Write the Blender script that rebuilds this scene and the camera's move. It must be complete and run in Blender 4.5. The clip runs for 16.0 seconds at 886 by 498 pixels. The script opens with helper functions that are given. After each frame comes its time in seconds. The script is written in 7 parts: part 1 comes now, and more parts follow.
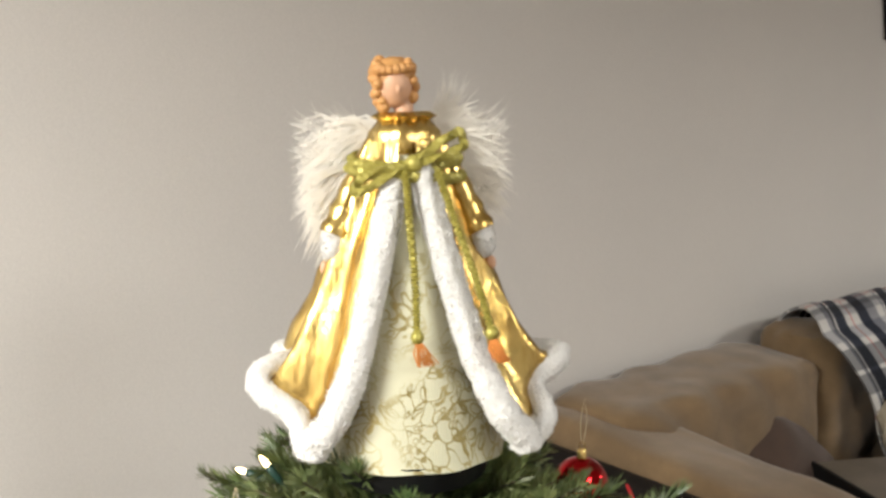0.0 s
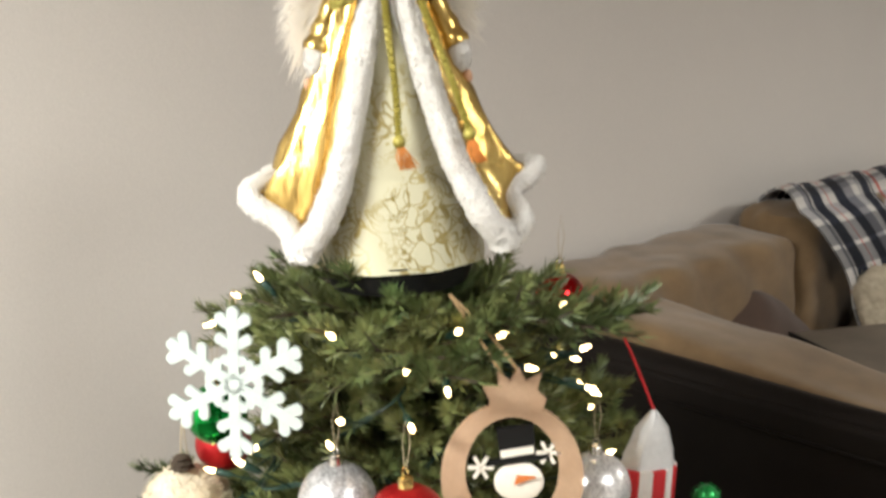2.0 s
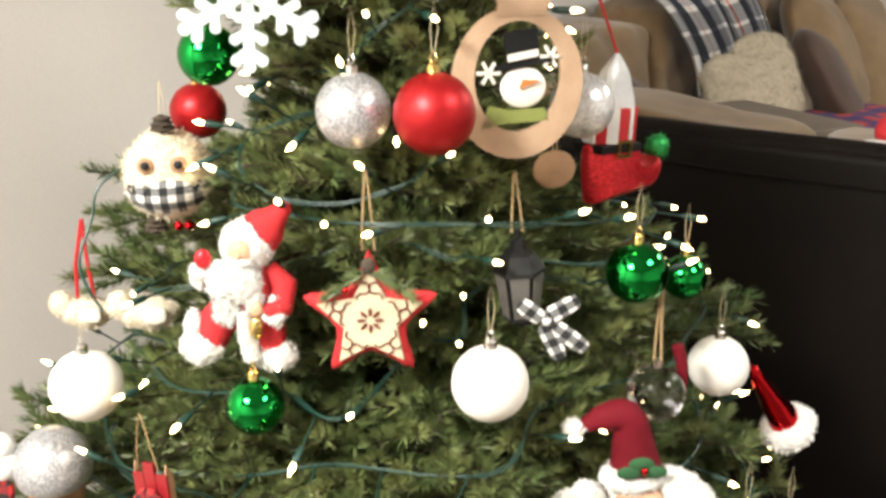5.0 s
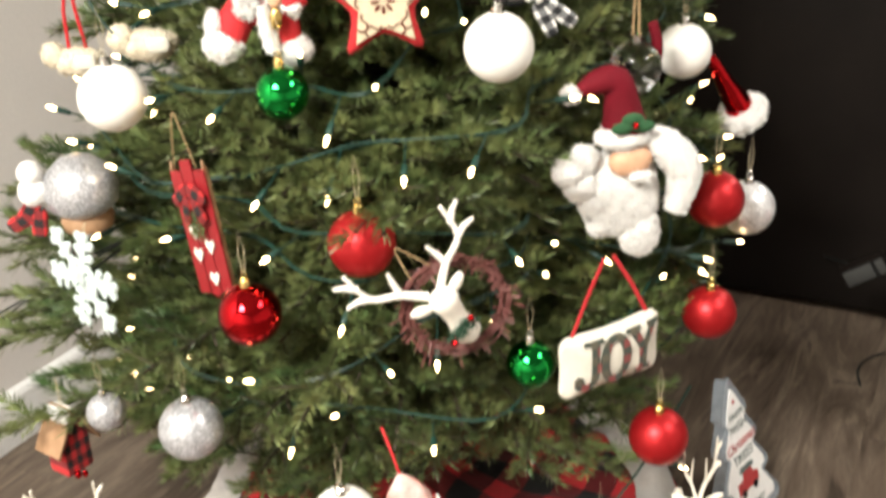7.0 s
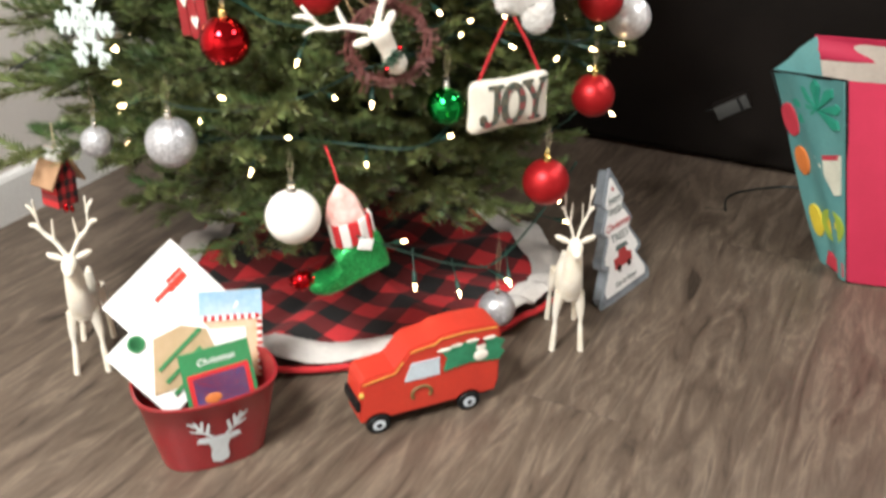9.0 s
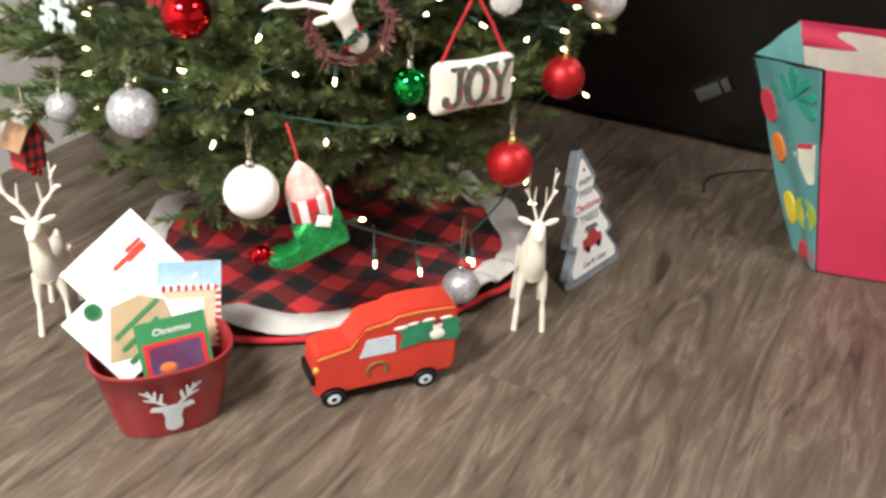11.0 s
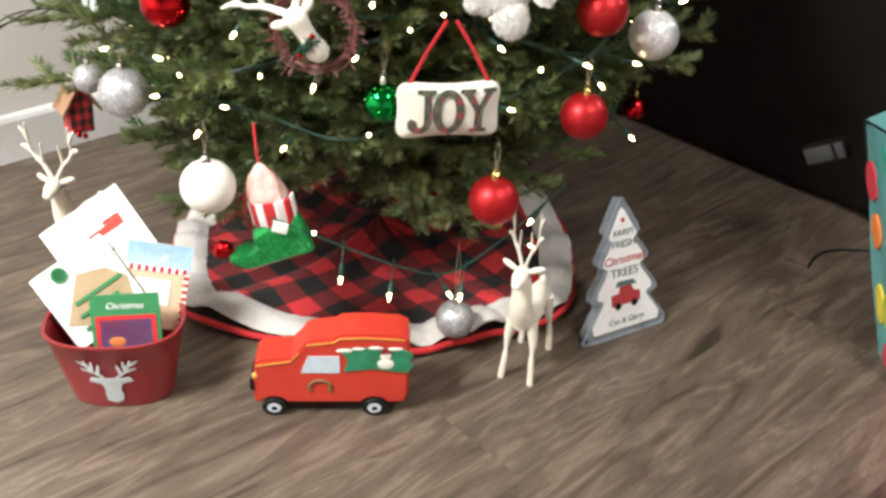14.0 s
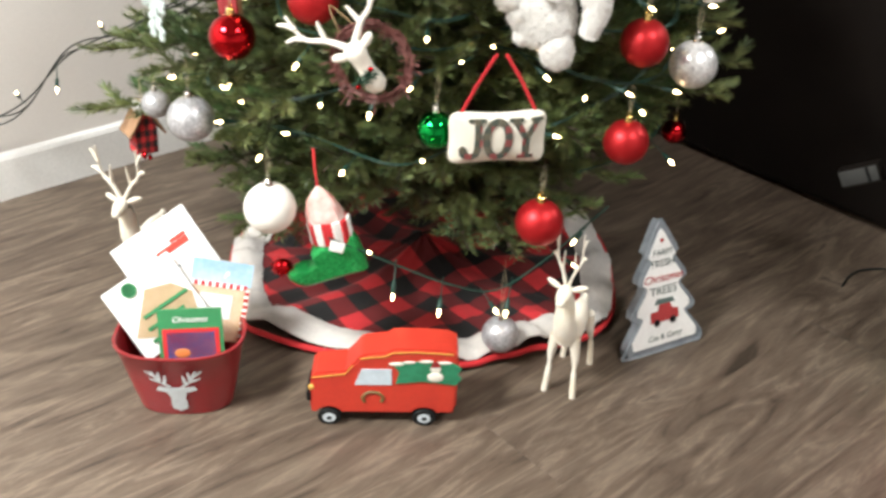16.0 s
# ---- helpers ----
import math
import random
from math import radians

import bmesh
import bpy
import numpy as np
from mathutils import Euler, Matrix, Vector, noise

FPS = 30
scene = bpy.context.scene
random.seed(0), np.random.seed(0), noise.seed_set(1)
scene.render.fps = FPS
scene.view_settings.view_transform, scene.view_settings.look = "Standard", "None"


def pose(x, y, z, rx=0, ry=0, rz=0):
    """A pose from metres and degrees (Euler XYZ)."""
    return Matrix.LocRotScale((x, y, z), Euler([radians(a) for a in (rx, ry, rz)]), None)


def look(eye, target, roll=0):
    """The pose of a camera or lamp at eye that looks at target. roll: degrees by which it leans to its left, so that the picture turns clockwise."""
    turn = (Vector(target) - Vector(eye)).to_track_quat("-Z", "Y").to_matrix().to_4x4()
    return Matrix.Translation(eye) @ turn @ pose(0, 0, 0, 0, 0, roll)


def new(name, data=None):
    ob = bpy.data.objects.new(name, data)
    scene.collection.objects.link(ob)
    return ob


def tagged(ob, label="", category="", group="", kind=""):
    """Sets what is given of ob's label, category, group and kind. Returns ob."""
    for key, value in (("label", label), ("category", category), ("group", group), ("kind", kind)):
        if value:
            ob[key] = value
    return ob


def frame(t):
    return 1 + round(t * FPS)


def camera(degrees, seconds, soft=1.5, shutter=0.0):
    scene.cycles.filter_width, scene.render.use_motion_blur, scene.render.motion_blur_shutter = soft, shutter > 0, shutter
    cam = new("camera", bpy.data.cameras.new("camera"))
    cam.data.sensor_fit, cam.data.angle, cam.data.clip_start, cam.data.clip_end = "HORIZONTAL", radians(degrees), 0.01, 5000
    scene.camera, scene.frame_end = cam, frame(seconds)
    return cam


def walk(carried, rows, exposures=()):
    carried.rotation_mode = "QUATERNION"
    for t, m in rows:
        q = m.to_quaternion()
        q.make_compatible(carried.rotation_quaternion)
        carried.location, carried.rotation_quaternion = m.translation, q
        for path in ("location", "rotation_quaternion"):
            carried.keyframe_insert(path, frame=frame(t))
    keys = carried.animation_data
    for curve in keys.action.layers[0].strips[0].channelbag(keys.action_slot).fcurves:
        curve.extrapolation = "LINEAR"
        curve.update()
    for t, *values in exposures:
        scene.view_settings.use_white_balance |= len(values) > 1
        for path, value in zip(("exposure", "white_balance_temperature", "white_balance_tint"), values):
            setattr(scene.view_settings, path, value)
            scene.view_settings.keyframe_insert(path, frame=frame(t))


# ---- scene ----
cam = camera(47.6, 16.0, soft=3.0, shutter=0.4)
METRES, EYE, TILT, LEAN, TURN = 1.8, 1.355, 0.0, 0.0, 0.0
PATH = [
    (0, (0.049, 0.158, 1.647), (-1.429, 1.476, 1.371), 0.6),
    (0.5, (0.061, 0.154, 1.644), (-1.408, 1.485, 1.379), -0.0),
    (1, (0.077, 0.141, 1.629), (-1.392, 1.465, 1.332), 0.0),
    (1.5, (0.097, 0.134, 1.58), (-1.376, 1.443, 1.24), -0.9),
    (2, (0.102, 0.117, 1.539), (-1.341, 1.439, 1.13), -1.0),
    (2.5, (0.11, 0.114, 1.5), (-1.311, 1.44, 1.029), -0.7),
    (3, (0.123, 0.095, 1.468), (-1.294, 1.406, 0.943), -0.1),
    (3.2, (0.127, 0.089, 1.454), (-1.282, 1.401, 0.912), -0.1),
    (5.3, (0.008, -0.136, 1.247), (-1.068, 1.429, 0.619), -1.1),
    (5.5, (0.004, -0.154, 1.225), (-1.048, 1.424, 0.59), -1.2),
    (6, (0.002, -0.191, 1.186), (-0.996, 1.394, 0.485), -1.9),
    (6.5, (0.003, -0.24, 1.154), (-0.978, 1.324, 0.385), -2.5),
    (7, (0.006, -0.31, 1.14), (-0.906, 1.235, 0.255), -4.0),
    (7.5, (0.022, -0.352, 1.102), (-0.824, 1.147, 0.084), -4.5),
    (8, (0.12, -0.421, 1.055), (-0.669, 1.104, 0.029), -3.2),
    (8.5, (0.216, -0.545, 1.052), (-0.579, 0.973, 0.021), -3.0),
    (9, (0.206, -0.678, 1.006), (-0.574, 0.901, 0.059), 0.4),
    (9.2, (0.208, -0.697, 0.981), (-0.54, 0.884, 0.01), 1.1),
    (11.3, (0.308, -0.625, 1.07), (-0.49, 0.892, 0.039), 3.0),
    (11.5, (0.338, -0.638, 1.091), (-0.505, 0.864, 0.074), 2.8),
    (12, (0.366, -0.649, 1.137), (-0.513, 0.833, 0.122), 4.1),
    (12.5, (0.452, -0.521, 1.104), (-0.509, 0.883, 0.053), 4.4),
    (13, (0.547, -0.371, 1.086), (-0.496, 0.983, 0.047), 4.1),
    (13.5, (0.59, -0.276, 1.06), (-0.582, 0.941, -0.011), 3.0),
    (14, (0.607, -0.227, 1.061), (-0.633, 0.934, 0.006), 2.2),
    (14.5, (0.625, -0.208, 1.068), (-0.628, 0.942, 0.016), 2.3),
    (15, (0.633, -0.214, 1.073), (-0.621, 0.929, 0.015), 1.7),
    (15.5, (0.645, -0.245, 1.1), (-0.623, 0.906, 0.066), 0.9),
    (16, (0.635, -0.286, 1.117), (-0.655, 0.831, 0.075), 1.4),
]
EXPOSE = [(0, -0.36, 6260, 10), (1.5, -0.42, 6320, 10), (2.4, -0.28, 6400, 10), (3.0, 0.16, 6450, 10), (5.5, -0.04, 6500, 10), (7.0, -0.16, 6480, 11), (9.0, -0.32, 6200, 12), (13.0, -0.28, 6160, 11), (16.0, -0.16, 6100, 10)]
walk(cam, [(t, look(eye, target, roll)) for t, eye, target, roll in PATH], EXPOSE)


# ---- light ----
world = bpy.data.worlds.new("world")
scene.world = world
world.use_nodes = True
world.node_tree.nodes["Background"].inputs[0].default_value = (0.02, 0.018, 0.016, 1)


def unseen_ceiling_lamp(x, y, watts, size, color):
    lamp = bpy.data.lights.new("unseen_lamp_glow", "AREA")
    lamp.shape, lamp.size, lamp.energy, lamp.color = "DISK", size, watts, color
    ob = new("unseen_lamp_glow", lamp)
    ob.matrix_world = pose(x, y, 2.42, 0, 0, 0)
    return ob


# First lamp follows the shadows; the other two are added fill, all unseen.
LAMPS = [(-0.55, -1.35, 250, 0.8, (1.02, 1.0, 0.915)), (1.3, 0.9, 54, 0.8, (1.02, 1.0, 0.93)), (1.2, 3.9, 88, 0.8, (1.02, 1.0, 0.92))]
for lx, ly, watts, size, tone in LAMPS:
    unseen_ceiling_lamp(lx, ly, watts, size, tone)


# ---- materials ----
def nodes_of(name):
    m = bpy.data.materials.new(name)
    m.use_nodes = True
    nt = m.node_tree
    return m, nt, nt.nodes["Principled BSDF"]


def coords(nt, kind="Object"):
    return nt.nodes.new("ShaderNodeTexCoord").outputs[kind]


def noise_tex(nt, vec, scale, detail=4.0, rough=0.6):
    n = nt.nodes.new("ShaderNodeTexNoise")
    n.inputs["Scale"].default_value, n.inputs["Detail"].default_value, n.inputs["Roughness"].default_value = scale, detail, rough
    nt.links.new(vec, n.inputs["Vector"])
    return n


def ramp(nt, fac, stops, constant=False):
    r = nt.nodes.new("ShaderNodeValToRGB")
    if constant:
        r.color_ramp.interpolation = "CONSTANT"
    el = r.color_ramp.elements
    while len(el) < len(stops):
        el.new(0.5)
    for e, (p, c) in zip(el, stops):
        e.position, e.color = p, (*c, 1)
    nt.links.new(fac, r.inputs[0])
    return r.outputs[0]


def mixc(nt, fac, a, b, mode="MIX"):
    m = nt.nodes.new("ShaderNodeMix")
    m.data_type, m.blend_type = "RGBA", mode
    for value, sock in ((fac, m.inputs[0]), (a, m.inputs[6]), (b, m.inputs[7])):
        if isinstance(value, bpy.types.NodeSocket):
            nt.links.new(value, sock)
        elif isinstance(value, tuple):
            sock.default_value = (*value, 1)
        else:
            sock.default_value = value
    return m.outputs[2]


def math_node(nt, op, a, b=0.0):
    m = nt.nodes.new("ShaderNodeMath")
    m.operation = op
    for value, sock in ((a, m.inputs[0]), (b, m.inputs[1])):
        if isinstance(value, bpy.types.NodeSocket):
            nt.links.new(value, sock)
        else:
            sock.default_value = value
    return m.outputs[0]


def bump(nt, bsdf, height, strength, dist=0.002):
    b = nt.nodes.new("ShaderNodeBump")
    b.inputs["Strength"].default_value, b.inputs["Distance"].default_value = strength, dist
    nt.links.new(height, b.inputs["Height"])
    nt.links.new(b.outputs[0], bsdf.inputs["Normal"])


def mat(name, a, b=None, rough=0.6, metal=0.0, scale=12.0, fine=150.0, relief=0.25, dist=0.0015, coat=0.0, sheen=0.0, sub=0.0, rand=0.0, spec=0.5):
    """Two tones in large patches, a fine grain and a fine relief."""
    m, nt, p = nodes_of(name)
    v = coords(nt)
    big, small = noise_tex(nt, v, scale), noise_tex(nt, v, fine, 3.0)
    b = b or tuple(c * 0.8 for c in a)
    col = mixc(nt, ramp(nt, big.outputs[0], [(0.35, (0, 0, 0)), (0.65, (1, 1, 1))]), a, b)
    col = mixc(nt, 0.25, col, ramp(nt, small.outputs[0], [(0.3, (0.55, 0.55, 0.55)), (0.7, (1, 1, 1))]), "MULTIPLY")
    if rand:
        info = nt.nodes.new("ShaderNodeObjectInfo")
        col = mixc(nt, rand, col, ramp(nt, info.outputs["Random"], [(0.0, (0.5, 0.5, 0.5)), (1.0, (1.25, 1.2, 1.15))]), "MULTIPLY")
    nt.links.new(col, p.inputs["Base Color"])
    p.inputs["Roughness"].default_value, p.inputs["Metallic"].default_value = rough, metal
    p.inputs["Coat Weight"].default_value, p.inputs["Sheen Weight"].default_value = coat, sheen
    p.inputs["Specular IOR Level"].default_value = spec
    if sub:
        p.inputs["Subsurface Weight"].default_value = sub
        p.inputs["Subsurface Radius"].default_value = (0.01, 0.008, 0.006)
    if relief:
        bump(nt, p, small.outputs[0], relief, dist)
    return m


def glitter(name, color, rough=0.22, metal=0.9, scale=520.0):
    """Flakes that face all ways; glints are put into the cell colours too."""
    m, nt, p = nodes_of(name)
    v = coords(nt)
    vor = nt.nodes.new("ShaderNodeTexVoronoi")
    vor.inputs["Scale"].default_value = scale
    nt.links.new(v, vor.inputs["Vector"])
    # Dark and bright cells paint the sparkle that the relief alone lacks.
    col = mixc(nt, 0.6, color, ramp(nt, vor.outputs["Color"], [(0.2, tuple(c * 0.42 for c in color)), (0.8, tuple(min(1, c * 1.6 + 0.05) for c in color))]))
    nt.links.new(col, p.inputs["Base Color"])
    p.inputs["Roughness"].default_value, p.inputs["Metallic"].default_value = rough, metal
    sep = nt.nodes.new("ShaderNodeSeparateColor")
    nt.links.new(vor.outputs["Color"], sep.inputs[0])
    bump(nt, p, sep.outputs[0], 0.75, 0.0018)
    return m


def glow(name, color, strength):
    m, nt, p = nodes_of(name)
    p.inputs["Base Color"].default_value = (*color, 1)
    p.inputs["Emission Color"].default_value, p.inputs["Emission Strength"].default_value = (*color, 1), strength
    return m


def checks(name, pale, mid, dark, size, kind="Object", axes=(0, 1), rough=0.9, turn=0.0):
    """Even checks of two crossing stripes."""
    m, nt, p = nodes_of(name)
    mp = nt.nodes.new("ShaderNodeMapping")
    mp.inputs["Rotation"].default_value = (0, 0, radians(turn))
    nt.links.new(coords(nt, kind), mp.inputs[0])
    sep = nt.nodes.new("ShaderNodeSeparateXYZ")
    nt.links.new(mp.outputs[0], sep.inputs[0])
    on = []
    for ax in axes:
        f = math_node(nt, "FRACT", math_node(nt, "MULTIPLY", math_node(nt, "ADD", sep.outputs[ax], 50.0), 1.0 / size))
        on.append(math_node(nt, "GREATER_THAN", f, 0.5))
    total = math_node(nt, "MULTIPLY", math_node(nt, "ADD", on[0], on[1]), 0.5)
    col = ramp(nt, total, [(0.0, pale), (0.3, mid), (0.8, dark)], True)
    fine = noise_tex(nt, coords(nt), 260.0, 3.0)
    col = mixc(nt, 0.45, col, ramp(nt, fine.outputs[0], [(0.3, (0.5, 0.5, 0.5)), (0.7, (1.1, 1.1, 1.1))]), "MULTIPLY")
    nt.links.new(col, p.inputs["Base Color"])
    p.inputs["Roughness"].default_value, p.inputs["Sheen Weight"].default_value = rough, 0.03
    bump(nt, p, fine.outputs[0], 0.4, 0.002)
    return m


def tartan(name):
    """Broad and narrow stripes crossing on a white wool, over the sheet's own UV."""
    m, nt, p = nodes_of(name)
    sep = nt.nodes.new("ShaderNodeSeparateXYZ")
    nt.links.new(coords(nt, "UV"), sep.inputs[0])
    W, G, K, R = (0.72, 0.70, 0.68), (0.30, 0.30, 0.33), (0.025, 0.03, 0.05), (0.62, 0.16, 0.13)
    stops = [(0, W), (0.08, G), (0.19, W), (0.24, K), (0.38, W), (0.41, K), (0.54, W), (0.68, R), (0.71, W), (0.80, K), (0.88, G), (0.96, W)]
    cols = []
    for ax, n in ((0, 2.6), (1, 2.6)):
        f = math_node(nt, "FRACT", math_node(nt, "MULTIPLY", sep.outputs[ax], n))
        cols.append(ramp(nt, f, stops, True))
    col = mixc(nt, 1.0, cols[0], mixc(nt, 0.7, (0.9, 0.9, 0.9), cols[1]), "MULTIPLY")
    fine = noise_tex(nt, coords(nt), 300.0, 3.0)
    col = mixc(nt, 0.3, col, ramp(nt, fine.outputs[0], [(0.3, (0.6, 0.6, 0.6)), (0.7, (1.1, 1.1, 1.1))]), "MULTIPLY")
    nt.links.new(col, p.inputs["Base Color"])
    p.inputs["Roughness"].default_value = 0.95
    bump(nt, p, fine.outputs[0], 0.5, 0.002)
    return m


def plank_mat():
    m, nt, p = nodes_of("vinyl_plank")
    info = nt.nodes.new("ShaderNodeObjectInfo")
    off = nt.nodes.new("ShaderNodeCombineXYZ")
    for k in range(3):
        nt.links.new(math_node(nt, "MULTIPLY", info.outputs["Random"], 37.0 + 11 * k), off.inputs[k])
    mp = nt.nodes.new("ShaderNodeMapping")
    mp.inputs["Scale"].default_value = (7.5, 1.15, 1.0)
    nt.links.new(coords(nt), mp.inputs[0])
    add = nt.nodes.new("ShaderNodeVectorMath")
    nt.links.new(mp.outputs[0], add.inputs[0])
    nt.links.new(off.outputs[0], add.inputs[1])
    broad = noise_tex(nt, add.outputs[0], 1.9, 7.0, 0.6)
    broad.inputs["Distortion"].default_value = 3.2
    fine = noise_tex(nt, add.outputs[0], 9.0, 8.0, 0.7)
    fine.inputs["Distortion"].default_value = 0.7
    col = ramp(nt, broad.outputs[0], [(0.30, (0.036, 0.026, 0.019)), (0.42, (0.088, 0.064, 0.047)), (0.52, (0.108, 0.081, 0.060)), (0.61, (0.158, 0.122, 0.092)), (0.72, (0.070, 0.052, 0.039))])
    col = mixc(nt, 0.6, col, ramp(nt, fine.outputs[0], [(0.3, (0.5, 0.48, 0.46)), (0.62, (1.1, 1.08, 1.05))]), "MULTIPLY")
    col = mixc(nt, 0.5, col, ramp(nt, info.outputs["Random"], [(0, (0.9, 0.89, 0.88)), (1, (1.1, 1.09, 1.07))]), "MULTIPLY")
    nt.links.new(col, p.inputs["Base Color"])
    rr = ramp(nt, fine.outputs[0], [(0.3, (0.52, 0.52, 0.52)), (0.7, (0.38, 0.38, 0.38))])
    nt.links.new(rr, p.inputs["Roughness"])
    bump(nt, p, fine.outputs[0], 0.25, 0.001)
    return m


M_WALL = mat("wall_paint", (0.66, 0.62, 0.58), (0.63, 0.595, 0.56), 0.85, scale=1.2, fine=320, relief=0.12)
M_CEIL = mat("ceiling_paint", (0.75, 0.73, 0.70), rough=0.9, scale=2, fine=200)
M_TRIM = mat("white_trim", (0.74, 0.73, 0.71), (0.70, 0.69, 0.67), 0.4, scale=4, relief=0.05)
M_PLANK = plank_mat()
M_GAP = mat("floor_gap", (0.02, 0.016, 0.013), rough=0.9)
M_LEATHER = mat("dark_leather", (0.0075, 0.0057, 0.0048), (0.0105, 0.0080, 0.0066), 0.50, scale=6, fine=420, relief=0.35, spec=0.09)
M_SUEDE = mat("tan_suede", (0.200, 0.127, 0.061), (0.142, 0.089, 0.042), 0.95, scale=9, fine=190, relief=0.35, sheen=0.2)
M_BROWN = mat("brown_cloth", (0.06, 0.032, 0.02), rough=0.9, sheen=0.2)
M_SHAG = mat("cream_shag", (0.52, 0.45, 0.34), (0.40, 0.34, 0.25), 1.0, scale=60, fine=240, relief=0.9, dist=0.006)
M_TARTAN = tartan("tartan_wool")
M_NEEDLE = mat("fir_needle", (0.052, 0.100, 0.030), (0.190, 0.215, 0.075), 0.45, scale=11, fine=40, relief=0, rand=0.55)
M_BARK = mat("bark", (0.06, 0.042, 0.028), rough=0.9, scale=40, fine=200, relief=0.8)
M_WIRE = mat("green_wire", (0.010, 0.045, 0.032), rough=0.45, relief=0)
M_BLACKWIRE = mat("black_wire", (0.012, 0.016, 0.014), rough=0.5, relief=0)
M_BULB = glow("warm_bulb", (1.0, 0.69, 0.33), 20.0)
M_REDMATTE = mat("red_satin", (0.43, 0.013, 0.016), (0.38, 0.010, 0.013), 0.40, metal=0.65, relief=0.08)
M_REDSHINE = mat("red_chrome", (0.55, 0.012, 0.018), (0.5, 0.01, 0.014), 0.07, metal=1.0, relief=0)
M_GREENSHINE = mat("green_chrome", (0.012, 0.32, 0.055), (0.01, 0.28, 0.05), 0.07, metal=1.0, relief=0)
M_SILVER = glitter("silver_glitter", (0.46, 0.46, 0.48), 0.36, 0.6)
M_WHITEBALL = mat("white_sugar", (0.83, 0.80, 0.74), (0.80, 0.77, 0.71), 0.75, fine=700, relief=0.35)
M_PEARL = glitter("pearl_glitter", (0.82, 0.80, 0.80), 0.3, 0.55)
M_CAPS = mat("silver_cap", (0.72, 0.70, 0.66), rough=0.25, metal=1.0, relief=0)
M_CAPG = mat("gold_cap", (0.78, 0.56, 0.2), rough=0.25, metal=1.0, relief=0)
M_STRING = mat("thread", (0.55, 0.46, 0.3), rough=0.9)
M_JUTE = mat("jute_twine", (0.36, 0.24, 0.12), rough=0.95, fine=500, relief=0.8)
M_WHITE = mat("white_resin", (0.80, 0.76, 0.68), (0.74, 0.69, 0.6), 0.5, scale=20, relief=0.15)
M_FUR = mat("white_fur", (0.76, 0.74, 0.71), (0.71, 0.69, 0.66), 1.0, scale=30, fine=260, relief=0.8, dist=0.004)
M_RED = mat("red_cloth", (0.50, 0.018, 0.022), (0.42, 0.012, 0.016), 0.85, relief=0.4)
M_REDPAINT = mat("red_enamel", (0.52, 0.040, 0.020), (0.46, 0.032, 0.018), 0.45, relief=0.04)
M_BUCKET = mat("red_tin", (0.27, 0.016, 0.02), (0.24, 0.013, 0.016), 0.35, relief=0.05, coat=0.2)
M_REDGLIT = glitter("red_glitter", (0.72, 0.012, 0.022), 0.3, 0.6)
M_GREENGLIT = glitter("green_glitter", (0.01, 0.30, 0.06), 0.3, 0.6)
M_BUFFALO = checks("buffalo_check", (0.47, 0.018, 0.022), (0.12, 0.006, 0.007), (0.006, 0.005, 0.005), 0.094, turn=2)
M_BUFFSMALL = checks("small_buffalo_check", (0.50, 0.02, 0.022), (0.17, 0.01, 0.011), (0.010, 0.008, 0.008), 0.022, axes=(0, 2))
M_GINGHAM = checks("black_white_check", (0.80, 0.78, 0.74), (0.16, 0.16, 0.16), (0.012, 0.012, 0.013), 0.018, axes=(0, 2))
M_BLACK = mat("black_paint", (0.010, 0.010, 0.010), rough=0.5, spec=0.18)
M_GREY = mat("galvanised", (0.30, 0.33, 0.36), (0.2, 0.23, 0.26), 0.5, metal=0.4, scale=40)
M_SAGE = mat("sage_paint", (0.22, 0.25, 0.06), rough=0.7)
M_ORANGE = mat("orange_paint", (0.62, 0.18, 0.04), rough=0.6)
M_WOOD = mat("pale_wood", (0.38, 0.22, 0.12), (0.27, 0.15, 0.075), 0.7, scale=25, fine=180)
M_SLICE = mat("sliced_birch", (0.47, 0.32, 0.21), (0.36, 0.23, 0.14), 0.75, scale=18, fine=140)
M_PLASTIC = mat("cloudy_plastic", (0.62, 0.62, 0.62), rough=0.25, relief=0.1)

M_CARD = mat("white_card", (0.80, 0.79, 0.77), (0.77, 0.76, 0.74), 0.55, scale=6, relief=0.03)


# ---- mesh helpers ----
def part(name, bm, material, parent=None, label="", smooth=True):
    """One bmesh as one mesh object under a thing or a part."""
    me = bpy.data.meshes.new(name)
    bm.to_mesh(me)
    bm.free()
    for m in material if isinstance(material, (list, tuple)) else [material]:
        me.materials.append(m)
    if smooth:
        me.shade_smooth()
        me.set_sharp_from_angle(angle=radians(42))
    ob = new(name, me)
    ob.parent = parent
    return tagged(ob, label)


def piece(name, me, parent, m=None):
    """One more object on a shared mesh."""
    ob = new(name, me)
    ob.parent = parent
    if m is not None:
        ob.matrix_basis = m
    return ob


def thing(name, m, label, category, group="", kind=""):
    ob = new(name)
    ob.empty_display_size = 0.05
    ob.matrix_basis = m
    return tagged(ob, label, category, group, kind)


def box(x, y, z, bevel=0.0, at=(0, 0, 0), seg=2, bm=None):
    bm = bm or bmesh.new()
    before = set(bm.verts)
    r = bmesh.ops.create_cube(bm, size=1.0, matrix=Matrix.Translation(at) @ Matrix.Diagonal((x, y, z, 1)))
    if bevel:
        es = {e for v in r["verts"] for e in v.link_edges}
        bmesh.ops.bevel(bm, geom=list(es), offset=bevel, segments=seg, affect="EDGES", profile=0.6)
    return bm


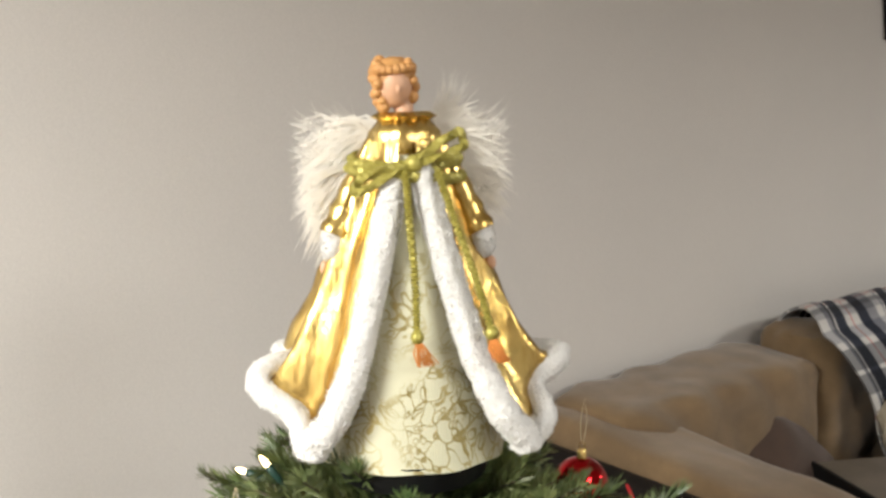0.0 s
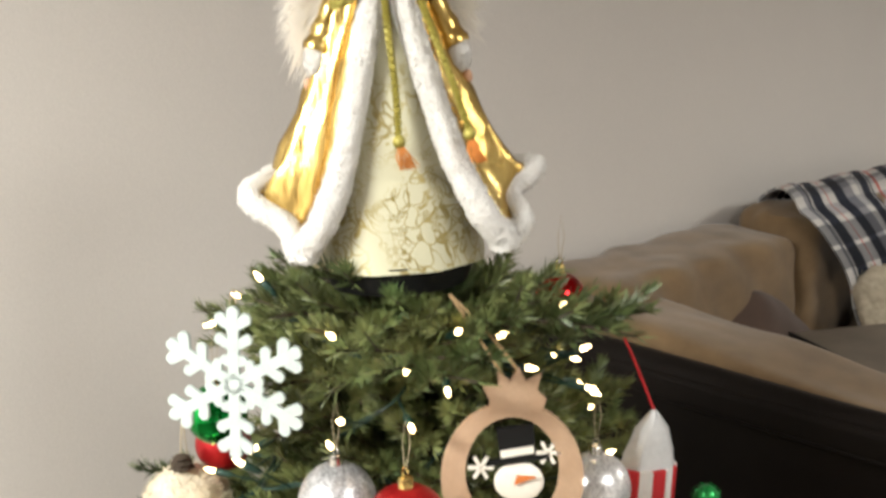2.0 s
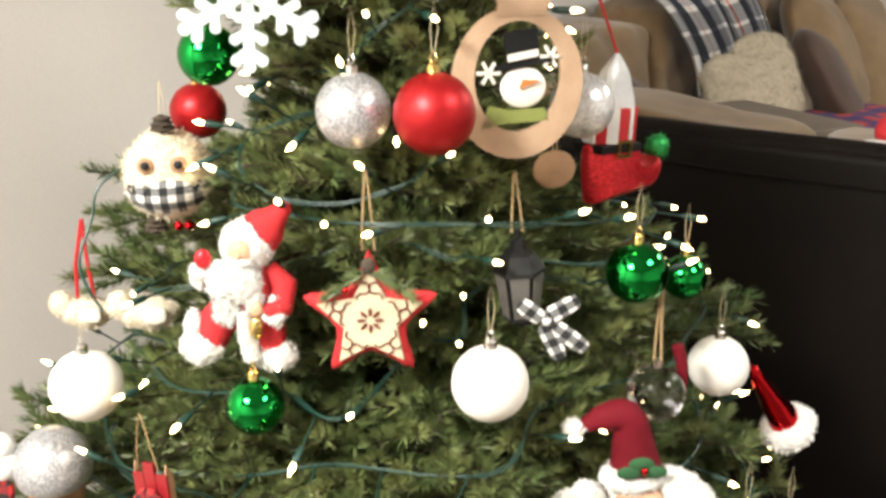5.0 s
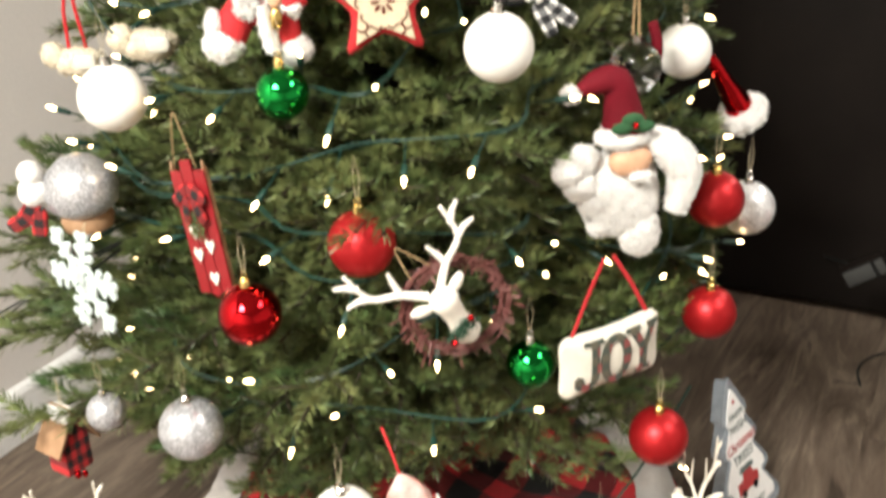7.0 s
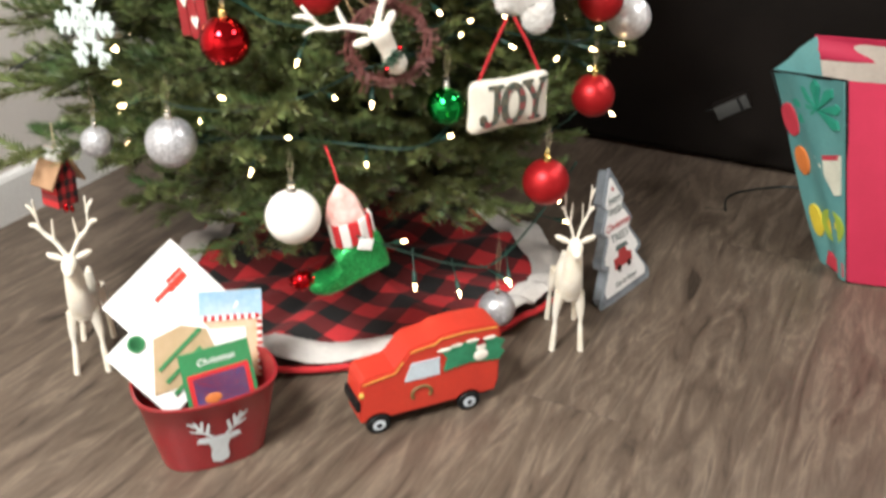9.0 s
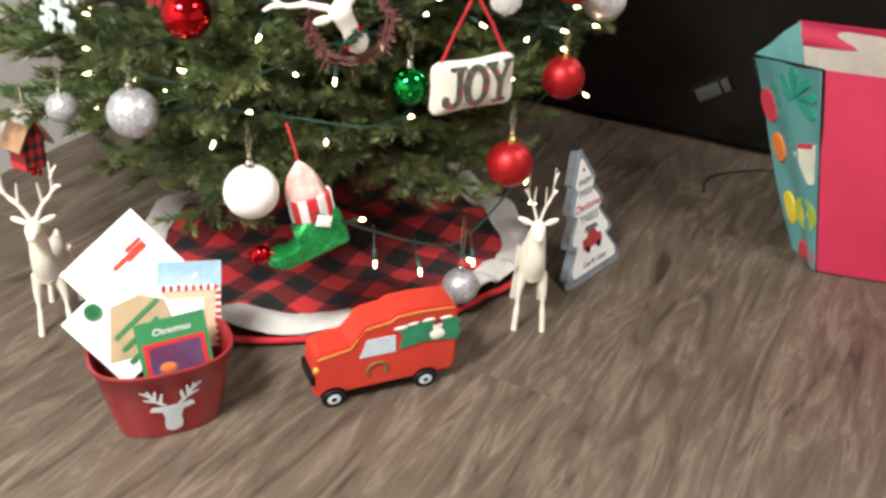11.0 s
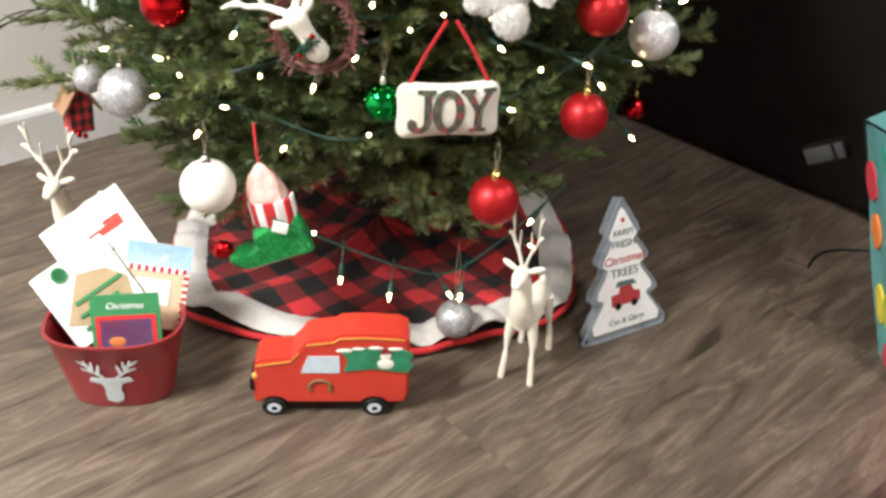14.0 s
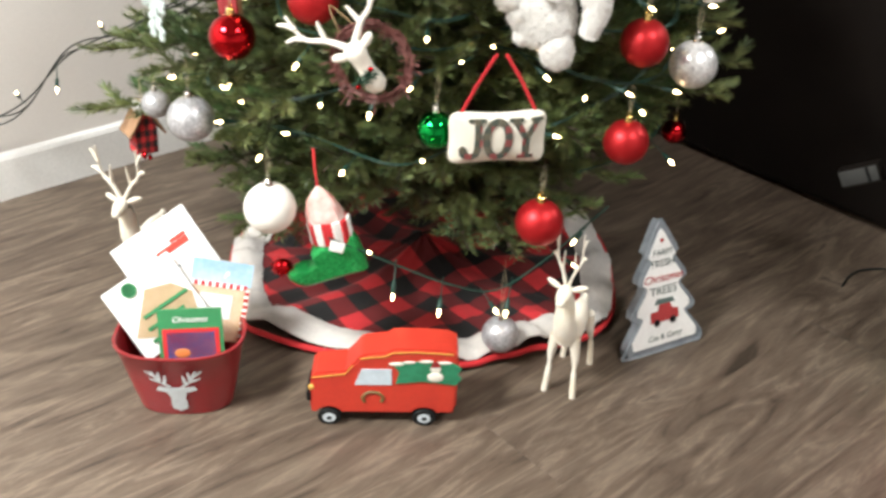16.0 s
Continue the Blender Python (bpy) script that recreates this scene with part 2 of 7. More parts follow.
def ball(r, at=(0, 0, 0), u=28, v=18, squash=(1, 1, 1), bm=None):
    bm = bm or bmesh.new()
    bmesh.ops.create_uvsphere(bm, u_segments=u, v_segments=v, radius=r, matrix=Matrix.Translation(at) @ Matrix.Diagonal((*squash, 1)))
    return bm


def lathe(profile, seg=28, wave=None, bm=None, sx=1.0, sy=1.0):
    """Turn (radius, height) pairs round z. wave(angle, k) scales the radius."""
    bm = bm or bmesh.new()
    rings = []
    for k, (r, z) in enumerate(profile):
        ring = []
        for s in range(seg):
            a = 2 * math.pi * s / seg
            w = wave(a, k) if wave else 1.0
            ring.append(bm.verts.new((r * w * sx * math.cos(a), r * w * sy * math.sin(a), z)))
        rings.append(ring)
    for a, b in zip(rings, rings[1:]):
        for s in range(seg):
            bm.faces.new((a[s], a[(s + 1) % seg], b[(s + 1) % seg], b[s]))
    if profile[0][0] > 1e-4:
        bm.faces.new(rings[0][::-1])
    if profile[-1][0] > 1e-4:
        bm.faces.new(rings[-1])
    bmesh.ops.remove_doubles(bm, verts=bm.verts, dist=1e-5)
    bmesh.ops.recalc_face_normals(bm, faces=bm.faces)
    return bm


def tube(points, radius, seg=6, bm=None):
    """A tube along points; radius is one number or one for each point."""
    bm = bm or bmesh.new()
    pts = [Vector(p) for p in points]
    rad = radius if isinstance(radius, (list, tuple)) else [radius] * len(pts)
    side = None
    rings = []
    for k, p in enumerate(pts):
        d = (pts[min(k + 1, len(pts) - 1)] - pts[max(k - 1, 0)])
        d = d.normalized() if d.length > 1e-9 else Vector((0, 0, 1))
        if side is None:
            side = d.orthogonal().normalized()
        side = (side - d * side.dot(d))
        side = side.normalized() if side.length > 1e-6 else d.orthogonal().normalized()
        up = d.cross(side)
        rings.append([bm.verts.new(p + rad[k] * (math.cos(2 * math.pi * s / seg) * side + math.sin(2 * math.pi * s / seg) * up)) for s in range(seg)])
    for a, b in zip(rings, rings[1:]):
        for s in range(seg):
            bm.faces.new((a[s], a[(s + 1) % seg], b[(s + 1) % seg], b[s]))
    bm.faces.new(rings[0][::-1])
    bm.faces.new(rings[-1])
    return bm


def smooth_line(points, n=8):
    """A Catmull-Rom line through points."""
    p = [Vector(q) for q in points]
    p = [2 * p[0] - p[1]] + p + [2 * p[-1] - p[-2]]
    out = []
    for a, b, c, d in zip(p, p[1:], p[2:], p[3:]):
        for k in range(n):
            t = k / n
            out.append(0.5 * (2 * b + (c - a) * t + (2 * a - 5 * b + 4 * c - d) * t * t + (3 * b - a - 3 * c + d) * t**3))
    return out + [p[-2]]


def slab(outline, depth, at=(0, 0, 0), bevel=0.0, bm=None):
    """A flat outline in x and z, given a thickness along y (its face towards -y)."""
    bm = bm or bmesh.new()
    v = [bm.verts.new((x + at[0], at[1], z + at[2])) for x, z in outline]
    f = bm.faces.new(v)
    f.normal_update()
    if f.normal.y > 0:
        f.normal_flip()
    r = bmesh.ops.extrude_face_region(bm, geom=[f])
    moved = [g for g in r["geom"] if isinstance(g, bmesh.types.BMVert)]
    for q in moved:
        q.co.y += depth
    bmesh.ops.recalc_face_normals(bm, faces=bm.faces)
    if bevel:
        bmesh.ops.bevel(bm, geom=[e for e in bm.edges if abs(e.verts[0].co.y - e.verts[1].co.y) < 1e-6], offset=bevel, segments=2, affect="EDGES")
    return bm


def cushion(x, y, z, power=4.0, at=(0, 0, 0), n=18, rough=0.0, seed=0, pinch=0.0):
    """A plump cushion: a rounded box with slack cloth."""
    bm = bmesh.new()
    bmesh.ops.create_cube(bm, size=2.0)
    bmesh.ops.subdivide_edges(bm, edges=bm.edges, cuts=n, use_grid_fill=True)
    for v in bm.verts:
        c = v.co
        m = (abs(c.x) ** power + abs(c.y) ** power + abs(c.z) ** power) ** (1 / power)
        c /= m
        if pinch:
            c.z *= 1 - pinch * (max(abs(c.x), abs(c.y)) ** 3)
        q = Vector((c.x * x / 2, c.y * y / 2, c.z * z / 2))
        if rough:
            nrm = c.normalized()
            q += nrm * rough * (noise.noise(q * 6 + Vector((seed, 0, 0))) + 0.5 * noise.noise(q * 17 + Vector((seed, 3, 0))))
        v.co = q + Vector(at)
    return bm


def fuzz(bm, points, length, width=0.0012, seed=1, mi=None):
    """Short tapering hairs at (place, normal) pairs."""
    rnd = random.Random(seed)
    for p, nrm in points:
        d = (nrm + Vector((rnd.uniform(-1, 1), rnd.uniform(-1, 1), rnd.uniform(-1, 1))) * 0.55).normalized()
        s = d.orthogonal().normalized()
        s = (Matrix.Rotation(rnd.uniform(0, 6.28), 3, d) @ s) * width
        l = length * rnd.uniform(0.6, 1.3)
        f = bm.faces.new((bm.verts.new(p - s), bm.verts.new(p + s), bm.verts.new(p + d * l)))
        if mi is not None:
            f.material_index = mi


def scatter(bm, count, seed=1):
    """Random (place, normal) pairs over the faces of a bmesh."""
    rnd = random.Random(seed)
    faces = [f for f in bm.faces if f.calc_area() > 0]
    areas = np.cumsum([f.calc_area() for f in faces])
    out = []
    for _ in range(count):
        f = faces[int(np.searchsorted(areas, rnd.random() * areas[-1]))]
        vs = [v.co for v in f.verts]
        k = rnd.randrange(1, len(vs) - 1)
        a, b = rnd.random(), rnd.random()
        if a + b > 1:
            a, b = 1 - a, 1 - b
        out.append((vs[0] + (vs[k] - vs[0]) * a + (vs[k + 1] - vs[0]) * b, f.normal.copy()))
    return out


def furry(bm, count, length, width=0.0012, seed=1):
    """Soft pile: the surface swells in small tufts and carries some hairs."""
    bm.normal_update()
    if count:
        bmesh.ops.subdivide_edges(bm, edges=[e for e in bm.edges if e.calc_length() > length * 1.2], cuts=1, use_grid_fill=True)
        bm.normal_update()
        for v in bm.verts:
            k = 0.9 / length
            v.co += v.normal * length * (0.45 * noise.noise(v.co * k * 0.35) + 0.35 * noise.noise(v.co * k))
        bm.normal_update()
    fuzz(bm, scatter(bm, int(count * 0.45), seed), length * 0.8, width, seed)
    return bm


def join(pieces):
    """Many (bmesh, material index, matrix) as one bmesh."""
    out = bmesh.new()
    for bm, mi, m in pieces:
        me = bpy.data.meshes.new("tmp")
        for f in bm.faces:
            f.material_index = mi
        if m is not None:
            bm.transform(m)
        bm.to_mesh(me)
        bm.free()
        out.from_mesh(me)
        bpy.data.meshes.remove(me)
    return out


def text_mesh(words, size, depth=0.0005, shear=0.0, bold=0.0):
    cu = bpy.data.curves.new("words", "FONT")
    cu.body, cu.size, cu.extrude, cu.align_x, cu.align_y, cu.resolution_u, cu.shear = words, size, depth, "CENTER", "CENTER", 3, shear
    cu.offset = bold
    ob = bpy.data.objects.new("words", cu)
    me = bpy.data.meshes.new_from_object(ob)
    bpy.data.objects.remove(ob)
    bm = bmesh.new()
    bm.from_mesh(me)
    bpy.data.meshes.remove(me)
    bm.transform(Matrix.Rotation(radians(90), 4, "X"))
    return bm


def facing(x, y, z, yaw, roll=0.0, pitch=0.0):
    """A pose whose front (-y) looks along yaw degrees in plan."""
    return pose(x, y, z, 0, 0, yaw + 90) @ pose(0, 0, 0, pitch, 0, 0) @ pose(0, 0, 0, 0, roll, 0)


# ---- the room ----
WX, EX_, SY, NY, HT = -1.54, 3.0, -2.8, 6.0, 2.5


def plain(name, x0, x1, y0, y1, z0, z1, material, category, label):
    ob = part(name, box(x1 - x0, y1 - y0, z1 - z0, at=((x0 + x1) / 2, (y0 + y1) / 2, (z0 + z1) / 2)), material, smooth=False)
    return tagged(ob, label, category, kind="structure")


plain("wall_west", WX - 0.12, WX, SY - 0.12, NY + 0.12, 0, HT, M_WALL, "wall", "plain warm off-white painted wall")
plain("wall_east", EX_, EX_ + 0.12, SY - 0.12, NY + 0.12, 0, HT, M_WALL, "wall", "plain warm off-white painted wall")
plain("wall_north", WX, EX_, NY, NY + 0.12, 0, HT, M_WALL, "wall", "plain warm off-white painted wall")
plain("wall_south", WX, EX_, SY - 0.12, SY, 0, HT, M_WALL, "wall", "plain warm off-white painted wall")
plain("ceiling", WX - 0.12, EX_ + 0.12, SY - 0.12, NY + 0.12, HT, HT + 0.1, M_CEIL, "ceiling", "plain white painted ceiling")


def baseboard():
    bm = bmesh.new()
    prof = [(0, 0), (0.014, 0), (0.014, 0.095), (0.010, 0.104), (0.004, 0.109), (0, 0.110)]
    rows = [[bm.verts.new((WX + 0.001 + px, y, pz)) for px, pz in prof] for y in (SY, NY)]
    for k in range(len(prof) - 1):
        bm.faces.new((rows[0][k], rows[0][k + 1], rows[1][k + 1], rows[1][k]))
    bmesh.ops.recalc_face_normals(bm, faces=bm.faces)
    ob = part("baseboard", bm, M_TRIM, smooth=False)
    tagged(ob, "white painted baseboard along the wall", "baseboard", kind="structure")


baseboard()
# Unseen fixtures, added to hold the area lights.
for lx, ly, *_ in LAMPS:
    lamp = thing("unseen_ceiling_lamp", pose(lx, ly, HT), "round white flush ceiling lamp, lit, added out of view", "ceiling lamp", "ceiling lamps")
    part("base", lathe([(0.44, 0), (0.44, -0.03), (0.425, -0.045), (0.42, -0.03), (0.42, 0)], 40), M_TRIM, lamp)


# ---- the sofas ----
def near_sofa():
    s = thing("sofa", pose(-1.53, 1.725, 0), "wide sofa with dark leather back panel and tan suede cushions", "sofa", "sectional sofa")
    W = 2.86
    part("back_panel", box(W, 0.10, 0.87, 0.018, at=(W / 2, 0.05, 0.445), seg=3), M_LEATHER, s, "dark brown leather back panel")
    part("top_roll", tube([(0.0, 0.045, 0.880), (W * 0.3, 0.043, 0.862), (W * 0.7, 0.047, 0.856), (W, 0.045, 0.856)], 0.036, 12), M_LEATHER, s, "padded leather roll along the top")
    part("seam", tube([(0.0, -0.003, 0.826), (W, -0.003, 0.820)], 0.004, 6), M_LEATHER, s)
    part("base", box(W, 0.95, 0.30, 0.02, at=(W / 2, 0.575, 0.19)), M_LEATHER, s)
    for k, (x0, w, h) in enumerate(((0.0, 0.98, 0.885), (0.98, 0.90, 0.88), (1.88, 0.97, 0.885))):
        bm = cushion(w - 0.003, 0.25, h - 0.34, 11.0, at=(x0 + w / 2, 0.20, (h + 0.34) / 2), rough=0.009, seed=k)
        for v in bm.verts:
            v.co.z += (max(0.0, 0.85 - v.co.x) * 0.12 + 0.004 * noise.noise(v.co * 9)) * max(0.0, v.co.z - 0.5) / 0.4
        part("back_cushion", bm, M_SUEDE, s)
        part("seat_cushion", cushion(w - 0.015, 0.70, 0.2, 5, at=(x0 + w / 2, 0.68, 0.42), rough=0.015, seed=k + 5), M_SUEDE, s)
    for x in (0.06, W - 0.06):
        for y in (0.08, 0.98):
            part("foot", lathe([(0.028, 0), (0.034, 0.05)], 12), M_BLACK, s).matrix_basis = pose(x, y, 0)


def power_adapter():
    """Hangs by its cord in front of the leather."""
    o = thing("power_adapter", facing(-0.150, 1.450, 0.254, -76, 0), "black power adapter with a pale label hanging by its cord", "power adapter")
    tilt = pose(0, 0, 0, 0, -30, 0)
    part("case", box(0.080, 0.030, 0.040, 0.006, at=(0, 0.0, -0.002)), M_LEATHER, o).matrix_basis = tilt
    tag = part("label", box(0.072, 0.002, 0.030, 0.0006), mat("dull_label", (0.055, 0.055, 0.052), rough=0.9, spec=0.1), o, "pale grey printed label")
    tag.matrix_basis = tilt @ pose(0, -0.0162, 0)
    part("label_band", box(0.007, 0.0015, 0.031), M_BLACK, tag).matrix_basis = pose(0.018, -0.001, 0)
    part("cord", tube(smooth_line([(0.0, 0.014, 0.0), (-0.012, 0.09, -0.036), (-0.026, 0.18, -0.076), (-0.038, 0.272, -0.115)], 6), 0.002, 6), M_BLACKWIRE, o)


def far_sofa():
    s = thing("sofa", pose(-1.525, 2.72, 0), "long tan suede sofa standing against the wall", "sofa", "sectional sofa")
    part("base", box(0.95, 2.6, 0.30, 0.02, at=(0.50, 1.30, 0.19)), M_LEATHER, s)
    part("back", box(0.08, 2.6, 0.72, 0.03, at=(0.045, 1.30, 0.50), seg=4), M_SUEDE, s)
    for k, (y0, w, h) in enumerate(((0.0, 0.86, 1.045), (0.87, 0.86, 1.00), (1.74, 0.84, 0.97))):
        part("back_cushion", cushion(0.28, w, h - 0.40, 7.0, at=(0.16, y0 + w / 2, (h + 0.40) / 2), rough=0.03, seed=k + 20), M_SUEDE, s)
        part("seat_cushion", cushion(0.72, w, 0.2, 5, at=(0.62, y0 + w / 2, 0.42), rough=0.015, seed=k + 30), M_SUEDE, s)
    for x in (0.06, 0.9):
        for y in (0.06, 2.54):
            part("foot", lathe([(0.028, 0), (0.034, 0.05)], 12), M_BLACK, s).matrix_basis = pose(x, y, 0)


def corner_seat():
    s = thing("corner_seat", pose(-1.525, 1.90, 0), "plump tan suede corner seat with creased cushions", "sofa", "sectional sofa")
    part("base", box(0.60, 0.80, 0.30, 0.02, at=(0.32, 0.41, 0.19)), M_LEATHER, s)
    bm = cushion(0.30, 0.92, 0.66, 8, at=(0.150, 0.355, 0.668), n=36)
    for v in bm.verts:
        v.co.x += (0.011 * math.sin(v.co.y * 31 + 3 * math.sin(v.co.z * 7)) + 0.014 * noise.noise(v.co * 9)) * max(0, (v.co.z - 0.5)) / 0.5
        v.co.z += 0.010 * noise.noise(v.co * 5) + 0.004 * noise.noise(v.co * 14) + 0.02 * (v.co.y - 0.25)
    for v in bm.verts:
        v.co.y += 0.15 * min(1.0, max(0.0, (1.02 - v.co.z) / 0.16)) * max(0.0, (0.3 - v.co.y) / 0.4)
    part("back_cushion", bm, M_SUEDE, s)
    part("seat_cushion", cushion(0.55, 0.76, 0.2, 5, at=(0.36, 0.41, 0.42), rough=0.015, seed=40), M_SUEDE, s)
    for x in (0.06, 0.56):
        for y in (0.06, 0.76):
            part("foot", lathe([(0.028, 0), (0.034, 0.05)], 12), M_BLACK, s).matrix_basis = pose(x, y, 0)


near_sofa()
power_adapter()
far_sofa()
corner_seat()


def sheet(name, across, down, fn, material, thick=0.008):
    """A cloth grid from fn(u, v), with its own UV and a thickness."""
    bm = bmesh.new()
    uv = bm.loops.layers.uv.new("UVMap")
    g = [[bm.verts.new(fn(i / across, j / down)) for j in range(down + 1)] for i in range(across + 1)]
    for i in range(across):
        for j in range(down):
            f = bm.faces.new((g[i][j], g[i + 1][j], g[i + 1][j + 1], g[i][j + 1]))
            for l, (a, b) in zip(f.loops, ((i, j), (i + 1, j), (i + 1, j + 1), (i, j + 1))):
                l[uv].uv = (a / across, b / down)
    bmesh.ops.recalc_face_normals(bm, faces=bm.faces)
    bmesh.ops.solidify(bm, geom=bm.faces, thickness=thick)
    return part(name, bm, material)


def blanket():
    line = smooth_line([(-1.51, 0, 0.97), (-1.47, 0, 1.045), (-1.37, 0, 1.075), (-1.26, 0, 1.03), (-1.205, 0, 0.88), (-1.195, 0, 0.70), (-1.10, 0, 0.56), (-0.92, 0, 0.55)], 6)

    def fn(u, v):
        p = line[min(int(v * (len(line) - 1)), len(line) - 1)].copy()
        y = float(np.interp(v, (0.0, 0.2, 0.42, 0.65, 1.0), (2.82, 2.80, 2.64, 2.86, 2.95))) + u * (0.98 - 0.3 * v)
        p.y = y + 0.012 * math.sin(v * 9)
        w = 0.014 * math.sin(u * 16 + 3 * v) + 0.008 * math.sin(u * 37)
        return p + Vector((w + 0.034, 0, w * 0.6 + 0.026))

    ob = sheet("blanket", 40, len(line) - 1, fn, M_TARTAN)
    tagged(ob, "white, black and red tartan blanket draped over the sofa back", "blanket")


blanket()


def pillow(w, h, t, m, material, label, seed=0, fur=0, group=""):
    bm = cushion(w, h, t, 3.2, n=14, rough=0.008, seed=seed, pinch=0.72)
    if fur:
        furry(bm, fur, 0.016, 0.0016, seed)
    ob = part("pillow", bm, material)
    ob.matrix_basis = m
    return tagged(ob, label, "pillow", group)


pillow(0.42, 0.42, 0.16, pose(-1.02, 3.00, 0.69, 62, 0, 75), M_SHAG, "cream shaggy pillow leaning on the sofa back", 1, 2600)
pillow(0.40, 0.40, 0.16, pose(-1.06, 3.24, 0.73, 66, 0, 80), M_SHAG, "cream shaggy pillow leaning on another pillow", 2, 2600)
pillow(0.46, 0.46, 0.17, pose(-0.94, 3.50, 0.70, 58, 20, 100), M_BROWN, "dark brown square pillow leaning against lighter ones", 3)
pillow(0.55, 0.55, 0.2, pose(-1.06, 3.86, 0.77, 65, 12, 85), M_SUEDE, "large tan pillow leaning on the sofa back", 4)
pillow(0.55, 0.55, 0.2, pose(-1.00, 4.22, 0.75, 68, -8, 95), M_SUEDE, "large tan pillow leaning on the sofa back", 5)
pillow(0.34, 0.34, 0.13, pose(-1.20, 2.43, 0.690, 76, 42, 60), M_BROWN, "dark brown pillow tucked into the sofa corner", 6)
M_PLAIDDARK = checks("dark_madras", (0.40, 0.03, 0.03), (0.10, 0.02, 0.09), (0.02, 0.02, 0.10), 0.09, axes=(0, 1))
ob = part("folded_blanket", cushion(0.62, 0.36, 0.13, 6, rough=0.012, seed=9), M_PLAIDDARK)
ob.matrix_basis = pose(-0.84, 3.30, 0.60, 0, 0, 78)
tagged(ob, "folded dark red and purple plaid blanket on the seat", "blanket")


def tray():
    t = thing("storage_box", pose(-0.870, 2.521, 0.497, 0, 0, -29), "dark grey storage box with a black front edge", "storage box")
    part("body", box(0.42, 0.32, 0.255, 0.01, at=(0, 0, 0.128)), M_BROWN, t)
    part("lid", box(0.44, 0.34, 0.024, 0.006, at=(0, 0, 0.268)), mat("grey_laminate", (0.16, 0.13, 0.10), rough=0.5), t)
    part("edge_strip", box(0.442, 0.012, 0.036, 0.003, at=(0, -0.172, 0.264)), M_BLACK, t)


tray()


def stocking():
    s = thing("knit_stocking", pose(-0.352, 1.832, 0.892, 28, 4, 4) @ Matrix.Diagonal((0.72, 0.72, 0.9, 1)), "red and white knitted stocking lying over the sofa back", "stocking")
    part("cuff", cushion(0.24, 0.105, 0.03, 4, at=(0.02, -0.062, -0.006), rough=0.006, seed=3), M_FUR, s, "fluffy white cuff")
    part("leg", cushion(0.21, 0.09, 0.030, 4, at=(0.03, 0.030, 0.004), rough=0.006, seed=4), M_RED, s, "red knitted leg")


stocking()


def wall_picture():
    p = thing("picture", pose(WX + 0.004, 3.705, 2.14, 14, 0, 0), "small framed picture with a pale green print, on the wall", "picture")
    for y, z, w, h in ((0, 0.19, 0.42, 0.03), (0, -0.19, 0.42, 0.03), (-0.195, 0, 0.03, 0.35), (0.195, 0, 0.03, 0.35)):
        part("frame_rail", box(0.02, w, h, 0.003, at=(0.01, y, z)), M_BLACK, p)
    part("print", box(0.006, 0.36, 0.35, at=(0.005, 0, 0)), mat("pale_green_print", (0.42, 0.50, 0.36), (0.62, 0.62, 0.5), 0.6, scale=7), p)


wall_picture()


# ---- the tree ----
TX, TY = -0.745, 0.88
TIP = ((0.10, 0.42), (0.36, 0.46), (0.46, 0.50), (0.60, 0.495), (0.80, 0.43), (1.0, 0.335), (1.2, 0.265), (1.34, 0.185))


def axis(z):
    """The trunk leans a little towards the room as it rises."""
    t = min(1.0, max(0.0, (z - 0.55) / 0.75))
    return TX + 0.058 * t, TY - 0.098 * t


def tip_radius(z):
    return float(np.interp(z, [a for a, _ in TIP], [b for _, b in TIP]))


HUNG = []


def hang(x, y, z, r):
    """Keeps a place clear of twigs for what hangs there."""
    ax, ay = axis(z)
    HUNG.append((math.hypot(x - ax, y - ay), math.atan2(y - ay, x - ax), z, r))


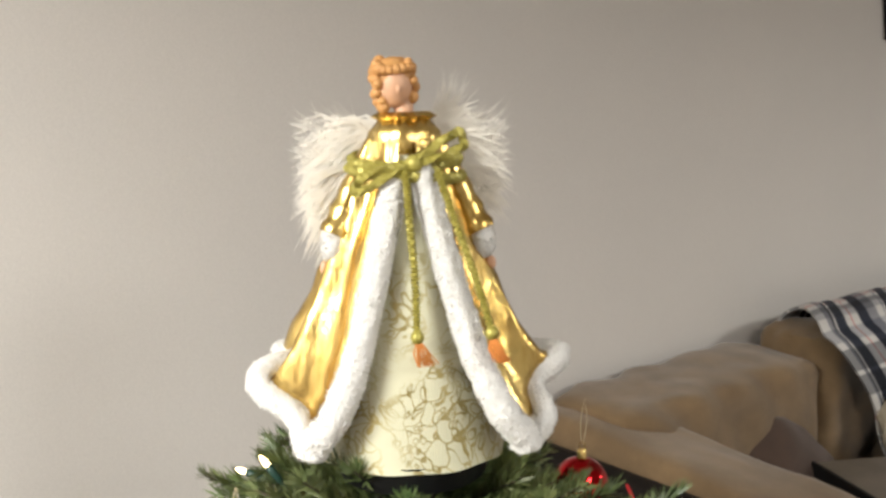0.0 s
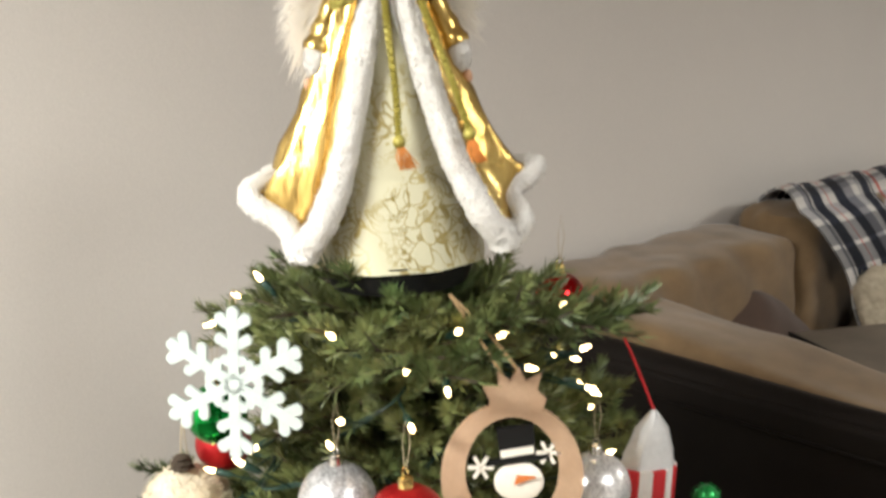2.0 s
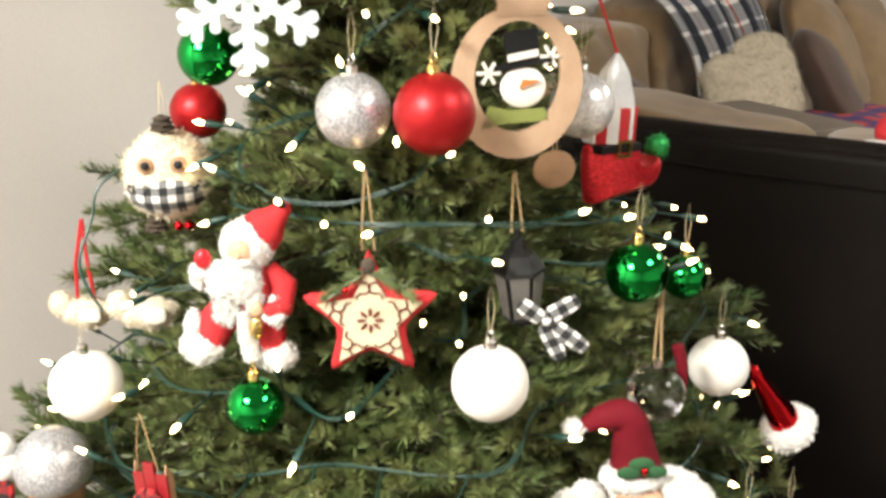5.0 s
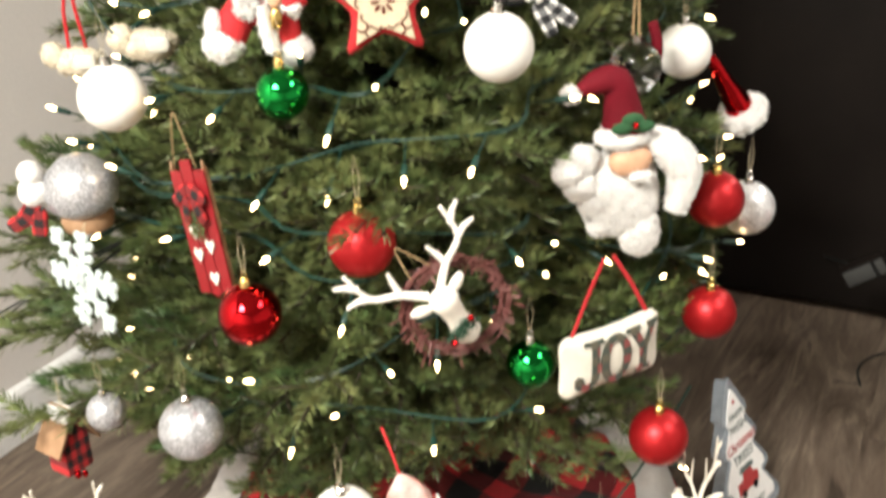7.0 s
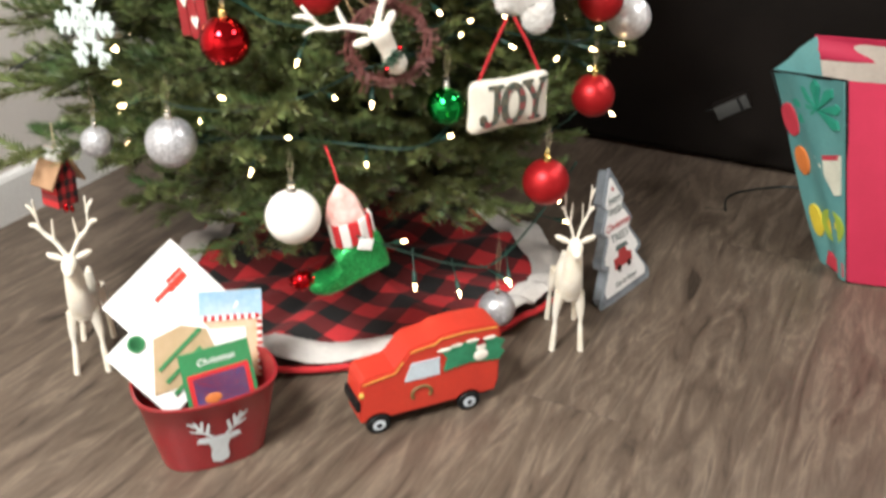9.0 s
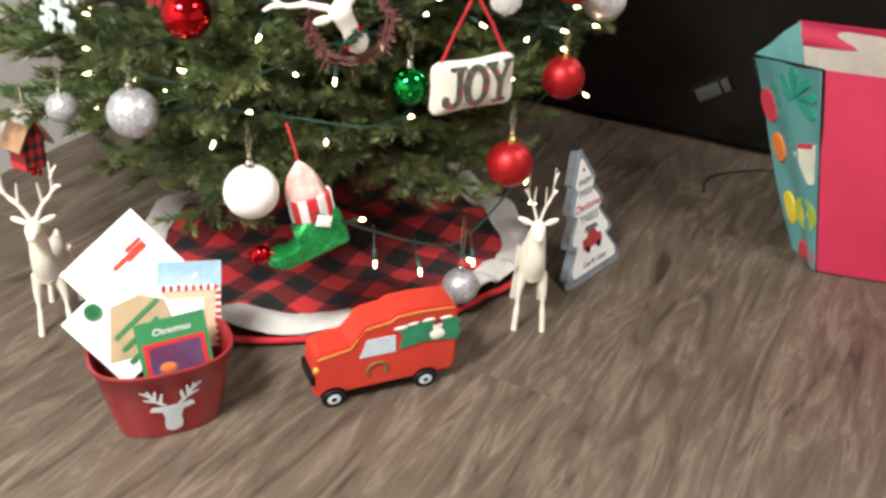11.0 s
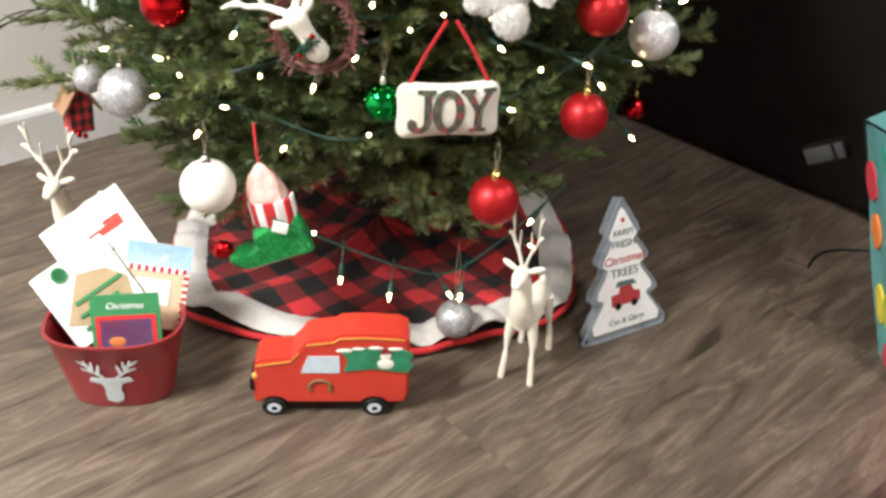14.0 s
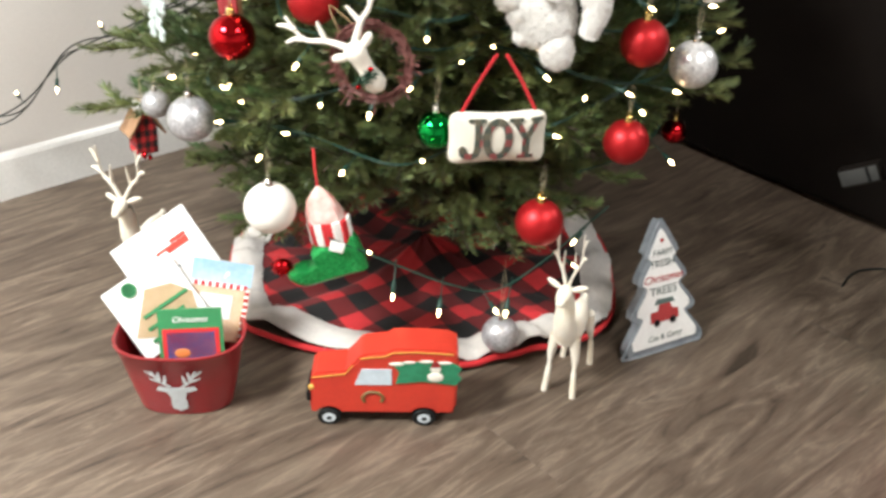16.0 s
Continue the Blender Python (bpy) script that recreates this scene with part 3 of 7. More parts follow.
def branch_mesh(length, seed):
    """A fir bough along +x: a drooping stem, side twigs and flat needles."""
    rng = np.random.default_rng(seed)
    stems = []

    def spine(s):
        return np.array([s, 0.0, 0.10 * s - 0.28 * s * s])

    main = np.array([spine(s) for s in np.linspace(0, length, 8)])
    stems.append((main, 0.004, 0.30 if length > 0.2 else 0.1))
    s, side = length * 0.22, 1
    while s < length - 0.012:
        rest = length - s
        tl = min(0.120, 0.038 + rest * 0.42) * rng.uniform(0.75, 1.2)
        ang = radians(rng.uniform(36, 58)) * side
        lift = rng.uniform(-0.1, 0.6)
        d = np.array([math.cos(ang), math.sin(ang), lift])
        d /= np.linalg.norm(d)
        p0 = spine(s)
        k = np.linspace(0, tl, 5)[:, None]
        tw = p0 + k * d + np.array([0, 0, -0.6]) * k**2
        stems.append((tw, 0.0018, 0.0))
        if tl > 0.08:
            d2 = np.array([math.cos(ang * 0.2), math.sin(ang * 0.2), lift + 0.2])
            d2 /= np.linalg.norm(d2)
            k2 = np.linspace(0, tl * 0.55, 4)[:, None]
            stems.append((tw[2] + k2 * d2, 0.0014, 0.0))
        side = -side
        s += rng.uniform(0.021, 0.034)
    verts, faces, mats = [], [], []
    for line, rad, bare in stems:
        seg = np.diff(line, axis=0)
        lens = np.linalg.norm(seg, axis=1)
        cum = np.r_[0, np.cumsum(lens)]
        base = len(verts)
        d = (line[-1] - line[0]) / (np.linalg.norm(line[-1] - line[0]) + 1e-9)
        a = np.cross(d, [0, 0, 1.0])
        a /= np.linalg.norm(a) + 1e-9
        b = np.cross(a, d)
        for j, p in enumerate(line):
            rr = rad * (1 - 0.5 * j / len(line))
            for c, sn in ((1, 0), (-0.5, 0.87), (-0.5, -0.87)):
                verts.append(p + rr * (c * a + sn * b))
        for j in range(len(line) - 1):
            for q in range(3):
                faces.append((base + 3 * j + q, base + 3 * j + (q + 1) % 3, base + 3 * j + 3 + (q + 1) % 3, base + 3 * j + 3 + q))
                mats.append(1)
        n = int(cum[-1] * (1 - bare) / 0.00062)
        at = np.sort(rng.uniform(bare * cum[-1], cum[-1], n))
        th = rng.normal(math.pi / 2, 1.15, n)
        nl = rng.uniform(0.017, 0.026, n)
        for t, h, l in zip(at, th, nl):
            j = min(int(np.searchsorted(cum, t)) - 1, len(seg) - 1)
            j = max(j, 0)
            p = line[j] + seg[j] * ((t - cum[j]) / lens[j])
            radial = math.cos(h) * a + math.sin(h) * b
            fwd = 0.95 if t < cum[-1] - 0.012 else 1.6
            w = d * fwd + radial + rng.normal(0, 0.14, 3)
            w /= np.linalg.norm(w)
            sd = np.cross(w, radial + 0.3 * d)
            sd *= 0.0011 / (np.linalg.norm(sd) + 1e-9)
            i = len(verts)
            verts += [p, p + w * l * 0.45 + sd, p + w * l, p + w * l * 0.45 - sd]
            faces.append((i, i + 1, i + 2, i + 3))
            mats.append(0)
    me = bpy.data.meshes.new("branch")
    me.from_pydata([tuple(v) for v in verts], [], faces)
    me.polygons.foreach_set("material_index", mats)
    me.materials.append(M_NEEDLE)
    me.materials.append(M_BARK)
    return me


LENGTHS = (0.10, 0.15, 0.20, 0.25, 0.30, 0.35, 0.40, 0.46, 0.52)


def fir_tree():
    rnd = random.Random(4)
    tree = thing("christmas_tree", pose(TX, TY, 0), "dense green fir Christmas tree hung with ornaments and lit lights", "christmas tree")
    part("trunk", tube(smooth_line([(-0.155, 0.127, 0.03), (-0.12, 0.10, 0.2), (-0.02, 0.02, 0.45), (0.027, -0.046, 0.9), (0.056, -0.094, 1.315)], 4), [0.026 - 0.0008 * k for k in range(17)], 12), M_BARK, tree)
    part("stand", lathe([(0.075, 0.0), (0.075, 0.010), (0.05, 0.02), (0.040, 0.05), (0.034, 0.05)], 24), M_BARK, tree).matrix_basis = pose(-0.155, 0.127, 0)
    meshes = {(l, k): branch_mesh(l, 100 * i + k) for i, l in enumerate(LENGTHS) for k in range(3)}
    z, turn = 0.27, 0.0
    while z < 1.30:
        R = tip_radius(z) * (1.0 if z > 0.34 else 0.80 if z < 0.3 else 0.92)
        count = max(7, int(2 * math.pi * R / 0.105))
        for k in range(count):
            a = turn + 2 * math.pi * (k + rnd.uniform(-0.25, 0.25)) / count
            reach = R * (1 + (0.17 if z < 0.98 else 0.08) * math.cos(a - radians(40)) ** 2 + (0.16 if z < 0.85 else 0.05) * max(0.0, math.cos(a - radians(214)))) * rnd.choice((rnd.uniform(0.62, 0.82), rnd.uniform(0.86, 1.05), rnd.uniform(0.9, 1.03)))
            zz = z + rnd.uniform(-0.02, 0.02)
            for hr, ha, hz, hs in HUNG:
                da = (a - ha + math.pi) % (2 * math.pi) - math.pi
                top = 0.03 if hz > 1.05 else 0.015
                away = abs((a + 0.6 + math.pi) % (2 * math.pi) - math.pi) > abs((ha + 0.6 + math.pi) % (2 * math.pi) - math.pi) + 0.55
                if away and abs(math.sin(da)) * hr > hs * 0.4:
                    continue
                if abs(da) < 1.2 and abs(math.sin(da)) * hr < hs + 0.045 + top and -hs - 0.035 - top * 1.6 < zz - hz < hs + 0.028 and reach > hr - 0.03:
                    reach = max(0.09, hr - 0.035)
            l = min(LENGTHS, key=lambda q: abs(q - (reach - 0.01)))
            droop = rnd.uniform(-6, 12) + (5 if z > 1.1 else 0) - (10 if z > 1.24 else 0)
            ax, ay = axis(zz)
            m = Matrix.Translation((ax - TX, ay - TY, zz - 0.10 * l)) @ Matrix.Rotation(a, 4, "Z") @ Matrix.Rotation(radians(-droop), 4, "Y") @ Matrix.Rotation(radians(rnd.uniform(-20, 20)), 4, "X") @ Matrix.Diagonal((reach / (l + 0.012), 1, 1, 1))
            piece("branch", meshes[(l, rnd.randrange(3))], tree, m)
        turn += 0.7
        z += 0.052


# ---- glass balls ----
def ball_ornament(x, y, z, d, finish, label, cap, string=0.05, group="ball ornaments", ridged=False):
    hang(x, y, z, d / 2)
    o = thing("ball_ornament", pose(x, y, z - d / 2), label, "ball ornament", group)
    r = d / 2
    prof = [(r * math.sin(math.pi * k / 20), r - r * math.cos(math.pi * k / 20)) for k in range(21)]
    part("ball", lathe(prof, 36, (lambda a, k: 1 - 0.045 * abs(math.sin(a * 5))) if ridged else None), finish, o)
    part("cap", lathe([(r * 0.17, d - 0.003), (r * 0.19, d - 0.001), (r * 0.17, d + 0.001), (r * 0.17, d + 0.007), (r * 0.12, d + 0.009), (0.0, d + 0.009)], 14), cap, o)
    ring = [(0.004 * math.cos(a), 0, d + 0.0125 + 0.004 * math.sin(a)) for a in np.linspace(0, 2 * math.pi, 13)]
    part("loop", tube(ring, 0.0007, 5), cap, o)
    part("thread", tube([(0.0012, 0, d + 0.015), (0.003, 0.004, d + 0.015 + string * 0.5), (0.0, 0.002, d + 0.015 + string), (-0.003, 0, d + 0.015 + string * 0.5), (-0.0012, 0, d + 0.015)], 0.0004, 4), M_STRING, o)
    return o


RB, SB, WB, GB = "matte red ball ornament hanging in the fir tree", "silver glitter ball ornament hanging in the fir tree", "frosted white ball ornament hanging in the fir tree", "shiny green ball ornament hanging in the fir tree"
SR = "shiny metallic red ball ornament hanging in the fir tree"
for x, y, z, d, fin, lab, cap in (
    (-0.635, 0.648, 1.104, 0.076, M_SILVER, SB, M_CAPS),
    (-0.540, 0.655, 1.109, 0.079, M_REDMATTE, RB, M_CAPG),
    (-0.470, 0.644, 0.852, 0.076, M_WHITEBALL, WB, M_CAPS),
    (-0.877, 0.468, 0.810, 0.078, M_WHITEBALL, WB, M_CAPS),
    (-0.680, 0.529, 0.816, 0.060, M_GREENSHINE, GB, M_CAPG),
    (-0.411, 0.841, 0.920, 0.068, M_GREENSHINE, GB, M_CAPG),
    (-0.425, 1.010, 0.862, 0.056, M_GREENSHINE, GB, M_CAPG),
    (-0.371, 1.001, 0.760, 0.074, M_WHITEBALL, WB, M_CAPS),
    (-0.576, 0.502, 0.663, 0.076, M_REDMATTE, RB, M_CAPG),
    (-0.681, 0.422, 0.593, 0.072, M_REDSHINE, SR, M_CAPG),
    (-0.297, 0.923, 0.586, 0.076, M_REDMATTE, RB, M_CAPG),
    (-0.278, 1.032, 0.531, 0.078, M_PEARL, "pearly white glitter ball ornament hanging in the tree", M_CAPS),
    (-0.764, 0.379, 0.441, 0.076, M_SILVER, SB, M_CAPS),
    (-0.290, 0.899, 0.427, 0.074, M_REDMATTE, RB, M_CAPG),
    (-0.302, 0.724, 0.334, 0.076, M_REDMATTE, RB, M_CAPG),
    (-0.571, 0.401, 0.353, 0.081, M_WHITEBALL, WB, M_CAPS),
    (-0.429, 0.615, 0.477, 0.060, M_GREENSHINE, GB, M_CAPS),
    (-0.385, 0.736, 0.064, 0.066, M_SILVER, "silver glitter ball ornament hanging low over the skirt", M_CAPS),
    (-0.622, 0.958, 1.249, 0.062, M_REDSHINE, SR, M_CAPG),
    (-0.814, 0.624, 1.151, 0.066, M_GREENSHINE, GB, M_CAPG),
    (-0.905, 0.680, 1.074, 0.066, M_REDMATTE, RB, M_CAPG),
    (-0.502, 0.877, 1.087, 0.072, M_PEARL, "pearly white glitter ball ornament hanging in the tree", M_CAPS),
    (-0.400, 1.180, 0.326, 0.046, M_REDSHINE, SR, M_CAPG),
    (-0.933, 0.397, 0.404, 0.050, M_SILVER, SB, M_CAPS),
):
    ball_ornament(x, y, z, d, fin, lab, cap, 0.11 if z < 0.1 else 0.05, ridged=fin in (M_REDSHINE,) and z > 1.2)


# ---- shaped ornaments ----
def loop_string(o, z0, z1, w, material, r=0.0009, y=0.0):
    pts = smooth_line([(-w, y, z0), (-w * 0.6, y, (z0 + z1) / 2), (0, y + 0.002, z1), (w * 0.6, y, (z0 + z1) / 2), (w, y, z0)], 5)
    return part("hanging_loop", tube(pts, r, 5), material, o)


def lobe(w0, w1, z0, z1, n=5):
    """A stem that ends in a round knob, as an outline in x and z."""
    knob = [(w1 * math.cos(a), z1 + w1 * math.sin(a)) for a in np.linspace(-0.5, math.pi + 0.5, n + 2)]
    return [(-w0, z0), (w0, z0)] + knob


def snowflake(x, y, z, d, yaw, roll, label):
    hang(x, y, z, d / 2)
    o = thing("snowflake_ornament", facing(x, y, z, yaw, roll), label, "snowflake ornament", "snowflake ornaments")
    R = d / 2
    t = 0.005
    hub = [(R * (0.17 if k % 2 else 0.11) * math.cos(math.pi * k / 6), R * (0.17 if k % 2 else 0.11) * math.sin(math.pi * k / 6)) for k in range(12)]
    part("hub", slab(hub, t, (0, -t / 2, 0), 0.0006), M_FLAKE, o)
    for k in range(6):
        turn = Matrix.Rotation(k * math.pi / 3, 4, "Y")
        arm = part("arm", slab([(p * R, q * R) for p, q in lobe(0.072, 0.085, 0.06, 0.90)], t, (0, -t / 2, 0), 0.0006), M_FLAKE, o)
        arm.matrix_basis = turn
        for base, ln, ww, ang in ((0.24, 0.13, 0.055, 62), (0.46, 0.20, 0.062, 58), (0.70, 0.20, 0.068, 52)):
            for sgn in (-1, 1):
                b = slab([(p * R, q * R) for p, q in lobe(ww * 0.85, ww * 1.2, 0.0, ln)], t * 0.9, (0, -t * 0.45, 0), 0.0006)
                part("barb", b, M_FLAKE, arm).matrix_basis = Matrix.Translation((0, 0, base * R)) @ Matrix.Rotation(radians(ang) * sgn, 4, "Y")
        rim = slab([(-0.19 * R, 0.285 * R), (0.19 * R, 0.285 * R), (0.22 * R, 0.36 * R), (-0.22 * R, 0.36 * R)], t * 0.8, (0, -t * 0.4, 0), 0.0006)
        part("lattice_bar", rim, M_FLAKE, o).matrix_basis = turn @ Matrix.Rotation(math.pi / 6, 4, "Y")
    loop_string(o, R, R + 0.015, 0.003, M_STRING, 0.0005)


M_FLAKE = mat("white_glitter_plastic", (0.46, 0.55, 0.53), (0.58, 0.63, 0.61), 0.45, scale=40, fine=500, relief=0.3)
snowflake(-0.708, 0.586, 1.220, 0.156, -52, 2, "large white glittered snowflake hanging in the fir tree")
snowflake(-0.942, 0.419, 0.585, 0.155, -101, 22, "white snowflake ornament turned edgeways in the tree")


def wood_slice():
    x, y, z = -0.520, 0.772, 1.123
    hang(x, y, z, 0.075)
    o = thing("wood_slice_ornament", facing(x, y, z, -44, 1) @ Matrix.Diagonal((1.13, 1.13, 1.13, 1)), "round wood ring ornament with a painted snowman inside", "wood ornament")
    n = 48
    outer = [(0.061 * math.sin(2 * math.pi * k / n), 0.069 * math.cos(2 * math.pi * k / n)) for k in range(n)]
    inner = [(0.040 * math.sin(2 * math.pi * k / n), 0.050 * math.cos(2 * math.pi * k / n) + 0.006) for k in range(n)]
    bm = bmesh.new()
    rows = [[bm.verts.new((p[0], yy, p[1])) for p in line] for line, yy in ((outer, 0.0), (outer, 0.006), (inner, 0.006), (inner, 0.0))]
    for a, b in zip(rows, rows[1:] + rows[:1]):
        for k in range(n):
            bm.faces.new((a[k], a[(k + 1) % n], b[(k + 1) % n], b[k]))
    bmesh.ops.recalc_face_normals(bm, faces=bm.faces)
    part("ring", bm, M_SLICE, o, smooth=False)
    leaf = [(-0.022, 0.060), (0.024, 0.060), (0.028, 0.072), (0.020, 0.080), (0.023, 0.094), (0.010, 0.088), (0.004, 0.100), (-0.003, 0.088), (-0.014, 0.096), (-0.013, 0.083), (-0.026, 0.082), (-0.020, 0.070)]
    part("maple_leaf", slab(leaf, 0.005, (0, -0.001, 0), 0.0006), M_SLICE, o)
    for side in (-1, 1):
        part("hanging_loop", tube(smooth_line([(0.008 * side, 0.002, 0.090), (-0.022 + 0.006 * side, 0.004, 0.122), (-0.054, 0.010, 0.160)], 5), 0.0016, 5), M_JUTE, o)
    part("snow_face", ball(0.0215, (0.006, 0.004, -0.004), squash=(1, 0.16, 0.86)), M_WHITE, o, "flat white painted ball of snow")
    hat = part("top_hat", slab([(-0.026, 0.011), (0.028, 0.019), (0.027, 0.024), (0.016, 0.022), (0.013, 0.050), (-0.018, 0.045), (-0.015, 0.018), (-0.026, 0.016)], 0.004, (0.004, 0.0, 0)), M_BLACK, o)
    part("hat_band", slab([(-0.014, 0.020), (0.014, 0.025), (0.0135, 0.031), (-0.0145, 0.026)], 0.002, (0.004, -0.0025, 0)), M_WHITE, hat)
    part("nose", slab([(-0.002, -0.004), (0.016, 0.003), (0.0, 0.004)], 0.003, (0.004, -0.003, 0)), M_ORANGE, o)
    part("scarf", slab([(-0.034, -0.041), (-0.010, -0.036), (0.030, -0.034), (0.026, -0.023), (-0.008, -0.024), (-0.026, -0.020)], 0.004), M_SAGE, o, "sage green scarf")
    for fx, fz in ((-0.027, 0.010), (0.030, 0.024)):
        bm = bmesh.new()
        for k in range(3):
            box(0.022, 0.002, 0.003, bm=bm, at=(0, 0, 0))
            bmesh.ops.rotate(bm, verts=bm.verts, cent=(0, 0, 0), matrix=Matrix.Rotation(radians(60), 3, "Y"))
        part("small_flake", bm, M_WHITE, o).matrix_basis = pose(fx, 0.001, fz)


wood_slice()


def boot_outline(s):
    pts = [(-0.026, 0.0), (0.022, 0.006), (0.052, 0.010), (0.066, 0.018), (0.072, 0.032), (0.066, 0.042), (0.050, 0.036), (0.038, 0.036), (0.026, 0.044), (0.022, 0.064), (-0.028, 0.064), (-0.032, 0.030)]
    return [(p[0] * s, p[1] * s) for p in pts]


def soft_slab(outline, depth, n=3):
    """A padded shape: the outline shrinks towards both faces."""
    cx = sum(p[0] for p in outline) / len(outline)
    cz = sum(p[1] for p in outline) / len(outline)
    line = smooth_line([(p[0], 0, p[1]) for p in outline + outline[:1]], 4)[:-1]
    bm = bmesh.new()
    rings = []
    for k in range(-n, n + 1):
        t = k / n
        sc = math.sqrt(max(0.0, 1 - 0.92 * t * t))
        rings.append([bm.verts.new((cx + (p.x - cx) * (0.55 + 0.45 * sc), t * depth / 2, cz + (p.z - cz) * (0.55 + 0.45 * sc))) for p in line])
    m = len(line)
    for a, b in zip(rings, rings[1:]):
        for k in range(m):
            bm.faces.new((a[k], a[(k + 1) % m], b[(k + 1) % m], b[k]))
    bm.faces.new(rings[0])
    bm.faces.new(rings[-1][::-1])
    bmesh.ops.recalc_face_normals(bm, faces=bm.faces)
    return bm


def elf_boot(x, y, z, yaw, roll, s, body, pom, label, flip=False, buckle=False, ribbon=None, wrap=None, droop=0, toe=1.0):
    """z is the sole's height."""
    hang(x, y, z + 0.05, 0.055)
    o = thing("elf_boot_ornament", facing(x, y, z, yaw, roll) @ Matrix.Diagonal((-1 if flip else 1, 1, 1, 1)), label, "boot ornament", "boot ornaments")
    ankle = pose(0, 0, 0.055 * s) @ pose(0, 0, 0, 0, droop, 0) @ pose(0, 0, -0.055 * s) @ Matrix.Diagonal((toe, 1, 1, 1))
    part("boot", soft_slab(boot_outline(s), 0.036 * s), body, o).matrix_basis = ankle
    part("pompom", furry(ball(0.0125 * s, (0.074 * s, 0, 0.050 * s), 12, 8), 300, 0.006 * s, 0.0008), pom, o).matrix_basis = ankle
    for k in range(12):
        a = 2 * math.pi * k / 12
        b = box(0.0155 * s, 0.005 * s, 0.034 * s, 0.0015, at=(0, 0, 0))
        st = part("stripe", b, M_RED if k % 2 else M_FUR, o)
        st.matrix_basis = Matrix.Translation((-0.003 * s + 0.027 * s * math.cos(a), 0.017 * s * math.sin(a), 0.078 * s)) @ Matrix.Rotation(a + math.pi / 2, 4, "Z")
    part("wrapper", lathe([(0.027 * s, 0.088 * s), (0.025 * s, 0.105 * s), (0.017 * s, 0.128 * s), (0.006 * s, 0.142 * s), (0.002 * s, 0.146 * s)], 16, lambda a, k: 1 + 0.10 * math.sin(5 * a + k), sy=0.65), wrap or M_PLASTIC, o, "cloudy plastic wrapper")
    if buckle:
        part("belt", box(0.056 * s, 0.039 * s, 0.009 * s, 0.002, at=(-0.003 * s, 0, 0.056 * s)), M_BLACK, o)
        b = bmesh.new()
        for bx, bz, w, h in ((0, 0.007, 0.018, 0.003), (0, -0.007, 0.018, 0.003), (-0.008, 0, 0.003, 0.017), (0.008, 0, 0.003, 0.017)):
            box(w * s, 0.004, h * s, at=((bx - 0.002) * s, -0.021 * s, (bz + 0.056) * s), bm=b)
        part("buckle", b, M_CAPG, o)
    if wrap:
        part("paper_tag", box(0.020 * s, 0.002, 0.016 * s, 0.0004), M_CARD, o, "small white paper tag").matrix_basis = pose(-0.012 * s, -0.024 * s, 0.062 * s, 0, -24, 0)
    if ribbon:
        part("ribbon", tube(smooth_line([(0, 0, 0.146 * s), (ribbon[0] * 0.5, 0.01, 0.146 * s + ribbon[1] * 0.5), (ribbon[0], 0.03, 0.146 * s + ribbon[1])], 5), 0.0018, 5), M_RED, o, "red cord")
    return o


elf_boot(-0.530, 0.997, 0.946, -16, 4, 1.25, M_REDGLIT, M_GREENGLIT, "red glitter elf boot with striped cuff and green pompom", buckle=True, ribbon=(-0.06, 0.13))
elf_boot(-0.512, 0.486, 0.222, -42, -10, 1.15, M_GREENGLIT, M_REDSHINE, "green glitter elf boot with striped cuff and red bead", flip=True, ribbon=(0.0, 0.05), droop=17, toe=1.14, wrap=mat("pink_candy_wrapper", (0.62, 0.24, 0.20), (0.74, 0.62, 0.58), 0.3, scale=28, relief=0.1))


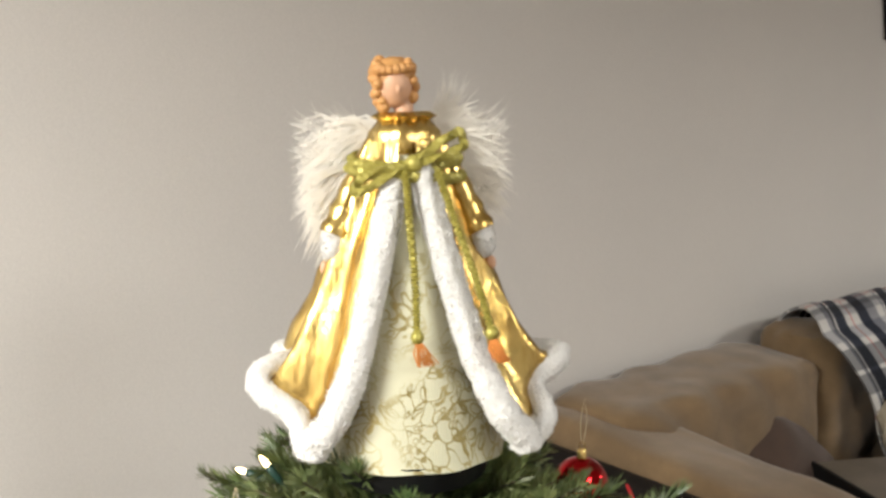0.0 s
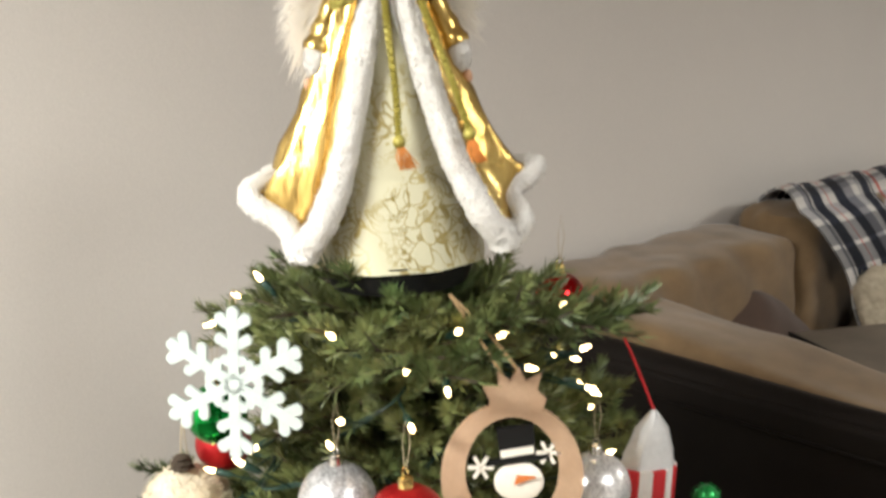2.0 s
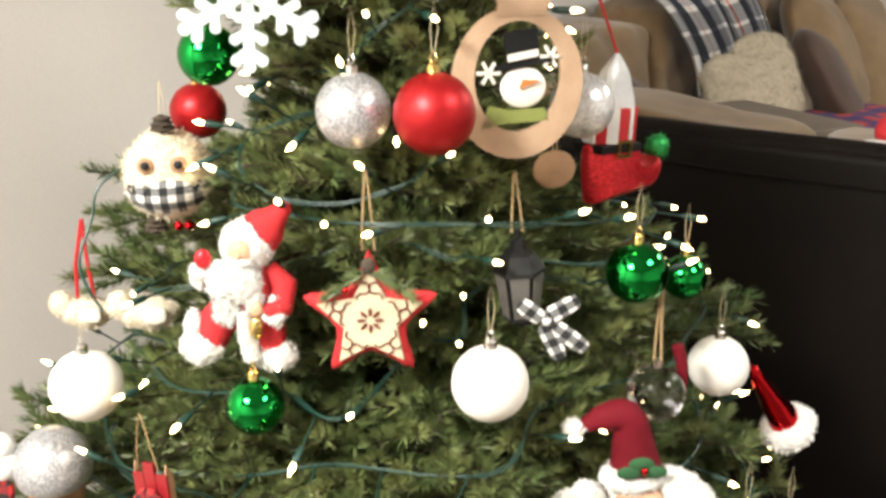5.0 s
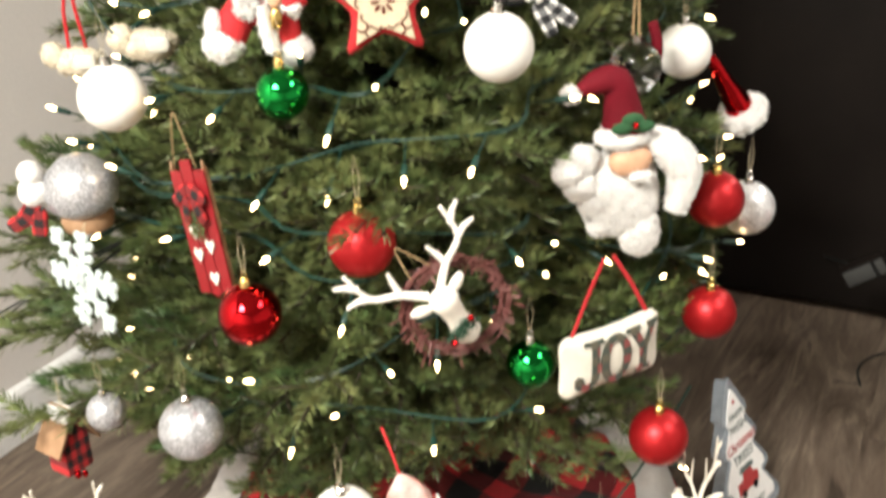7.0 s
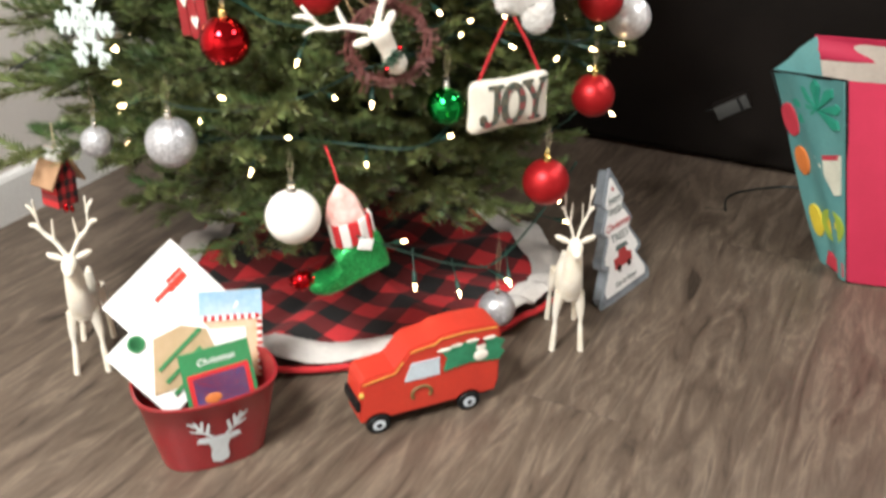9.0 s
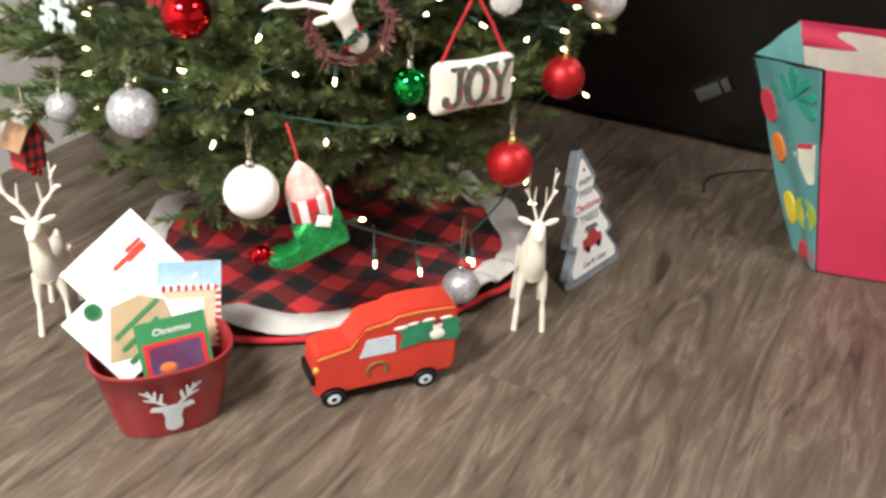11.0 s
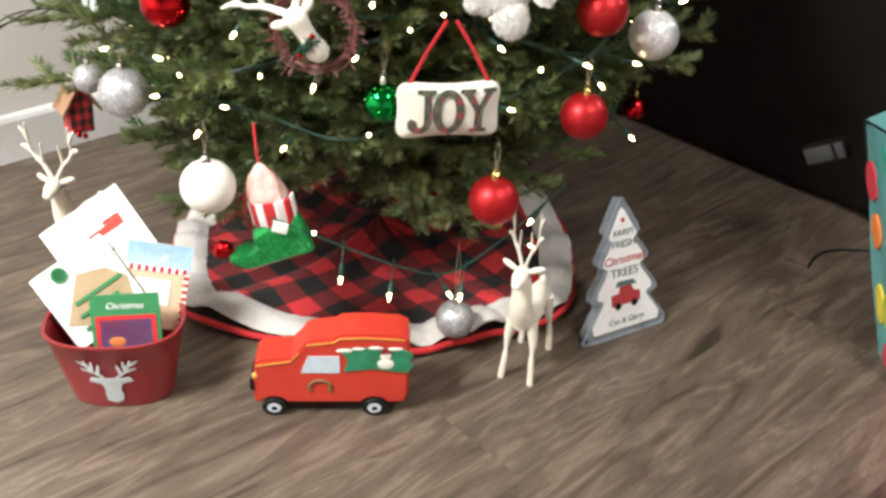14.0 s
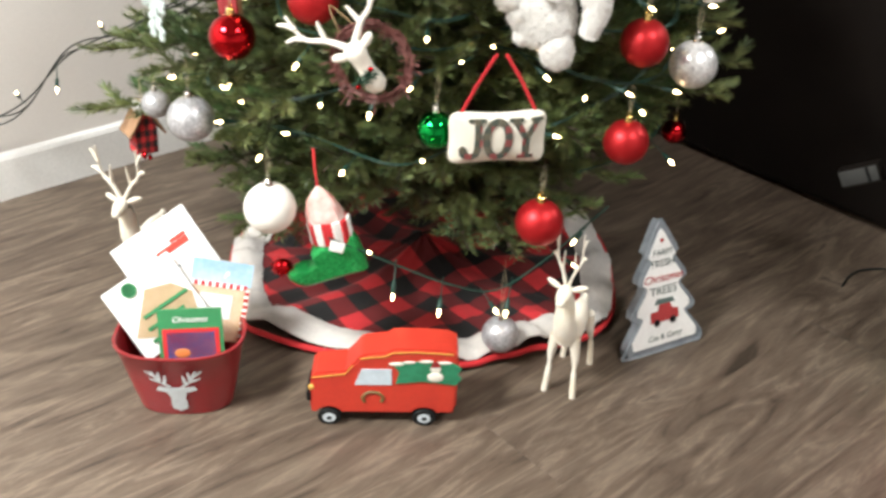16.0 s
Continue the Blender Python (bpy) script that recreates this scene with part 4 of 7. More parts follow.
def star():
    x, y, z = -0.598, 0.619, 0.903
    hang(x, y, z, 0.07)
    o = thing("star_ornament", facing(x, y, z, -53) @ Matrix.Diagonal((1.05, 1.05, 1.05, 1)), "cream and red fabric star with burnt scrollwork and greenery", "star ornament")

    def pts(R, r):
        return [((R if k % 2 == 0 else r) * math.sin(math.pi * k / 5), (R if k % 2 == 0 else r) * math.cos(math.pi * k / 5)) for k in range(10)]

    part("border", soft_slab(pts(0.068, 0.036), 0.020), M_RED, o, "padded red border")
    part("panel", slab(pts(0.053, 0.027), 0.004, (0, -0.0125, 0), 0.001), mat("cream_board", (0.62, 0.52, 0.36), (0.54, 0.44, 0.30), 0.7, scale=40), o)
    dk = mat("burnt_line", (0.14, 0.035, 0.02), rough=0.8)
    for k in range(8):
        part("petal", ball(0.0045, (0, 0, 0.0085), 10, 6, (0.42, 0.2, 1)), dk, o).matrix_basis = pose(0, -0.0135, 0) @ Matrix.Rotation(k * math.pi / 4, 4, "Y")
    for k in range(5):
        for sgn in (-1, 1):
            pts3 = [(sgn * (0.006 + 0.006 * math.cos(t)) , 0, 0.022 + 0.0035 * t + 0.002 * math.sin(2 * t)) for t in np.linspace(0, 5.2, 16)]
            part("scroll", tube(pts3, 0.0009, 5), dk, o).matrix_basis = pose(0, -0.0136, 0) @ Matrix.Rotation(k * 2 * math.pi / 5, 4, "Y")
    rnd = random.Random(3)
    for sgn in (-1, 1):
        bm = bmesh.new()
        for _ in range(150):
            t = rnd.random()
            p = Vector((sgn * (0.004 + 0.036 * t), -0.016 + rnd.uniform(-0.004, 0.004), 0.050 - 0.026 * t))
            d = Vector((sgn * rnd.uniform(0.1, 1), rnd.uniform(-0.5, 0.1), rnd.uniform(-0.9, 0.5))).normalized()
            sd = d.orthogonal().normalized() * 0.0008
            bm.faces.new((bm.verts.new(p - sd), bm.verts.new(p + sd), bm.verts.new(p + d * 0.014)))
        part("sprig", bm, M_NEEDLE, o, "small green fir sprig")
    part("berry", ball(0.0032, (-0.022, -0.021, 0.034), 12, 8), M_REDSHINE, o)
    part("acorn", ball(0.007, (0, -0.016, 0.056), 12, 8, (1, 0.9, 1.2)), M_BARK, o)
    loop_string(o, 0.066, 0.145, 0.006, M_JUTE, 0.0011)


star()


M_SMOKE = mat("smoky_pane", (0.07, 0.065, 0.06), (0.13, 0.12, 0.11), 0.15, relief=0)


def lantern():
    x, y, z = -0.507, 0.762, 0.870
    hang(x, y, z + 0.03, 0.05)
    o = thing("lantern_ornament", facing(x, y, z, -57, -3), "small black metal lantern ornament with checked ribbon bow", "lantern ornament")
    part("base", lathe([(0.016, 0), (0.019, 0.004), (0.017, 0.008)], 6), M_BLACK, o)
    for k in range(6):
        a = k * math.pi / 3
        part("post", tube([(0.017 * math.cos(a), 0.017 * math.sin(a), 0.006), (0.024 * math.cos(a), 0.024 * math.sin(a), 0.058)], 0.0018, 5), M_BLACK, o)
        p = slab([(-0.0075, 0.008), (0.0075, 0.008), (0.0105, 0.056), (-0.0105, 0.056)], 0.001)
        part("pane", p, M_SMOKE, o).matrix_basis = Matrix.Rotation(a + math.pi / 6 + math.pi / 2, 4, "Z") @ pose(0, -0.0175, 0) @ pose(0, 0, 0, 7, 0, 0)
    part("roof", lathe([(0.029, 0.056), (0.028, 0.060), (0.018, 0.076), (0.010, 0.082), (0.008, 0.090), (0.003, 0.094), (0.003, 0.102), (0.0, 0.104)], 6), M_BLACK, o, smooth=False)
    loop_string(o, 0.100, 0.165, 0.006, M_JUTE, 0.0013)
    bow = part("bow_knot", ball(0.007, (0.026, -0.026, 0.010), 12, 8), M_GINGHAM, o, "black and white checked ribbon")
    for px, pz, ang, ln in ((0.030, 0.030, 62, 0.04), (-0.004, 0.028, -50, 0.03), (0.032, 0.0, 130, 0.055), (0.018, -0.008, 158, 0.045)):
        b = cushion(0.018, 0.006, ln, 4, n=5, rough=0.002, seed=int(ln * 100))
        part("ribbon_loop", b, M_GINGHAM, o).matrix_basis = pose(px + 0.014, -0.027, pz - 0.008, 0, ang, 0)


lantern()


def sled():
    x, y, z = -0.776, 0.466, 0.660
    hang(x, y, z, 0.06)
    o = thing("sled_ornament", facing(x, y, z, -76, -4) @ Matrix.Diagonal((0.66, 1, 1.06, 1)), "narrow red wooden sled ornament with white hearts and plaid bow", "sled ornament")
    for dx in (-0.022, 0.0, 0.022):
        part("slat", slab([(dx - 0.0105, -0.078), (dx, -0.084 if dx == 0 else -0.078), (dx + 0.0105, -0.078), (dx + 0.0105, 0.070 + (0.012 if dx == 0 else 0)), (dx - 0.0105, 0.070 + (0.012 if dx == 0 else 0))], 0.004, bevel=0.0006), M_BUCKET, o)
    for sx in (-1, 1):
        part("runner", slab([(0, -0.07), (0.012, -0.07), (0.012, 0.066), (0.004, 0.08), (0, 0.066)], 0.003), M_WOOD, o).matrix_basis = pose(sx * 0.03, 0.002, 0, 0, 0, 90)
    for hx, hz in ((-0.014, -0.028), (0.012, -0.018), (0.006, -0.058), (-0.012, 0.0)):
        heart = [(0, -0.010), (0.009, 0.002), (0.006, 0.008), (0, 0.004), (-0.006, 0.008), (-0.009, 0.002)]
        part("heart", slab(heart, 0.002, (hx, -0.003, hz)), M_WHITE, o)
    for px, pz, ang in ((-0.016, 0.045, 60), (0.014, 0.045, -60), (-0.01, 0.028, 20), (0.012, 0.026, -25)):
        part("bow_loop", cushion(0.016, 0.008, 0.034, 3.5, n=5, rough=0.002, seed=2), M_BUFFSMALL, o).matrix_basis = pose(px, -0.007, pz, 0, ang, 0)
    rnd = random.Random(12)
    bm = bmesh.new()
    for _ in range(120):
        p = Vector((rnd.uniform(-0.012, 0.012), -0.006, rnd.uniform(-0.005, 0.03)))
        d = Vector((rnd.uniform(-1, 1), rnd.uniform(-1, 0), rnd.uniform(-1, 0.6))).normalized()
        sd = d.orthogonal().normalized() * 0.0008
        bm.faces.new((bm.verts.new(p - sd), bm.verts.new(p + sd), bm.verts.new(p + d * 0.014)))
    part("sprig", bm, M_NEEDLE, o)
    loop_string(o, 0.075, 0.135, 0.02, M_JUTE, 0.0011)


sled()


def antler(side, s, mi=None):
    """One branching antler; side is -1 or 1."""
    main = smooth_line([(0.006 * side, 0, 0), (0.024 * side, 0.002, 0.016), (0.046 * side, 0.002, 0.030), (0.050 * side, 0, 0.062)], 5)
    bm = tube([p * s for p in main], [0.0042 * s * (1 - 0.55 * k / len(main)) for k in range(len(main))], 8)
    for base, tip in (((0.024, 0.002, 0.016), (0.020, 0, 0.040)), ((0.046, 0.002, 0.030), (0.066, 0, 0.036)), ((0.048, 0.001, 0.044), (0.064, 0, 0.058))):
        a, b = Vector((base[0] * side, base[1], base[2])) * s, Vector((tip[0] * side, tip[1], tip[2])) * s
        tube([a, (a + b) / 2 + Vector((0, 0, 0.002 * s)), b], [0.0034 * s, 0.0028 * s, 0.0016 * s], 7, bm)
    return bm


def reindeer_head():
    x, y, z = -0.478, 0.526, 0.590
    hang(x + 0.02, y - 0.02, z + 0.07, 0.07)
    hang(x, y, z, 0.075)
    o = thing("reindeer_head_ornament", facing(x, y, z, -52, -38) @ Matrix.Diagonal((0.95, 0.95, 0.95, 1)), "white reindeer head ornament inside a brown twig wreath", "reindeer ornament")
    rnd = random.Random(21)
    for ring in range(54):
        ph = rnd.uniform(0, 6.28)
        R = 0.060 + rnd.uniform(-0.007, 0.007)
        a0, a1 = ph, ph + rnd.uniform(1.2, 2.4)
        line = [(R * math.cos(a) + 0.002 * math.sin(9 * a), 0.012 + 0.006 * math.sin(5 * a + ring), R * math.sin(a) - 0.006) for a in np.linspace(a0, a1, 10)]
        line.append((line[-1][0] * 1.22, line[-1][1] - 0.010, line[-1][2] * 1.22))
        line.insert(0, (line[0][0] * 0.80, line[0][1] - 0.008, line[0][2] * 0.80))
        part("twig", tube(line, 0.0011, 4), M_TWIG, o)
    part("head", lathe([(0.0, -0.060), (0.011, -0.058), (0.0175, -0.049), (0.0175, -0.038), (0.0130, -0.020), (0.015, 0.004), (0.018, 0.014), (0.016, 0.023), (0.008, 0.029), (0, 0.030)], 20, sy=0.9), M_WHITE, o).matrix_basis = pose(0, -0.014, 0.012, 14, 12, 0)
    for side in (-1, 1):
        part("antler", antler(side, 1.34), M_WHITE, o).matrix_basis = pose(0, -0.012, 0.038, 0, 6, 0)
        part("ear", ball(0.012, (0, 0, 0), 14, 8, (1.25, 0.4, 0.6)), M_WHITE, o).matrix_basis = pose(side * 0.026, -0.012, 0.030, 0, -side * 24, 0)
    bm = bmesh.new()
    for _ in range(170):
        p = Vector((rnd.uniform(-0.024, 0.012), -0.024, rnd.uniform(-0.020, -0.008)))
        d = Vector((rnd.uniform(-1, 1), rnd.uniform(-0.8, 0.2), rnd.uniform(-0.8, 0.6))).normalized()
        sd = d.orthogonal().normalized() * 0.0009
        bm.faces.new((bm.verts.new(p - sd), bm.verts.new(p + sd), bm.verts.new(p + d * 0.011)))
    part("garland", bm, mat("dark_green_felt", (0.015, 0.06, 0.03), rough=0.9), o)
    for bx, bz in ((0.012, -0.006), (-0.022, -0.018)):
        part("berry", ball(0.0042, (bx, -0.032, bz), 12, 8), M_REDSHINE, o)
    loop_string(o, 0.055, 0.10, 0.014, M_JUTE, 0.0012, 0.012)


M_TWIG = mat("brown_twig", (0.12, 0.035, 0.03), (0.17, 0.06, 0.05), 0.6, scale=60)
reindeer_head()


def joy_pillow():
    x, y, z = -0.350, 0.668, 0.480
    hang(x, y, z, 0.085)
    o = thing("joy_pillow_ornament", facing(x, y, z, -31, 1) @ Matrix.Diagonal((1.08, 1.08, 1.10, 1)), "small cream pillow ornament lettered JOY on red ribbon", "pillow ornament")
    bm = cushion(0.134, 0.078, 0.030, 5, n=16, pinch=0.75)
    for v in bm.verts:
        f = 1 + 0.10 * abs(v.co.x / 0.067) ** 2 * abs(v.co.y / 0.039) ** 2
        v.co.x, v.co.y = v.co.x * f, v.co.y * f * (0.90 + 0.12 * abs(v.co.x / 0.067) ** 2)
    bm.transform(Matrix.Rotation(radians(90), 4, "X"))
    part("cushion", bm, M_CREAM, o)
    plaid = checks("letter_plaid", (0.10, 0.09, 0.06), (0.05, 0.06, 0.045), (0.22, 0.05, 0.045), 0.02, axes=(0, 2))
    J = [(-0.10, 0.5), (0.31, 0.5), (0.31, 0.42), (0.22, 0.42), (0.22, -0.22), (0.16, -0.40), (0.02, -0.5), (-0.16, -0.5), (-0.29, -0.40), (-0.31, -0.24), (-0.24, -0.16), (-0.14, -0.20), (-0.12, -0.30), (-0.06, -0.37), (0.02, -0.33), (0.05, -0.22), (0.05, 0.42), (-0.10, 0.42)]
    Y = [(-0.42, 0.5), (-0.08, 0.5), (-0.08, 0.42), (-0.14, 0.42), (0.02, 0.12), (0.16, 0.42), (0.10, 0.42), (0.10, 0.5), (0.40, 0.5), (0.40, 0.42), (0.32, 0.42), (0.10, 0.0), (0.10, -0.42), (0.20, -0.42), (0.20, -0.5), (-0.18, -0.5), (-0.18, -0.42), (-0.08, -0.42), (-0.08, 0.0), (-0.34, 0.42), (-0.42, 0.42)]
    H = 0.059

    def letter_o():
        bm = bmesh.new()
        n = 32
        rows = [[bm.verts.new((rx * H * math.sin(2 * math.pi * k / n), yy, rz * H * math.cos(2 * math.pi * k / n))) for k in range(n)] for rx, rz, yy in ((0.36, 0.51, 0.0), (0.36, 0.51, 0.002), (0.17, 0.37, 0.002), (0.17, 0.37, 0.0))]
        for a, b in zip(rows, rows[1:] + rows[:1]):
            for k in range(n):
                bm.faces.new((a[k], a[(k + 1) % n], b[(k + 1) % n], b[k]))
        bmesh.ops.recalc_face_normals(bm, faces=bm.faces)
        return bm

    for word, dx, made in (("J", -0.037, slab([(x * H, z * H) for x, z in J], 0.002)), ("O", -0.002, letter_o()), ("Y", 0.038, slab([(x * H, z * H) for x, z in Y], 0.002))):
        for v in made.verts:
            v.co.y -= 0.0158 - 0.0060 * ((v.co.x + dx) / 0.067) ** 2 - 0.004 * (v.co.z / 0.039) ** 2
        part("letter", made, plaid, o, "plaid capital letter " + word, smooth=False).matrix_basis = pose(dx, -0.001, 0.002)
    for sx in (-1, 1):
        rb = bmesh.new()
        tube([(sx * 0.052, 0, 0.036), (sx * 0.030, 0.004, 0.078), (sx * 0.006, 0.010, 0.116)], 0.0026, 6, rb)
        bmesh.ops.scale(rb, vec=(1, 0.45, 1), verts=rb.verts)
        part("ribbon", rb, M_RED, o, "red satin ribbon")


M_CREAM = mat("cream_canvas", (0.70, 0.66, 0.57), (0.64, 0.60, 0.51), 0.9, scale=30, fine=500, relief=0.5)
joy_pillow()


def plaid_snow_ball():
    x, y, z = -0.908, 0.630, 1.000
    hang(x, y, z, 0.055)
    o = thing("snow_head_ornament", facing(x, y, z, -46), "cream furry ball ornament with black-checked scarf and pinecones", "ball ornament")
    part("head", furry(ball(0.051, (0, 0, 0.008), 26, 18), 2600, 0.008, 0.0009), M_SHAGW, o)
    part("scarf", furry(ball(0.0505, (0, -0.005, -0.004), 28, 16, (0.97, 1.0, 0.66)), 0, 0.001), M_GINGHAM, o, "black and white checked scarf")
    for sx in (-1, 1):
        part("eye", lathe([(0.0095, 0), (0.009, 0.003), (0.004, 0.005), (0, 0.005)], 16), M_WOOD, o).matrix_basis = pose(sx * 0.018, -0.046, 0.028, 76, 0, 0)
        part("pupil", lathe([(0.005, 0), (0.004, 0.003), (0, 0.004)], 12), M_BLACK, o).matrix_basis = pose(sx * 0.018, -0.051, 0.029, 76, 0, 0)
    for px, pz in ((0.0, 0.066), (-0.018, -0.052)):
        part("pinecone", lathe([(0.004, 0), (0.014, 0.005), (0.010, 0.008), (0.013, 0.011), (0.008, 0.014), (0.010, 0.017), (0, 0.022)], 14, lambda a, k: 1 + 0.2 * math.sin(7 * a + 2 * k)), M_BARK, o).matrix_basis = pose(px, -0.012, pz - 0.008)
    for px in (0.010, 0.022):
        part("berry", ball(0.006, (px, -0.03, -0.047), 12, 8), M_REDSHINE, o)
    loop_string(o, 0.07, 0.115, 0.004, M_STRING, 0.0007)


M_SHAGW = mat("cream_fleece", (0.74, 0.66, 0.52), (0.66, 0.57, 0.42), 1.0, scale=50, fine=240, relief=0.8, dist=0.004)
plaid_snow_ball()


def red_doll():
    """One mesh: a bearded doll in a red coat, kept plain."""
    x, y, z = -0.727, 0.562, 0.846
    hang(x, y, z + 0.07, 0.062)
    hang(x, y, z + 0.16, 0.035)
    P = []
    P.append((cushion(0.062, 0.046, 0.076, 2.6, at=(0.002, 0, 0.072), n=8), 0, None))
    # legs in red with fluffy white boots, set apart
    P.append((tube([(-0.012, 0, 0.060), (-0.026, -0.004, 0.042), (-0.034, -0.006, 0.020)], [0.018, 0.020, 0.017], 14), 0, None))
    P.append((tube([(0.018, 0, 0.052), (0.026, -0.006, 0.034), (0.030, -0.008, 0.014)], [0.018, 0.019, 0.016], 14), 0, None))
    P.append((furry(ball(0.021, (-0.042, -0.008, 0.016), 18, 12, (1.1, 0.9, 0.95)), 1500, 0.0042, 0.0010), 1, None))
    P.append((furry(ball(0.014, (-0.050, -0.006, 0.038), 16, 10, (0.8, 0.9, 1.3)), 700, 0.0042, 0.0010), 1, None))
    P.append((furry(ball(0.020, (0.034, -0.010, 0.008), 18, 12, (1.15, 0.9, 0.85)), 1400, 0.0042, 0.0010), 1, None))
    P.append((furry(tube([(0.004, -0.026, 0.062), (0.008, -0.027, 0.036), (0.012, -0.026, 0.012)], [0.008, 0.009, 0.009], 10), 700, 0.004, 0.0010), 1, None))
    # hood, face and long beard
    P.append((furry(ball(0.028, (0.006, -0.002, 0.126), 20, 14), 1500, 0.0036, 0.0010), 1, None))
    P.append((ball(0.0130, (0.002, -0.026, 0.126), 14, 10, (1, 0.5, 0.95)), 2, None))
    P.append((ball(0.0030, (0.001, -0.034, 0.123), 8, 6), 2, None))
    P.append((furry(ball(0.010, (0.001, -0.032, 0.116), 12, 8, (1.4, 0.5, 0.45)), 300, 0.004, 0.0010), 1, None))
    P.append((furry(ball(0.026, (-0.004, -0.024, 0.094), 18, 14, (1.1, 0.55, 0.95)), 1800, 0.005, 0.0010), 1, None))
    P.append((furry(ball(0.015, (-0.013, -0.026, 0.068), 16, 12, (0.85, 0.5, 1.3)), 1000, 0.006, 0.0010), 1, None))
    P.append((furry(ball(0.012, (0.014, -0.026, 0.074), 14, 10, (0.8, 0.5, 1.2)), 600, 0.005, 0.0010), 1, None))
    P.append((lathe([(0.024, 0.0), (0.021, 0.014), (0.014, 0.024), (0.010, 0.034), (0.008, 0.042), (0, 0.046)], 16), 0, pose(0.017, 0.002, 0.136, 0, 42, 0)))
    # one arm raised with a red bundle, one folded in over a little lamp
    P.append((furry(tube([(-0.028, 0, 0.096), (-0.042, -0.008, 0.090), (-0.040, -0.020, 0.104)], [0.012, 0.012, 0.010], 10), 700, 0.004, 0.0010), 1, None))
    P.append((ball(0.008, (-0.036, -0.022, 0.116), 12, 8, (1.1, 0.7, 1.3)), 4, None))
    P.append((tube([(0.026, 0, 0.098), (0.044, -0.008, 0.084), (0.042, -0.022, 0.066), (0.026, -0.030, 0.060)], [0.012, 0.014, 0.013, 0.009], 12), 0, None))
    P.append((furry(tube([(0.042, -0.018, 0.070), (0.030, -0.028, 0.052)], [0.013, 0.012], 12), 500, 0.0045, 0.0010), 1, None))
    P.append((ball(0.008, (0.018, -0.034, 0.068), 12, 8, (0.9, 0.6, 1.1)), 2, None))
    P.append((ball(0.009, (0.018, -0.036, 0.048), 12, 8, (0.8, 0.6, 1.4)), 3, None))
    ob = part("doll_ornament", join(P), [M_RED, M_FUR, M_SKIN, M_CAPG, M_REDGLIT])
    ob.matrix_basis = facing(x, y, z, -52, 3)
    tagged(ob, "small white-bearded doll ornament in red coat and hat", "doll ornament", "doll ornaments")


def white_doll():
    """One mesh: a fluffy white doll with a red cap, kept plain."""
    x, y, z = -0.384, 0.782, 0.551
    hang(x, y, z + 0.10, 0.085)
    P = []
    P.append((furry(cushion(0.096, 0.052, 0.110, 2.5, at=(-0.002, 0, 0.088), n=10, rough=0.010, seed=3), 6000, 0.0036, 0.0012), 1, None))
    P.append((furry(ball(0.024, (0.030, -0.010, 0.034), 16, 12, (1.15, 0.8, 1.5)), 1800, 0.0036, 0.0012), 1, pose(0, 0, 0, 0, -8, 0)))
    for fx, fz, r in ((-0.066, 0.128, 0.021), (-0.048, 0.140, 0.019), (-0.052, 0.108, 0.021), (-0.034, 0.082, 0.019), (-0.026, 0.052, 0.016)):
        P.append((furry(ball(r, (fx, -0.010, fz), 14, 10, (1.1, 0.8, 1.0)), 900, 0.0036, 0.0012), 1, None))
    sleeve = smooth_line([(0.030, -0.008, 0.160), (0.056, -0.014, 0.146), (0.078, -0.016, 0.112), (0.070, -0.016, 0.062)], 5)
    P.append((furry(tube(sleeve, [0.012 + 0.011 * math.sin(math.pi * min(1, 0.1 + k / 18)) for k in range(len(sleeve))], 12), 2400, 0.0036, 0.0012), 1, None))
    P.append((ball(0.028, (0.006, -0.022, 0.138), 18, 12, (0.98, 0.55, 0.74)), 2, None))
    P.append((furry(ball(0.013, (0.014, -0.038, 0.122), 12, 8, (1.3, 0.6, 0.5)), 300, 0.004), 1, None))
    P.append((furry(ball(0.035, (-0.002, -0.012, 0.166), 18, 12, (1.0, 0.80, 0.42)), 500, 0.005), 1, None))
    cap = smooth_line([(0.004, -0.006, 0.168), (0.000, -0.004, 0.200), (-0.010, -0.006, 0.234), (-0.036, -0.008, 0.234), (-0.056, -0.010, 0.226)], 4)
    P.append((tube(cap, [0.029, 0.028, 0.026, 0.024, 0.023, 0.021, 0.020, 0.019, 0.018, 0.017, 0.016, 0.015, 0.014, 0.012, 0.010, 0.009, 0.007], 14), 0, None))
    P.append((furry(ball(0.0115, (-0.066, -0.012, 0.224), 12, 8), 300, 0.005), 1, None))
    for a, b, c in ((-0.012, 0.186, 30), (0.014, 0.186, -30), (0.000, 0.196, 80)):
        P.append((ball(0.012, (a, -0.040, b), 10, 6, (1.2, 0.25, 0.65)), 3, None))
    P.append((ball(0.0042, (0.002, -0.045, 0.190), 10, 6), 4, None))
    ob = part("doll_ornament", join(P), [M_WINE, M_FUR, M_SKIN, M_LEAF, M_REDSHINE])
    ob.matrix_basis = facing(x, y, z, -50, 1)
    tagged(ob, "fluffy white bearded doll ornament with dark red cap", "doll ornament", "doll ornaments")


M_SKIN = mat("painted_skin", (0.62, 0.36, 0.22), (0.58, 0.33, 0.20), 0.5, relief=0.05)
M_WINE = mat("wine_velvet", (0.15, 0.004, 0.012), (0.11, 0.003, 0.008), 0.8, spec=0.2)
M_LEAF = mat("green_felt_leaf", (0.02, 0.09, 0.03), rough=0.85)
red_doll()
white_doll()


